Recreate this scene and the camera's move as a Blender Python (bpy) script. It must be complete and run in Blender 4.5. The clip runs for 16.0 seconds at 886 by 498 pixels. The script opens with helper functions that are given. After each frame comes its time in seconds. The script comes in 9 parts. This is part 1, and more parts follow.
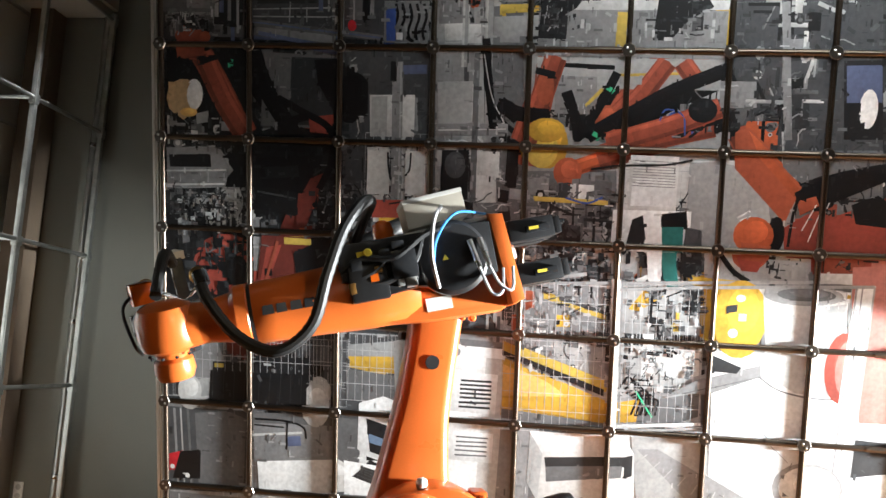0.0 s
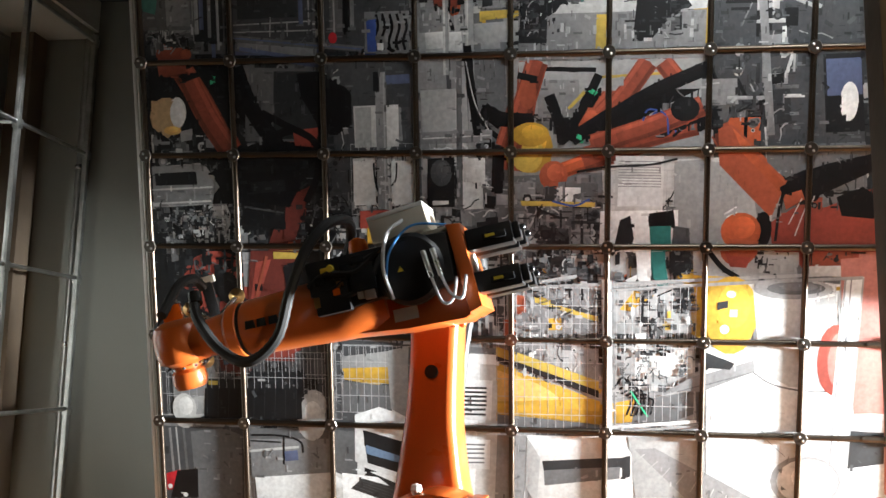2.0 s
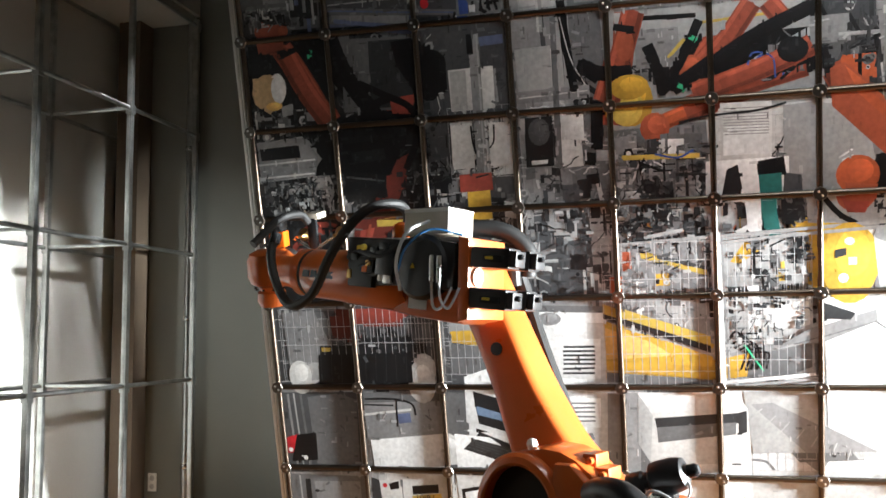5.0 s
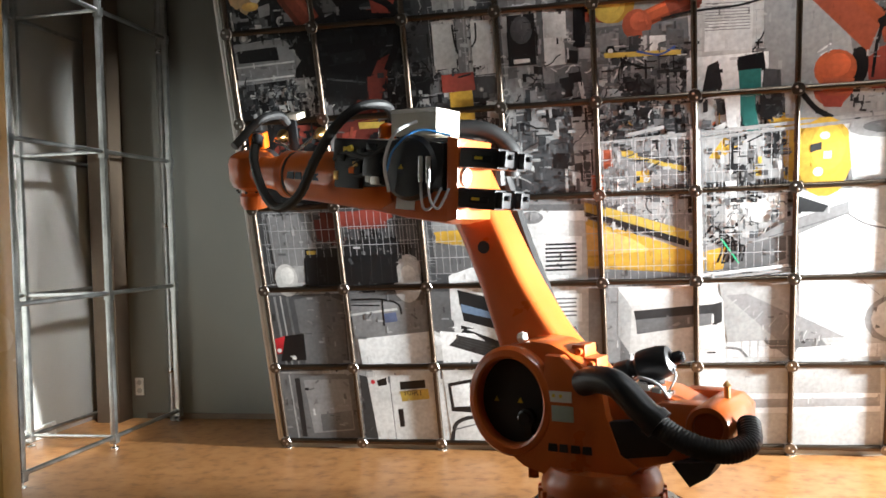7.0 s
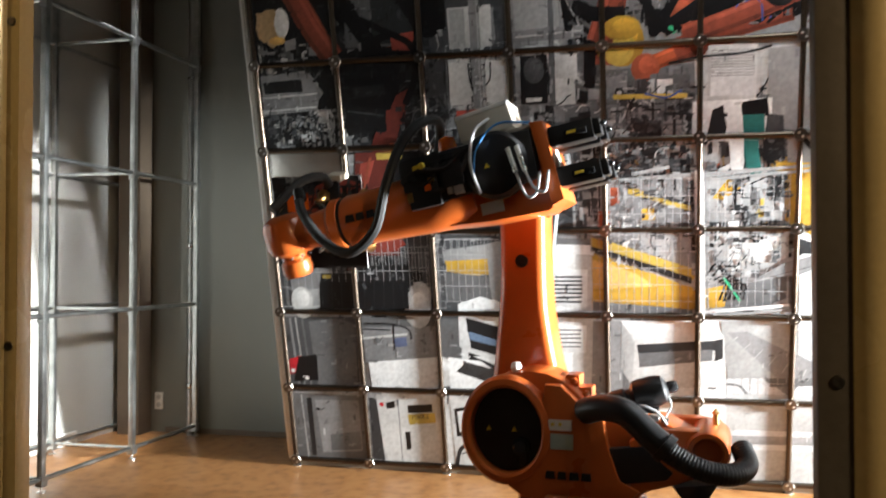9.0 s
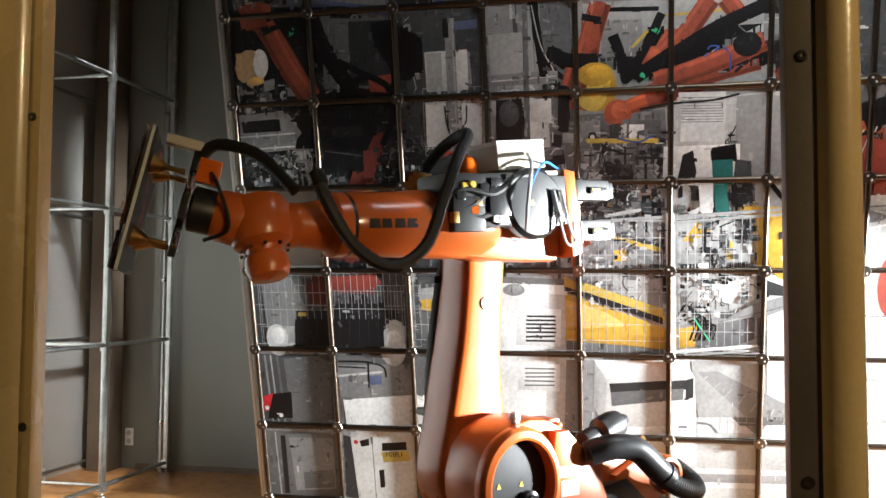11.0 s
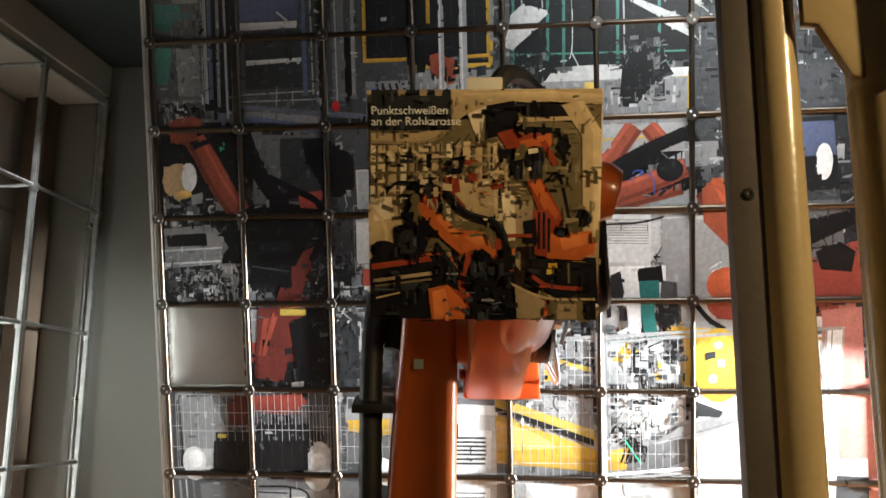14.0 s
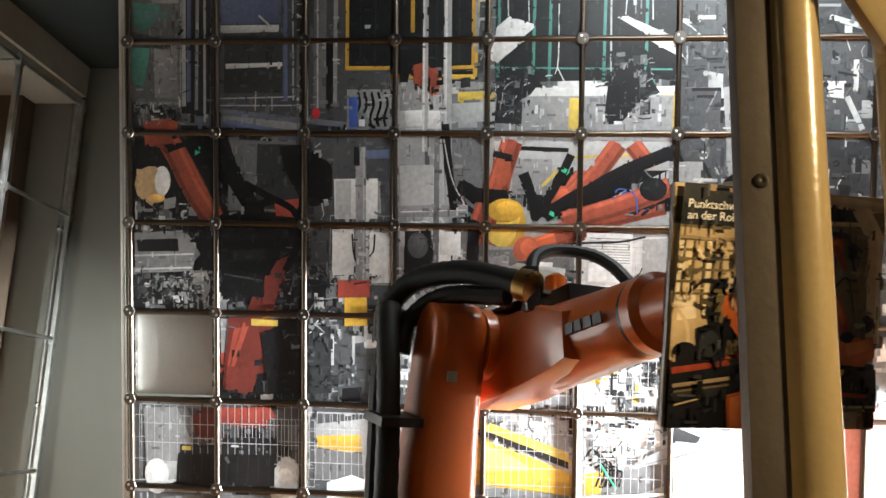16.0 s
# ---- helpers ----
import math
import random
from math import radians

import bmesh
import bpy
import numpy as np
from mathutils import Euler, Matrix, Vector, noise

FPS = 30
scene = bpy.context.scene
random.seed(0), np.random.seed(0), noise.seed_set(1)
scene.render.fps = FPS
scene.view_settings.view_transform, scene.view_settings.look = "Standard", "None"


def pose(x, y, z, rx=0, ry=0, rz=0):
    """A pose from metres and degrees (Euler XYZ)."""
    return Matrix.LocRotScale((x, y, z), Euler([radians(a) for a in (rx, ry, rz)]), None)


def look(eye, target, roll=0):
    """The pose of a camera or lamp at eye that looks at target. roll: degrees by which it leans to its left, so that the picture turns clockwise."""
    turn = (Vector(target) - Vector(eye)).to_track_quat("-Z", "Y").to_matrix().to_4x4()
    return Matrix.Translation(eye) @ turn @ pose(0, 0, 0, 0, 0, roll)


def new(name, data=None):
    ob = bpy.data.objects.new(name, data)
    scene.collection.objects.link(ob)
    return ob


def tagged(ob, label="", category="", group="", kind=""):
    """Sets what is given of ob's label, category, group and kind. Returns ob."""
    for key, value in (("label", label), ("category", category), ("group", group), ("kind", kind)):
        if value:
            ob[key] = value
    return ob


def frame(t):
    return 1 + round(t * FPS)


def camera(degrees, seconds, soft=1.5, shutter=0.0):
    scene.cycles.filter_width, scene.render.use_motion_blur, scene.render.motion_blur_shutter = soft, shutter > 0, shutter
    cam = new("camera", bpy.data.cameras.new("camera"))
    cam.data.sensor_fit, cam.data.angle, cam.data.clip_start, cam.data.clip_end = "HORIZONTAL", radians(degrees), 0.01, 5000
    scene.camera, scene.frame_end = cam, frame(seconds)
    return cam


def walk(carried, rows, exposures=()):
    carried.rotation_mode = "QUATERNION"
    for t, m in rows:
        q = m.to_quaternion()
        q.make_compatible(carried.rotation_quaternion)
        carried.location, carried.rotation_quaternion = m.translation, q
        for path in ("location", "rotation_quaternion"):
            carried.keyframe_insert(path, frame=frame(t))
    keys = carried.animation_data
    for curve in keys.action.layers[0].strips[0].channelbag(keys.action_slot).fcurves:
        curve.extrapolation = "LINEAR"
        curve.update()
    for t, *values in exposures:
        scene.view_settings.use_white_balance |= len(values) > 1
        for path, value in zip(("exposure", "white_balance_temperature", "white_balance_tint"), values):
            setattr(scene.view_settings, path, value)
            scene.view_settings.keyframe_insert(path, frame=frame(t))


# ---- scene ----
cam = camera(54.2, 16.0, shutter=0.4)
PATH = [
    (0, (2.610, -6.077, 1.586), (2.353, -4.110, 1.847), 3.5),
    (0.5, (2.626, -6.078, 1.596), (2.371, -4.111, 1.857), 2.9),
    (1, (2.636, -6.076, 1.598), (2.385, -4.110, 1.861), 2.0),
    (1.5, (2.633, -6.077, 1.596), (2.390, -4.111, 1.868), 1.4),
    (2, (2.630, -6.080, 1.600), (2.390, -4.113, 1.875), 1.1),
    (2.5, (2.637, -6.079, 1.598), (2.390, -4.114, 1.874), 1.2),
    (3, (2.639, -6.081, 1.593), (2.381, -4.118, 1.872), 1.1),
    (3.5, (2.640, -6.081, 1.591), (2.362, -4.123, 1.889), 0.9),
    (4, (2.652, -6.078, 1.588), (2.315, -4.129, 1.882), 0.6),
    (4.5, (2.647, -6.069, 1.571), (2.197, -4.137, 1.824), 0.1),
    (4.7, (2.648, -6.073, 1.570), (2.168, -4.146, 1.804), -0.6),
    (6.8, (2.530, -6.171, 1.559), (2.138, -4.210, 1.544), -1.8),
    (7, (2.531, -6.173, 1.556), (2.127, -4.214, 1.529), -2.0),
    (7.5, (2.543, -6.170, 1.542), (2.046, -4.235, 1.449), -2.1),
    (8, (2.618, -6.222, 1.533), (2.035, -4.316, 1.369), -0.6),
    (8.5, (2.656, -6.298, 1.534), (2.082, -4.388, 1.384), -0.0),
    (9, (2.689, -6.349, 1.553), (2.224, -4.404, 1.594), 0.0),
    (9.2, (2.673, -6.391, 1.555), (2.243, -4.439, 1.628), 0.1),
    (11.3, (2.670, -6.425, 1.631), (2.274, -4.469, 1.753), 0.3),
    (11.5, (2.655, -6.416, 1.619), (2.261, -4.461, 1.777), 0.3),
    (12, (2.649, -6.388, 1.630), (2.294, -4.432, 1.851), 0.5),
    (12.5, (2.656, -6.372, 1.638), (2.382, -4.412, 1.928), 0.3),
    (13, (2.659, -6.334, 1.655), (2.433, -4.374, 1.981), 0.2),
    (13.5, (2.656, -6.342, 1.653), (2.433, -4.383, 1.986), 0.2),
    (14, (2.656, -6.360, 1.658), (2.421, -4.408, 2.027), 0.4),
    (14.5, (2.669, -6.368, 1.676), (2.448, -4.434, 2.139), 0.3),
    (15, (2.684, -6.346, 1.677), (2.506, -4.417, 2.174), 0.1),
    (15.5, (2.660, -6.286, 1.667), (2.487, -4.345, 2.118), 1.1),
    (16, (2.659, -6.234, 1.656), (2.469, -4.286, 2.066), 2.0),
]
walk(cam, [(t, look(eye, target, roll)) for t, eye, target, roll in PATH], exposures=[(0.0, 0.0), (12.0, 0.0), (13.0, 0.16), (14.2, 0.5), (15.0, 0.82), (15.5, 0.92), (16.0, 0.92)])

# ---- world and lights ----
world = bpy.data.worlds.new("world")
scene.world = world
world.use_nodes = True
world.node_tree.nodes["Background"].inputs[0].default_value = (0.75, 0.85, 1.0, 1)
world.node_tree.nodes["Background"].inputs[1].default_value = 0.02


def lamp(name, kind, m, watts, colour, **more):
    data = bpy.data.lights.new(name, kind)
    data.energy, data.color = watts, colour
    if kind == "AREA":
        data.shape, data.size, data.size_y, data.spread = "RECTANGLE", more["size"], more["size_y"], radians(more.get("spread", 180))
    if kind == "SPOT":
        data.spot_size, data.spot_blend, data.shadow_soft_size = radians(more["cone"]), more["blend"], more["soft"]
    if kind == "POINT":
        data.shadow_soft_size = more["soft"]
    ob = new(name, data)
    ob.matrix_world = m
    return ob


# strong white light along the photo wall: unseen low lamp in an added side room
lamp("side_room_light", "SPOT", look((10.0, -1.32, 1.35), (1.0, -0.9, 1.1)), 25000, (0.93, 0.98, 1.0), cone=70, blend=0.3, soft=0.3)
# unseen white spot, added to make the patch of light on the side wall
lamp("wall_patch_fill", "SPOT", look((-0.9, -0.35, 4.4), (-2.25, -0.05, 1.0)), 850, (0.96, 0.98, 1.0), cone=31, blend=0.25, soft=0.12)
# unseen area fills under the ceiling, added to brighten photo wall and rear corner
lamp("hall_light", "AREA", look((4.1, -2.7, 4.78), (3.3, -0.5, 2.6)), 49, (0.93, 0.98, 1.0), size=2.0, size_y=0.4, spread=110)
lamp("corner_fill", "AREA", look((-0.3, -3.0, 4.78), (-1.0, 0.6, 2.2)), 1.2, (1.0, 0.95, 0.86), size=1.4, size_y=0.4)
# warm lamp of the visitors' corridor, beside the opening
lamp("corridor_light", "SPOT", look((4.4, -5.85, 2.6), (2.75, -4.75, 2.05)), 150, (1.0, 0.74, 0.40), cone=42, blend=0.35, soft=0.08)
# unseen warm fills, added to brighten the posts and the panel
lamp("post_fill", "SPOT", look((4.1, -6.35, 2.5), (2.9, -5.55, 1.9)), 75, (1.0, 0.74, 0.40), cone=44, blend=0.5, soft=0.06)
lamp("post_fill_left", "SPOT", look((0.95, -6.3, 2.9), (1.93, -5.42, 1.7)), 32, (1.0, 0.68, 0.28), cone=50, blend=0.6, soft=0.10)
lamp("panel_fill", "SPOT", look((2.3, -7.1, 4.4), (2.45, -4.1, 2.1)), 15, (1.0, 0.80, 0.52), cone=40, blend=0.6, soft=0.15)

# ---- materials ----


def material(name, colour, rough=0.5, metal=0.0, vary=0.12, scale=6.0, bump=0.02, fine=60.0, coat=0.0, glow=None, random_value=0.0):
    m = bpy.data.materials.new(name)
    m.use_nodes = True
    t = m.node_tree
    p = t.nodes["Principled BSDF"]
    p.inputs["Metallic"].default_value = metal
    p.inputs["Coat Weight"].default_value = coat
    p.inputs["Coat Roughness"].default_value = 0.12
    geo = t.nodes.new("ShaderNodeTexCoord")
    big, small = t.nodes.new("ShaderNodeTexNoise"), t.nodes.new("ShaderNodeTexNoise")
    big.inputs["Scale"].default_value, big.inputs["Detail"].default_value = scale, 4
    small.inputs["Scale"].default_value, small.inputs["Detail"].default_value = fine, 3
    t.links.new(geo.outputs["Object"], big.inputs["Vector"])
    t.links.new(geo.outputs["Object"], small.inputs["Vector"])
    mix = t.nodes.new("ShaderNodeMath")
    mix.operation = "MULTIPLY_ADD"
    mix.inputs[1].default_value = 0.4
    t.links.new(small.outputs["Fac"], mix.inputs[0])
    t.links.new(big.outputs["Fac"], mix.inputs[2])
    ramp = t.nodes.new("ShaderNodeMapRange")
    ramp.inputs["From Min"].default_value, ramp.inputs["From Max"].default_value = 0.45, 0.95
    ramp.inputs["To Min"].default_value, ramp.inputs["To Max"].default_value = 1 - vary, 1 + vary
    t.links.new(mix.outputs[0], ramp.inputs["Value"])
    hsv = t.nodes.new("ShaderNodeHueSaturation")
    hsv.inputs["Color"].default_value = (*colour, 1)
    t.links.new(ramp.outputs["Result"], hsv.inputs["Value"])
    t.links.new(hsv.outputs["Color"], p.inputs["Base Color"])
    r = t.nodes.new("ShaderNodeMapRange")
    r.inputs["To Min"].default_value, r.inputs["To Max"].default_value = max(0.03, rough - 0.1), min(1, rough + 0.12)
    t.links.new(big.outputs["Fac"], r.inputs["Value"])
    t.links.new(r.outputs["Result"], p.inputs["Roughness"])
    if bump:
        b = t.nodes.new("ShaderNodeBump")
        b.inputs["Strength"].default_value, b.inputs["Distance"].default_value = 0.35, bump
        t.links.new(small.outputs["Fac"], b.inputs["Height"])
        t.links.new(b.outputs["Normal"], p.inputs["Normal"])
    if glow:
        p.inputs["Emission Color"].default_value, p.inputs["Emission Strength"].default_value = (*glow[0], 1), glow[1]
    return m


def print_material(name, rough, gain=1.0):
    """Ink on a board: colours from the mesh, with a photograph's fine grain."""
    m = bpy.data.materials.new(name)
    m.use_nodes = True
    t = m.node_tree
    p = t.nodes["Principled BSDF"]
    ink = t.nodes.new("ShaderNodeVertexColor")
    ink.layer_name = "ink"
    geo = t.nodes.new("ShaderNodeTexCoord")
    n, n2 = t.nodes.new("ShaderNodeTexNoise"), t.nodes.new("ShaderNodeTexNoise")
    n.inputs["Scale"].default_value, n.inputs["Detail"].default_value = 34, 6
    n2.inputs["Scale"].default_value, n2.inputs["Detail"].default_value = 5, 3
    t.links.new(geo.outputs["Object"], n.inputs["Vector"])
    t.links.new(geo.outputs["Object"], n2.inputs["Vector"])
    a = t.nodes.new("ShaderNodeMath")
    a.operation = "ADD"
    t.links.new(n.outputs["Fac"], a.inputs[0])
    t.links.new(n2.outputs["Fac"], a.inputs[1])
    r = t.nodes.new("ShaderNodeMapRange")
    r.inputs["From Min"].default_value, r.inputs["From Max"].default_value = 0.6, 1.4
    r.inputs["To Min"].default_value, r.inputs["To Max"].default_value = 0.72 * gain, 1.24 * gain
    t.links.new(a.outputs[0], r.inputs["Value"])
    hsv = t.nodes.new("ShaderNodeHueSaturation")
    t.links.new(ink.outputs["Color"], hsv.inputs["Color"])
    t.links.new(r.outputs["Result"], hsv.inputs["Value"])
    t.links.new(hsv.outputs["Color"], p.inputs["Base Color"])
    p.inputs["Roughness"].default_value = rough
    return m


def floor_material():
    m = material("floor_cork", (0.36, 0.155, 0.06), 0.34, 0, 0.25, 1.2, 0.0)
    t = m.node_tree
    p = t.nodes["Principled BSDF"]
    geo = t.nodes.new("ShaderNodeTexCoord")
    v = t.nodes.new("ShaderNodeTexVoronoi")
    v.inputs["Scale"].default_value = 26
    warp = t.nodes.new("ShaderNodeMapping")
    warp.inputs["Scale"].default_value = (1.0, 1.7, 1.0)
    t.links.new(geo.outputs["Object"], warp.inputs["Vector"])
    t.links.new(warp.outputs["Vector"], v.inputs["Vector"])
    n = t.nodes.new("ShaderNodeTexNoise")
    n.inputs["Scale"].default_value, n.inputs["Detail"].default_value = 9, 6
    t.links.new(geo.outputs["Object"], n.inputs["Vector"])
    ramp = t.nodes.new("ShaderNodeValToRGB")
    ramp.color_ramp.elements[0].position, ramp.color_ramp.elements[0].color = 0.32, (0.23, 0.095, 0.033, 1)
    ramp.color_ramp.elements[1].position, ramp.color_ramp.elements[1].color = 0.62, (0.40, 0.195, 0.072, 1)
    e = ramp.color_ramp.elements.new(0.45)
    e.color = (0.35, 0.155, 0.05, 1)
    add = t.nodes.new("ShaderNodeMath")
    add.operation = "MULTIPLY_ADD"
    add.inputs[1].default_value = 0.22
    t.links.new(v.outputs["Color"], add.inputs[0])
    t.links.new(n.outputs["Fac"], add.inputs[2])
    sub = t.nodes.new("ShaderNodeMath")
    sub.operation = "SUBTRACT"
    sub.inputs[1].default_value = 0.1
    t.links.new(add.outputs[0], sub.inputs[0])
    t.links.new(sub.outputs[0], ramp.inputs["Fac"])
    t.links.new(ramp.outputs["Color"], p.inputs["Base Color"])
    return m


ORANGE = material("orange_lacquer", (0.57, 0.122, 0.022), 0.3, 0, 0.1, 3.0, 0.001, 120, coat=0.35)
BLACK = material("black_plastic", (0.014, 0.014, 0.015), 0.4, 0, 0.3, 8.0, 0.001, 90)
RUBBER = material("black_rubber_hose", (0.012, 0.012, 0.012), 0.56, 0, 0.3, 10, 0.001, 120)
BASE_BLACK = material("base_black_lacquer", (0.03, 0.031, 0.033), 0.22, 0.2, 0.3, 4, 0.0)
STEEL = material("bright_steel", (0.62, 0.62, 0.6), 0.26, 1.0, 0.15, 12, 0.001, 100)
ZINC = material("zinc_profile", (0.42, 0.43, 0.42), 0.33, 1.0, 0.25, 9, 0.001, 80)
BRONZE = material("bronze_anodised_tube", (0.10, 0.078, 0.06), 0.34, 1.0, 0.06, 3, 0.0)
KNOB = material("clamp_nickel", (0.17, 0.15, 0.13), 0.3, 1.0, 0.08, 6, 0.0)
BRASS = material("brass_fittings", (0.55, 0.33, 0.12), 0.3, 1.0, 0.3, 12, 0.001, 80)
BOX_BEIGE = material("beige_enclosure", (0.62, 0.57, 0.47), 0.5, 0, 0.06, 4, 0.0)
PLATE = material("aluminium_plate", (0.66, 0.64, 0.6), 0.35, 0.7, 0.12, 8, 0.0)
WHITE = material("white_label", (0.78, 0.77, 0.72), 0.5, 0, 0.08, 12, 0.0)
GREENISH = material("pale_green_label", (0.42, 0.52, 0.45), 0.5, 0, 0.08, 12, 0.0)
YELLOW = material("yellow_label", (0.8, 0.6, 0.05), 0.5, 0, 0.08, 12, 0.0)
BEACON = material("orange_beacon_plastic", (0.75, 0.13, 0.01), 0.18, 0, 0.05, 8, 0.0, coat=0.5)
BLUE = material("blue_air_line", (0.05, 0.25, 0.6), 0.3, 0, 0.05, 8, 0.0)
GREYLINE = material("grey_air_line", (0.5, 0.5, 0.5), 0.35, 0, 0.05, 8, 0.0)
POST = material("cream_lacquered_steel", (0.46, 0.35, 0.18), 0.26, 0, 0.12, 4, 0.0008, 140, coat=0.3)
POST_FLAT = material("brown_grey_profile", (0.11, 0.092, 0.078), 0.42, 0.3, 0.2, 5, 0.001, 120)
WALL_GREY = material("grey_wall_paint", (0.18, 0.178, 0.153), 0.75, 0, 0.07, 1.5, 0.002, 70)
WALL_SIDE = material("side_wall_board", (0.5, 0.495, 0.46), 0.7, 0, 0.06, 1.2, 0.002, 70)
BROWN = material("brown_column_board", (0.13, 0.095, 0.065), 0.6, 0, 0.2, 3, 0.002, 70)
CEILING = material("dark_teal_ceiling", (0.03, 0.042, 0.042), 0.8, 0, 0.15, 2, 0.003, 50)
SOFFIT = material("soffit_board", (0.46, 0.445, 0.39), 0.7, 0, 0.08, 2, 0.002, 70)
BACKING = material("blank_metal_backing", (0.5, 0.49, 0.46), 0.42, 0.55, 0.1, 3, 0.0005, 60)
BOARD = material("panel_board_edge", (0.55, 0.55, 0.55), 0.45, 0.1, 0.08, 6, 0.0)
FLOOR = floor_material()
PRINT = print_material("photo_print", 0.42)
CARD = print_material("photo_print_gloss", 0.22)

# ---- mesh tools ----


def link_mesh(name, bm, mat, parent=None, label="", smooth=True):
    mesh = bpy.data.meshes.new(name)
    bm.to_mesh(mesh)
    bm.free()
    for m in mat if isinstance(mat, (list, tuple)) else (mat,):
        mesh.materials.append(m)
    if smooth:
        mesh.shade_smooth()
        mesh.set_sharp_from_angle(angle=radians(35))
    ob = new(name, mesh)
    ob.parent = parent
    if label:
        tagged(ob, label)
    return ob


def part(name, bm, mat, parent, label="", smooth=True):
    return link_mesh(name, bm, mat, parent, label, smooth)


def add_box(bm, lo, hi, bevel=0.0, m=None):
    made = bmesh.ops.create_cube(bm, size=1)["verts"]
    lo, hi = Vector(lo), Vector(hi)
    for v in made:
        v.co = Vector(((lo + hi) / 2)[i] + v.co[i] * (hi - lo)[i] for i in range(3))
    if bevel:
        es = list({e for v in made for e in v.link_edges})
        got = bmesh.ops.bevel(bm, geom=es, offset=bevel, segments=2, affect="EDGES", profile=0.7)
        made = list({v for f in got["faces"] for v in f.verts} | {v for v in made if v.is_valid})
    if m:
        bmesh.ops.transform(bm, matrix=m, verts=made)
    return made


def box(lo, hi, bevel=0.0, m=None):
    bm = bmesh.new()
    add_box(bm, lo, hi, bevel, m)
    return bm


def add_turned(bm, profile, m=None, n=24, cap=True):
    """A turned body round z from (radius, height) pairs."""
    rings = []
    for r, z in profile:
        rings.append([bm.verts.new((r * math.cos(2 * math.pi * i / n), r * math.sin(2 * math.pi * i / n), z)) for i in range(n)])
    for a, b in zip(rings, rings[1:]):
        for i in range(n):
            bm.faces.new((a[i], a[(i + 1) % n], b[(i + 1) % n], b[i]))
    if cap:
        bm.faces.new(list(reversed(rings[0])))
        bm.faces.new(rings[-1])
    vs = [v for ring in rings for v in ring]
    if m:
        bmesh.ops.transform(bm, matrix=m, verts=vs)
    return vs


def turned(profile, m=None, n=24, cap=True):
    bm = bmesh.new()
    add_turned(bm, profile, m, n, cap)
    return bm


def along(a, b):
    """The pose at a whose z points to b."""
    a, b = Vector(a), Vector(b)
    return Matrix.Translation(a) @ (b - a).to_track_quat("Z", "Y").to_matrix().to_4x4()


def add_rod(bm, a, b, r, n=12, bevel=0.0):
    h = (Vector(b) - Vector(a)).length
    prof = [(r, 0), (r, h)] if not bevel else [(r - bevel, 0), (r, bevel), (r, h - bevel), (r - bevel, h)]
    return add_turned(bm, prof, along(a, b), n)


def rod(a, b, r, n=12, bevel=0.0):
    bm = bmesh.new()
    add_rod(bm, a, b, r, n, bevel)
    return bm


def smooth_path(pts, steps=8):
    pts = [Vector(p) for p in pts]
    pts = [pts[0] * 2 - pts[1]] + pts + [pts[-1] * 2 - pts[-2]]
    out = []
    for a, b, c, d in zip(pts, pts[1:], pts[2:], pts[3:]):
        for i in range(steps):
            s = i / steps
            out.append(0.5 * ((2 * b) + (c - a) * s + (2 * a - 5 * b + 4 * c - d) * s * s + (3 * b - a - 3 * c + d) * s ** 3))
    return out + [pts[-2]]


def add_hose(bm, pts, r, n=10, steps=8, ribs=0.0):
    path = smooth_path(pts, steps)
    last, frame_x = None, Vector((0.3, 0.5, 0.8))
    for i, p in enumerate(path):
        d = (path[min(i + 1, len(path) - 1)] - path[max(i - 1, 0)]).normalized()
        x = (frame_x - d * frame_x.dot(d)).normalized()
        y = d.cross(x)
        frame_x = x
        rr = r * (1 + (ribs if i % 2 else -ribs))
        ring = [bm.verts.new(p + rr * (math.cos(2 * math.pi * k / n) * x + math.sin(2 * math.pi * k / n) * y)) for k in range(n)]
        if last:
            for k in range(n):
                bm.faces.new((last[k], last[(k + 1) % n], ring[(k + 1) % n], ring[k]))
        else:
            bm.faces.new(list(reversed(ring)))
        last = ring
    bm.faces.new(last)


def hose(pts, r, n=10, steps=8, ribs=0.0):
    bm = bmesh.new()
    add_hose(bm, pts, r, n, steps, ribs)
    return bm


def add_slab(bm, outline, axis, lo, hi, bevel=0.0):
    """A plate whose outline (a, b) lies across the axis, from lo to hi along it."""
    def at(a, b, h):
        return {"x": (h, a, b), "y": (a, h, b), "z": (a, b, h)}[axis]
    low = [bm.verts.new(at(a, b, lo)) for a, b in outline]
    high = [bm.verts.new(at(a, b, hi)) for a, b in outline]
    n = len(outline)
    faces = [bm.faces.new(low), bm.faces.new(list(reversed(high)))]
    for i in range(n):
        faces.append(bm.faces.new((low[i], high[i], high[(i + 1) % n], low[(i + 1) % n])))
    bmesh.ops.recalc_face_normals(bm, faces=faces)
    if bevel:
        es = list({e for f in faces[:2] for e in f.edges})
        bmesh.ops.bevel(bm, geom=es, offset=bevel, segments=2, affect="EDGES", profile=0.6)


def slab(outline, axis, lo, hi, bevel=0.0):
    bm = bmesh.new()
    add_slab(bm, outline, axis, lo, hi, bevel)
    return bm


def thing(name, m=None, label="", category="", group="", kind=""):
    ob = new(name)
    if m:
        ob.matrix_world = m
    return tagged(ob, label, category, group, kind)


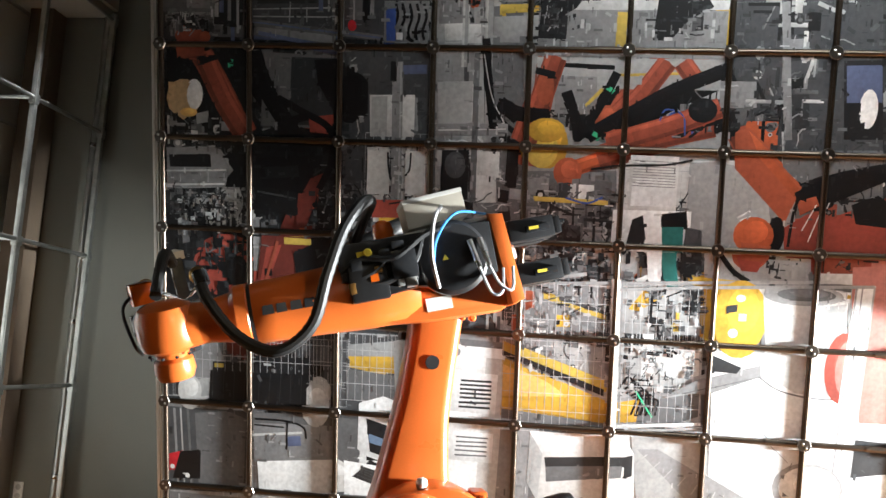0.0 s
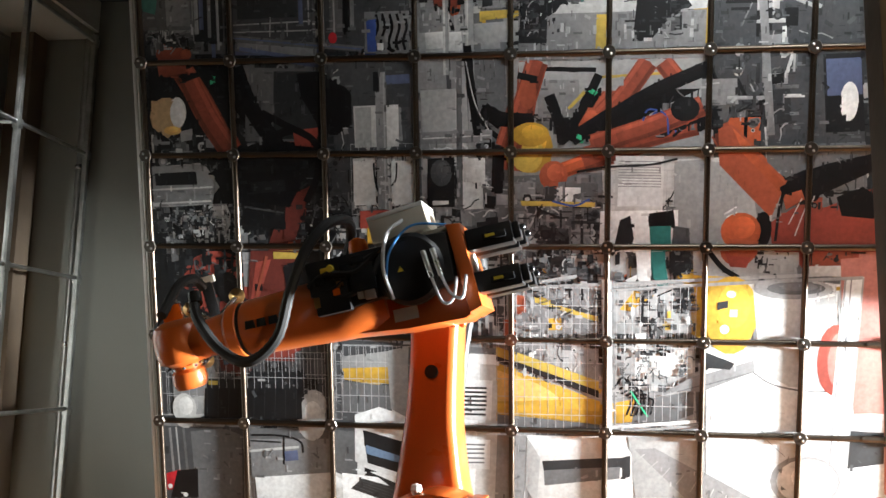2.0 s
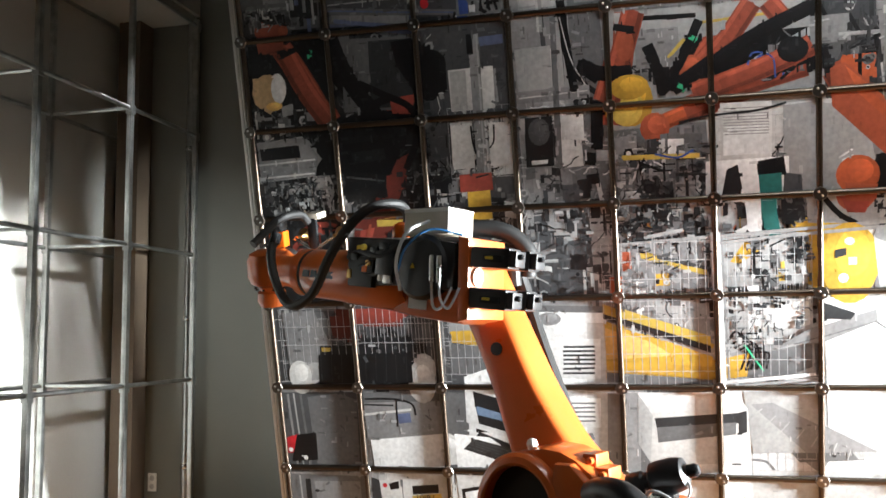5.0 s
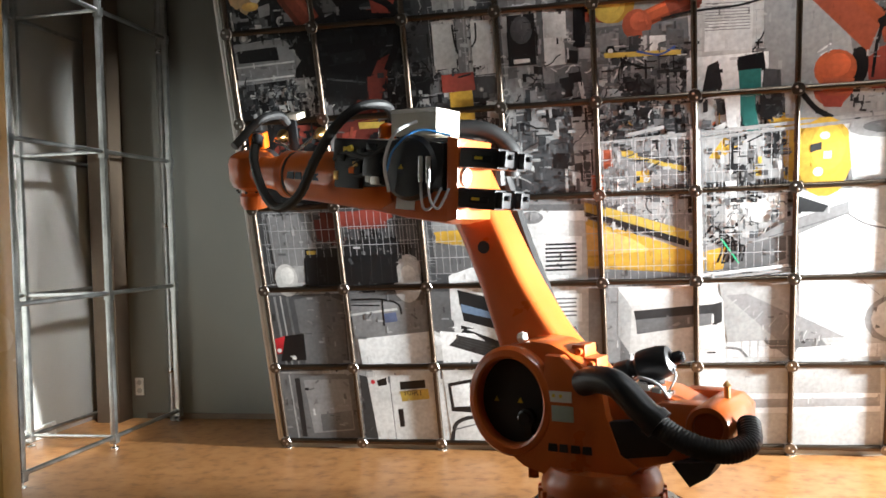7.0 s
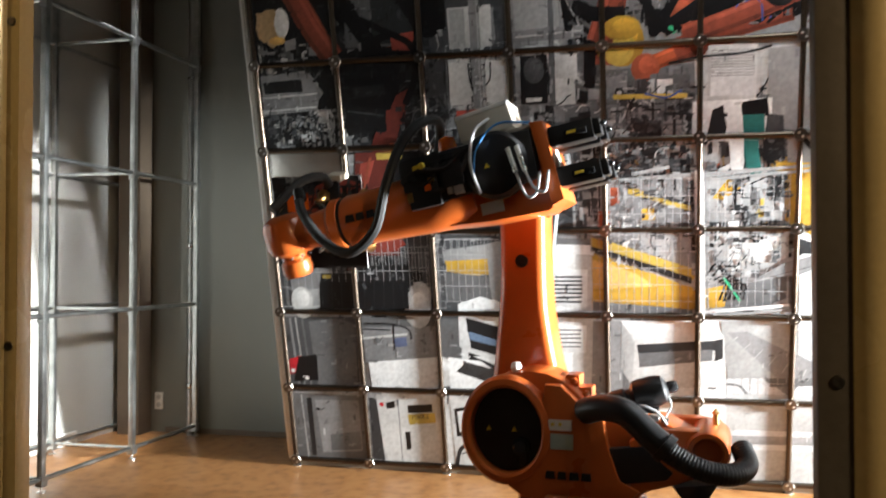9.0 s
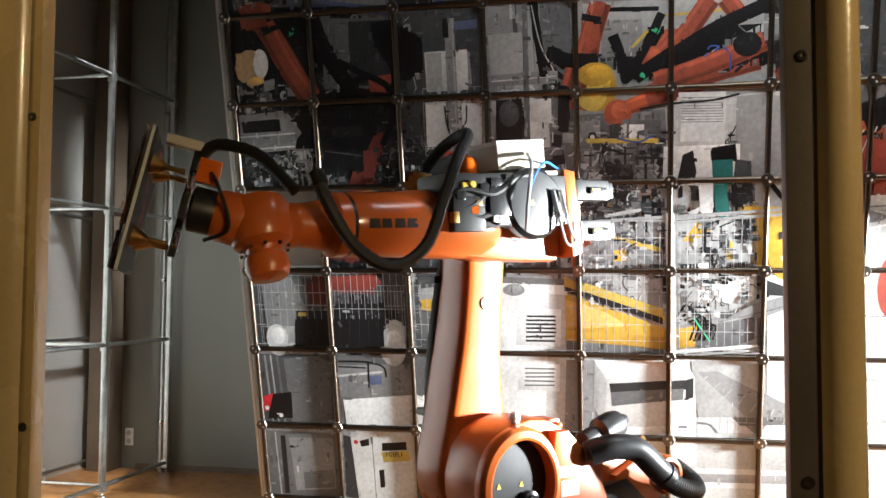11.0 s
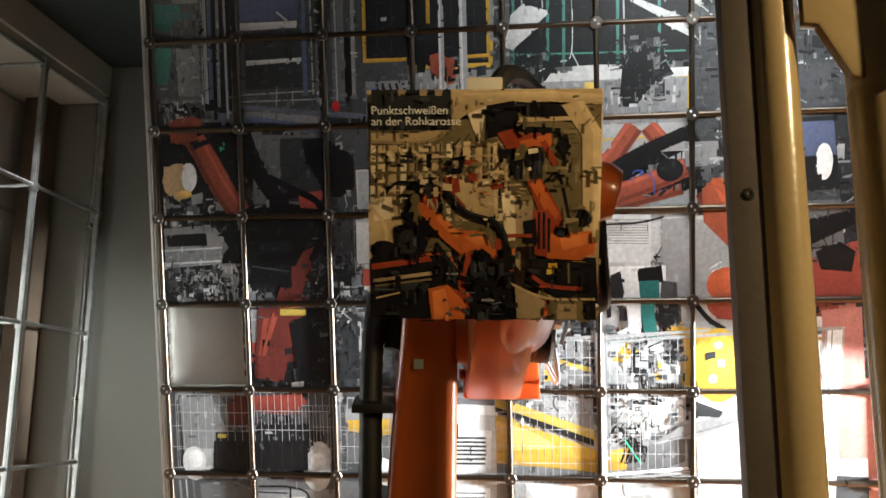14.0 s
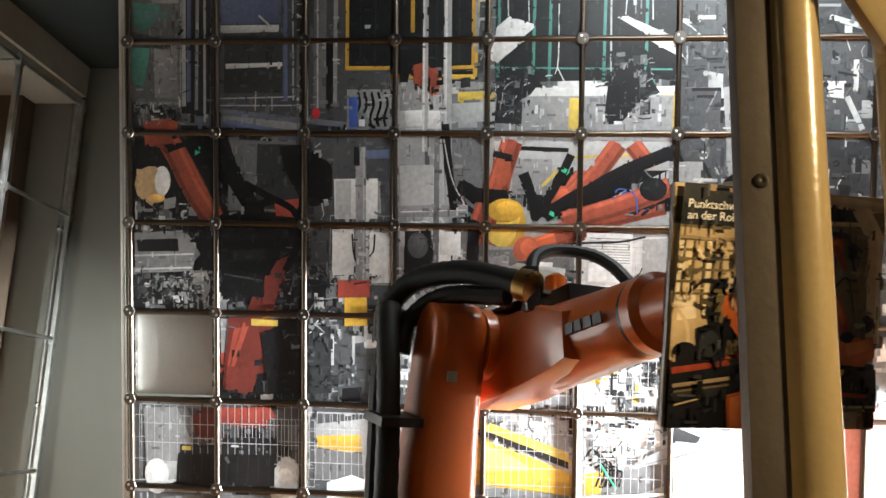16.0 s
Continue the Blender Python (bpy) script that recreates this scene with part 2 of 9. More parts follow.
def words(name, text, size, m, mat, parent):
    curve = bpy.data.curves.new(name, "FONT")
    curve.body, curve.size = text, size
    tmp = bpy.data.objects.new(name, curve)
    scene.collection.objects.link(tmp)
    mesh = bpy.data.meshes.new_from_object(tmp.evaluated_get(bpy.context.evaluated_depsgraph_get()))
    bpy.data.objects.remove(tmp)
    bpy.data.curves.remove(curve)
    mesh.materials.clear()
    mesh.materials.append(mat)
    ob = new(name, mesh)
    ob.parent = parent
    ob.matrix_local = m
    return ob


# ---- the hall ----
def structure(name, bm, mat, label="", smooth=False):
    return tagged(link_mesh(name, bm, mat, None, "", smooth), label, "", "", "structure")


FLOOR_OB = structure("floor", box((-2.45, -9.0, -0.12), (11.2, 1.15, 0.0)), FLOOR, "glossy brown speckled cork floor")
structure("wall_back", box((-2.45, 1.0, 0.0), (11.2, 1.15, 5.0)), WALL_GREY, "plain grey painted rear wall")
structure("wall_left", box((-2.45, -9.0, 0.0), (-2.25, 0.996, 5.0)), WALL_SIDE, "pale board side wall with a patch of light")
# unseen wall, added: its opening and sill cut the side light to shape
bm = box((5.62, -9.0, 0.0), (5.78, -2.0, 5.0))
add_box(bm, (5.62, -2.0, 1.9), (5.78, -0.05, 5.0))
add_box(bm, (5.62, -2.0, 0.0), (5.78, -1.24, 1.0))
add_box(bm, (5.62, -0.05, 0.0), (5.78, 0.996, 5.0))
structure("side_light_mask", bm, WALL_SIDE, "unseen pale wall, added so its low wide opening shapes the side light")
# unseen slab, added to keep the side light off the rear wall
structure("rear_light_blocker", slab(((0.99, 0.0), (0.13, 0.0), (-1.14, 4.8), (0.99, 4.8)), "x", 5.44, 5.60), WALL_SIDE, "unseen pale blocker, added to keep side light from behind the photo wall")
# unseen, closes the side room added for the lamp
structure("wall_outer", box((11.05, -8.85, 0.0), (11.2, 0.996, 5.0)), WALL_SIDE, "unseen pale outer wall of the added side room")
structure("wall_front", box((-2.25, -9.0, 0.0), (11.2, -8.85, 5.0)), WALL_GREY, "plain grey wall of the visitors' corridor")
structure("ceiling", box((-2.24, -8.84, 4.85), (11.04, 0.995, 4.99)), CEILING, "dark teal ceiling")
structure("trim", box((-2.25, -8.8, 0.0), (-2.225, 0.35, 0.11), 0.004), WHITE, "white skirting board")
structure("baseboard", box((-1.75, 0.985, 0.0), (5.6, 0.999, 0.05), 0.003), BROWN, "dark skirting at the rear wall")
structure("column", box((-2.12, 0.78, 0.0), (-1.90, 0.995, 4.5), 0.004), BROWN, "brown boarded column at the side wall")
structure("soffit", box((-2.249, -8.8, 4.5), (-1.45, 0.99, 4.78), 0.004), SOFFIT, "boxed beige soffit under the ceiling")
structure("soffit_lip", box((-1.449, -8.8, 4.56), (-1.41, 0.99, 4.848), 0.003), SOFFIT, "edge strip of the soffit")
socket = thing("power_socket", pose(-1.82, 0.999, 0.29), "white double power socket on the rear wall", "socket")
part("cover", box((-0.042, -0.012, -0.08), (0.042, 0.0, 0.08), 0.005), WHITE, socket)
for dz in (-0.037, 0.037):
    part("outlet", turned([(0.024, 0), (0.022, 0.004)], pose(0, -0.012, dz, 90, 0, 0)), BACKING, socket)

# ---- tube stand along the side wall ----
STAND = thing("tube_stand", None, "zinc tube stand of posts and rails beside the wall", "stand")
FRONT, REAR = -1.39, -2.13
POSTS = (-4.36, -3.30, -2.24, -1.17, -0.10, 0.9)
LEVELS = (0.09, 1.21, 2.315, 3.41, 4.44)


def stand_post(x, y):
    bm = box((x - 0.021, y - 0.021, 0.05), (x + 0.021, y + 0.021, 4.495), 0.005)
    add_box(bm, (x - 0.006, y - 0.0225, 0.1), (x + 0.006, y - 0.0205, 4.5))
    add_box(bm, (x + 0.0205, y - 0.006, 0.1), (x + 0.0225, y + 0.006, 4.5))
    p = part("post", bm, ZINC, STAND)
    part("foot", turned([(0.03, 0), (0.03, 0.008), (0.009, 0.012), (0.009, 0.06)], pose(x, y, 0), 14), STEEL, p)
    for z in LEVELS:
        c = box((x - 0.028, y - 0.028, z - 0.05), (x + 0.028, y + 0.028, z - 0.022), 0.004)
        add_box(c, (x - 0.03, y - 0.03, z - 0.022), (x + 0.03, y + 0.03, z + 0.022), 0.004)
        part("clamp", c, ZINC, p)


for y in POSTS:
    stand_post(FRONT, y)
for y in POSTS[:-1]:
    stand_post(REAR, y)
for z in LEVELS:
    for x in (FRONT, REAR):
        for a, b in zip(POSTS, POSTS[1:]):
            part("rail", rod((x, a + 0.03, z), (x, b - 0.03, z), 0.017, 12), ZINC, STAND)
    for y in POSTS[:-1]:
        part("cross_rail", rod((REAR + 0.03, y, z), (FRONT - 0.03, y, z), 0.015, 12), ZINC, STAND)
# clad service pipe beside the stand's last post
PIPE = thing("service_pipe", None, "grey vertical service pipe by the rear wall", "pipe")
part("pipe", rod((-1.455, 0.935, 0.0), (-1.455, 0.935, 4.495), 0.036, 18), ZINC, PIPE)
for z in (0.45, 1.75, 3.3):
    part("pipe_clip", turned([(0.04, -0.02), (0.043, -0.015), (0.043, 0.015), (0.04, 0.02)], pose(-1.455, 0.935, z), 18), STEEL, PIPE)

# ---- the photo wall ----
LEAN, CELL = radians(14.8), 0.6
COLS, ROWS = 9, 8
WALL_M = Matrix.Translation((0, 0, 0.06)) @ Matrix.Rotation(LEAN, 4, "X")   # x along, z up the leaning wall, -y out

INKS = {
    "black": (0.008, 0.008, 0.01), "dark": (0.013, 0.014, 0.016), "dark2": (0.022, 0.024, 0.027), "grey2": (0.045, 0.049, 0.053),
    "grey3": (0.085, 0.09, 0.096), "grey4": (0.16, 0.165, 0.17), "grey5": (0.27, 0.275, 0.28), "grey6": (0.38, 0.39, 0.39),
    "white2": (0.58, 0.59, 0.58), "white3": (0.72, 0.74, 0.74), "floorwhite": (0.56, 0.585, 0.60), "lampwhite": (0.9, 0.9, 0.88),
    "orange2": (0.45, 0.1, 0.04), "orange3": (0.30, 0.07, 0.04), "orange4": (0.38, 0.09, 0.045), "red": (0.5, 0.02, 0.03), "red2": (0.15, 0.03, 0.022),
    "red3": (0.32, 0.06, 0.042), "pink": (0.5, 0.2, 0.17), "yellow": (0.58, 0.36, 0.05), "yellow2": (0.55, 0.4, 0.08), "yellow3": (0.5, 0.3, 0.04),
    "teal": (0.08, 0.26, 0.22), "teal2": (0.13, 0.24, 0.24), "tealgun": (0.03, 0.2, 0.18), "blue": (0.05, 0.1, 0.35), "blue2": (0.12, 0.15, 0.26),
    "green": (0.05, 0.5, 0.25), "cream": (0.55, 0.38, 0.2), "cream2": (0.8, 0.5, 0.15), "screenblue": (0.16, 0.24, 0.36),
    "mesh": (0.5, 0.51, 0.52), "meshdim": (0.42, 0.43, 0.44), "ink_line": (0.04, 0.04, 0.04),
    "sand": (0.55, 0.42, 0.24), "sand2": (0.42, 0.31, 0.17), "sand3": (0.3, 0.22, 0.13), "olive": (0.13, 0.1, 0.05), "copper": (0.42, 0.10, 0.025), "copper2": (0.55, 0.16, 0.045),
    "rust": (0.24, 0.04, 0.018), "bone": (0.66, 0.55, 0.38),
}
MIXES = {
    "metal": ("grey2", "grey3", "grey4", "grey5", "grey6", "white2", "dark"), "dark": ("black", "dark", "dark2", "grey2", "grey4"),
    "light": ("grey5", "grey6", "white2", "white3", "dark2"), "purple": ("blue2", "teal2", "red2", "grey5"), "yellowmix": ("yellow", "yellow2", "orange2"),
    "sandmix": ("sand", "sand2", "sand3", "bone", "olive"), "rustmix": ("copper", "rust", "olive", "black", "sand3"),
}
SHEET = []       # painted pieces, later ones over earlier ones: outline in cells, colour
DICE = random.Random(7)


def shade(name, jitter=0.0):
    k = 1 + DICE.uniform(-jitter, jitter)
    return tuple(min(1, c * k) for c in INKS[name])


def poly(ink, *pts):
    SHEET.append((list(pts), shade(ink)))


def stroke(ink, w, a, b, jitter=0.0):
    dx, dy = b[0] - a[0], b[1] - a[1]
    d = math.hypot(dx, dy) or 1e-6
    nx, ny = -dy / d * w / 2, dx / d * w / 2
    SHEET.append(([(a[0] + nx, a[1] + ny), (b[0] + nx, b[1] + ny), (b[0] - nx, b[1] - ny), (a[0] - nx, a[1] - ny)], shade(ink, jitter)))


def bar(ink, w, *pts):
    """A thick line with a lit edge and a shaded edge, as a round limb shows in a photograph."""
    pts = [Vector((*p, 0)) for p in pts]
    path = [(p.x, p.y) for p in (smooth_path(pts, 5) if len(pts) > 2 else pts)]
    for a, b in zip(path, path[1:]):
        stroke(ink, w, a, b)
    if len(path) > 2:
        for p in path[1:-1]:
            disc(ink, p[0], p[1], w / 2, w / 2, 8, False)
    if w > 0.12:
        base = INKS[ink]
        for side, k in ((0.32, 1.5), (-0.34, 0.6)):
            for a, b in zip(path, path[1:]):
                dx, dy = b[0] - a[0], b[1] - a[1]
                d = math.hypot(dx, dy) or 1e-6
                s = side if (-dy / d, dx / d)[1] >= 0 else -side
                ox, oy = -dy / d * w * s, dx / d * w * s
                stroke(ink, w * 0.2, (a[0] + ox, a[1] + oy), (b[0] + ox, b[1] + oy))
                SHEET[-1] = (SHEET[-1][0], tuple(min(1, c * k) for c in base))


def disc(ink, c, r, rc, rr, n=14, modelled=True):
    SHEET.append(([(c + rc * math.cos(2 * math.pi * i / n), r + rr * math.sin(2 * math.pi * i / n)) for i in range(n)], shade(ink)))
    if modelled and rc > 0.1:
        base = INKS[ink]
        SHEET.append(([(c + rc * (0.12 + 0.6 * math.cos(2 * math.pi * i / n)), r + rr * (0.2 + 0.6 * math.sin(2 * math.pi * i / n))) for i in range(n)], tuple(min(1, v * 1.3) for v in base)))


def clutter(mix, count, c0, r0, c1, r1, lo, hi):
    """Machine parts too small to name: short bars, plates, rings and cables."""
    inks = MIXES[mix]
    for i in range(count):
        c, r, s = DICE.uniform(c0, c1), DICE.uniform(r0, r1), DICE.uniform(lo, hi)
        ink, kind = DICE.choice(inks), DICE.random()
        if kind < 0.42:
            a = DICE.choice((0, 0, math.pi / 2, math.pi / 2, DICE.uniform(0, 3.1)))
            stroke(ink, s * DICE.uniform(0.12, 0.35), (c - s * math.cos(a), r - s * math.sin(a)), (c + s * math.cos(a), r + s * math.sin(a)), 0.3)
        elif kind < 0.7:
            w, h, k = s * DICE.uniform(0.3, 0.8), s * DICE.uniform(0.3, 0.8), s * DICE.uniform(-0.2, 0.2)
            SHEET.append(([(c - w, r - h + k), (c + w, r - h), (c + w, r + h - k), (c - w, r + h)], shade(ink, 0.3)))
        elif kind < 0.84:
            disc(ink, c, r, s * 0.4, s * 0.4, 9, False)
            disc(DICE.choice(inks), c, r, s * 0.22, s * 0.22, 7, False)
        else:
            a, p = DICE.uniform(0, 6.28), (c, r)
            for k in range(5):
                a += DICE.uniform(-0.8, 0.8)
                q = (p[0] + 0.4 * s * math.cos(a), p[1] + 0.4 * s * math.sin(a))
                stroke(ink, 0.014, p, q)
                p = q


def mesh_fence(ink, c0, r0, c1, r1):
    n = int((c1 - c0) / 0.085)
    for i in range(n + 1):
        c = c0 + (c1 - c0) * i / max(1, n)
        stroke(ink, 0.0055, (c, r0), (c, r1))
    m = int((r1 - r0) / 0.2)
    for i in range(m + 1):
        r = r0 + (r1 - r0) * i / max(1, m)
        stroke(ink, 0.007, (c0, r), (c1, r))


# the photograph: a welding cell seen through its fence
poly("grey5", (0, 0), (COLS, 0), (COLS, ROWS), (0, ROWS))
for c in range(COLS):
    for r in range(ROWS):
        poly(DICE.choice(("dark2", "grey2", "grey3") if c < 3 else ("grey2", "grey3", "grey4")) if r > 2 else DICE.choice(("grey3", "grey4", "grey5")), (c, r), (c + 1, r), (c + 1, r + 1), (c, r + 1))
        clutter("metal" if r > 2 else "light", 40 if r > 2 else 6, c, r, c + 1, r + 1, 0.03, 0.2)
        clutter("dark", 24 if r > 2 else 0, c, r, c + 1, r + 1, 0.02, 0.12)
poly("floorwhite", (5.2, 0), (COLS, 0), (COLS, 2.0), (5.6, 2.1))
poly("pink", (7.2, 1.4), (COLS, 1.4), (COLS, 3.2), (7.3, 3.1))
poly("grey3", (-0.07, 7.96), (1.02, 7.91), (0.96, 5.88), (-0.13, 5.91))
poly("grey2", (0.68, 7.67), (0.96, 7.66), (0.91, 5.94), (0.63, 5.95))
poly("teal", (0.11, 7.51), (0.23, 7.50), (0.19, 6.22), (0.08, 6.22))
bar("teal2", 0.040, (0.02, 7.32), (0.67, 7.35))
poly("white2", (0.26, 7.45), (0.67, 7.43), (0.67, 7.26), (0.26, 7.28))
poly("grey5", (0.27, 7.12), (0.67, 7.10), (0.65, 6.46), (0.25, 6.48))
clutter("metal", 60, -0.02, 6.93, 0.98, 7.85, 0.03, 0.16)
clutter("purple", 25, 0.05, 7.57, 0.95, 7.85, 0.03, 0.16)
poly("grey2", (1.02, 7.91), (2.02, 7.87), (1.97, 5.85), (0.96, 5.88))
poly("blue2", (1.08, 7.50), (1.66, 7.47), (1.65, 7.16), (1.07, 7.18))
poly("grey5", (1.07, 7.15), (1.71, 7.12), (1.71, 7.00), (1.07, 7.02))
poly("grey4", (1.09, 6.83), (1.64, 6.81), (1.62, 6.12), (1.07, 6.13))
bar("grey6", 0.033, (1.04, 7.72), (2.00, 7.70))
bar("grey6", 0.033, (1.04, 7.59), (1.99, 7.57))
bar("grey6", 0.033, (1.02, 6.74), (1.97, 6.72))
bar("grey6", 0.033, (1.01, 6.61), (1.97, 6.60))
bar("grey6", 0.033, (1.01, 6.38), (1.96, 6.36))
bar("grey6", 0.033, (1.00, 6.24), (1.96, 6.23))
bar("grey5", 0.032, (1.74, 7.63), (1.70, 6.11))
bar("grey5", 0.032, (1.82, 7.62), (1.78, 6.11))
bar("grey5", 0.032, (1.90, 7.62), (1.87, 6.11))
poly("grey4", (2.05, 7.86), (3.00, 7.82), (2.96, 5.89), (2.00, 5.91))
bar("grey6", 0.064, (2.27, 7.73), (2.25, 6.10))
bar("grey3", 0.077, (2.18, 7.80), (2.15, 6.10))
bar("teal2", 0.032, (2.10, 7.80), (2.09, 6.16))
poly("dark", (2.46, 7.66), (3.92, 7.59), (3.90, 6.59), (2.44, 6.64))
poly("dark2", (2.55, 7.55), (2.95, 7.54), (2.93, 6.70), (2.54, 6.72))
poly("grey2", (3.09, 7.53), (3.81, 7.50), (3.79, 6.67), (3.07, 6.70))
bar("yellow", 0.051, (2.43, 7.68), (3.92, 7.63))
bar("yellow", 0.051, (2.45, 7.68), (2.44, 6.62))
bar("yellow", 0.051, (2.44, 6.62), (3.88, 6.61))
bar("yellow", 0.049, (3.91, 7.63), (3.88, 6.61))
bar("yellow", 0.050, (3.18, 7.65), (3.15, 6.69))
poly("grey5", (2.41, 6.61), (3.98, 6.55), (3.96, 6.05), (2.39, 6.09))
bar("white2", 0.075, (3.34, 7.40), (3.32, 5.88))
bar("grey6", 0.075, (3.58, 7.39), (3.56, 5.87))
bar("white2", 0.088, (3.31, 7.45), (5.95, 7.41))
bar("white3", 0.050, (3.06, 7.72), (3.97, 7.73))
bar("dark", 0.045, (2.50, 6.39), (2.54, 6.26), (2.51, 6.09))
bar("dark", 0.044, (2.60, 6.39), (2.65, 6.26), (2.62, 6.09))
bar("dark", 0.044, (2.71, 6.38), (2.75, 6.26), (2.72, 6.08))
bar("dark", 0.044, (2.82, 6.38), (2.86, 6.25), (2.83, 6.08))
bar("dark", 0.044, (2.93, 6.38), (2.97, 6.25), (2.94, 6.08))
bar("dark", 0.044, (3.03, 6.37), (3.08, 6.25), (3.05, 6.07))
bar("dark", 0.044, (3.14, 6.37), (3.18, 6.24), (3.15, 6.07))
bar("dark", 0.044, (3.25, 6.37), (3.29, 6.24), (3.26, 6.07))
bar("dark", 0.044, (3.35, 6.36), (3.40, 6.24), (3.37, 6.06))
poly("white2", (3.07, 6.15), (3.33, 6.14), (3.33, 5.94), (3.06, 5.95))
disc("red2", 3.28, 6.60, 0.100, 0.174)
disc("orange2", 3.41, 6.53, 0.075, 0.137)
clutter("dark", 25, 3.10, 6.40, 3.67, 6.80, 0.03, 0.16)
poly("grey4", (4.03, 7.90), (5.95, 7.80), (5.93, 6.35), (4.00, 6.42))
bar("teal", 0.049, (4.19, 7.89), (4.18, 6.44))
bar("teal", 0.049, (4.46, 7.87), (4.46, 6.43))
bar("teal", 0.049, (4.71, 7.86), (4.70, 6.42))
bar("teal", 0.048, (4.92, 7.85), (4.92, 6.42))
bar("teal", 0.048, (5.31, 7.83), (5.31, 6.40))
bar("teal", 0.048, (5.70, 7.82), (5.70, 6.39))
bar("teal2", 0.025, (4.05, 7.74), (5.95, 7.70))
bar("teal2", 0.025, (4.04, 7.22), (5.94, 7.19))
bar("teal2", 0.025, (4.03, 6.85), (5.94, 6.83))
poly("white3", (4.06, 7.00), (4.23, 7.14), (4.51, 7.05), (4.05, 6.69))
poly("white2", (5.34, 7.12), (5.90, 7.03), (5.94, 6.90), (5.45, 6.99))
poly("white2", (5.51, 6.91), (5.95, 6.81), (5.93, 6.63))
bar("yellow", 0.050, (3.66, 6.32), (3.97, 6.33))
bar("yellow", 0.037, (3.69, 6.43), (3.70, 6.05))
clutter("metal", 70, 2.00, 5.91, 3.97, 6.48, 0.03, 0.16)
clutter("metal", 60, 1.00, 5.94, 2.02, 7.80, 0.03, 0.16)
poly("blue", (2.48, 6.37), (2.54, 6.37), (2.53, 5.90), (2.46, 5.90))
poly("blue2", (1.03, 6.15), (2.01, 6.12), (2.01, 6.02), (1.03, 6.04))
bar("grey4", 0.092, (1.03, 6.13), (2.04, 5.99))
poly("dark", (0.04, 5.97), (2.01, 6.00), (2.04, 3.10), (-0.01, 2.98))
poly("grey2", (2.00, 6.46), (2.24, 6.46), (2.30, 3.11), (2.04, 3.10))
poly("grey3", (2.01, 6.00), (3.03, 6.01), (3.08, 3.95), (2.03, 3.90))
poly("grey5", (2.99, 6.24), (3.55, 6.24), (3.63, 3.97), (3.05, 3.95))
poly("grey4", (3.51, 6.47), (4.00, 6.47), (4.10, 3.93), (3.60, 3.91))
poly("grey6", (3.94, 6.47), (7.40, 6.49), (7.54, 4.87), (4.01, 4.76))
poly("grey3", (5.94, 6.48), (7.40, 6.49), (7.54, 4.87), (6.05, 4.82))
poly("white2", (4.96, 4.90), (6.10, 4.94), (6.16, 4.03), (5.00, 3.97))
poly("grey4", (4.01, 4.76), (4.96, 4.79), (5.01, 3.92), (4.05, 3.87))
poly("grey4", (1.02, 5.98), (2.01, 6.00), (2.03, 4.51), (1.02, 4.48))
poly("dark2", (1.02, 5.39), (2.02, 5.41), (2.03, 3.97), (1.02, 3.92))
clutter("dark", 120, 1.02, 3.92, 2.07, 6.00, 0.03, 0.16)
clutter("metal", 50, 1.08, 4.91, 2.25, 5.94, 0.03, 0.16)
poly("white2", (2.30, 4.97), (2.63, 4.98), (2.65, 4.34), (2.31, 4.33))
poly("white2", (2.71, 4.99), (2.98, 4.99), (3.00, 4.36), (2.72, 4.35))
poly("grey5", (2.35, 5.51), (2.86, 5.52), (2.87, 5.11), (2.36, 5.09))
poly("white2", (2.37, 5.49), (2.56, 5.49), (2.56, 5.45), (2.37, 5.44))
bar("grey6", 0.131, (2.63, 5.89), (2.68, 4.36))
bar("grey5", 0.094, (3.03, 6.41), (3.11, 4.13))
bar("grey6", 0.104, (3.46, 6.41), (3.54, 4.39))
bar("grey3", 0.052, (3.32, 6.47), (3.37, 5.09))
poly("white2", (3.16, 5.64), (3.44, 5.64), (3.46, 5.12), (3.17, 5.12))
poly("grey3", (3.09, 4.94), (3.41, 4.95), (3.42, 4.63), (3.09, 4.62))
disc("dark", 3.25, 4.81, 0.131, 0.141)
poly("white2", (3.46, 4.86), (3.70, 4.87), (3.72, 4.40), (3.48, 4.39))
poly("white2", (3.09, 6.23), (3.49, 6.23), (3.50, 6.03), (3.10, 6.02))
bar("dark", 0.058, (3.60, 6.07), (3.57, 5.62), (3.73, 5.28), (3.91, 5.11))
bar("dark", 0.030, (2.57, 4.95), (2.57, 4.65), (2.64, 4.54))
bar("dark", 0.024, (2.79, 4.90), (2.85, 4.66), (2.77, 4.42))
clutter("metal", 140, 2.04, 3.78, 4.02, 4.58, 0.03, 0.16)
clutter("dark", 40, 1.78, 3.96, 2.40, 4.53, 0.03, 0.16)
clutter("light", 60, 3.13, 4.61, 3.82, 5.22, 0.03, 0.16)
bar("orange3", 0.267, (0.46, 5.91), (0.67, 5.56), (0.94, 5.03))
bar("orange3", 0.319, (0.20, 6.03), (0.52, 5.99))
disc("orange4", 0.32, 6.01, 0.159, 0.107)
bar("dark", 0.076, (0.42, 5.89), (0.59, 5.81))
clutter("dark", 50, 0.07, 6.09, 0.65, 6.39, 0.03, 0.16)
bar("black", 0.164, (0.64, 6.10), (0.93, 5.92), (1.33, 5.58))
bar("green", 0.063, (0.74, 5.85), (0.83, 5.83))
disc("cream", 0.24, 5.42, 0.206, 0.217)
disc("lampwhite", 0.37, 5.47, 0.103, 0.169)
disc("cream2", 0.28, 5.28, 0.116, 0.073)
clutter("metal", 60, 0.05, 4.87, 1.02, 5.24, 0.03, 0.16)
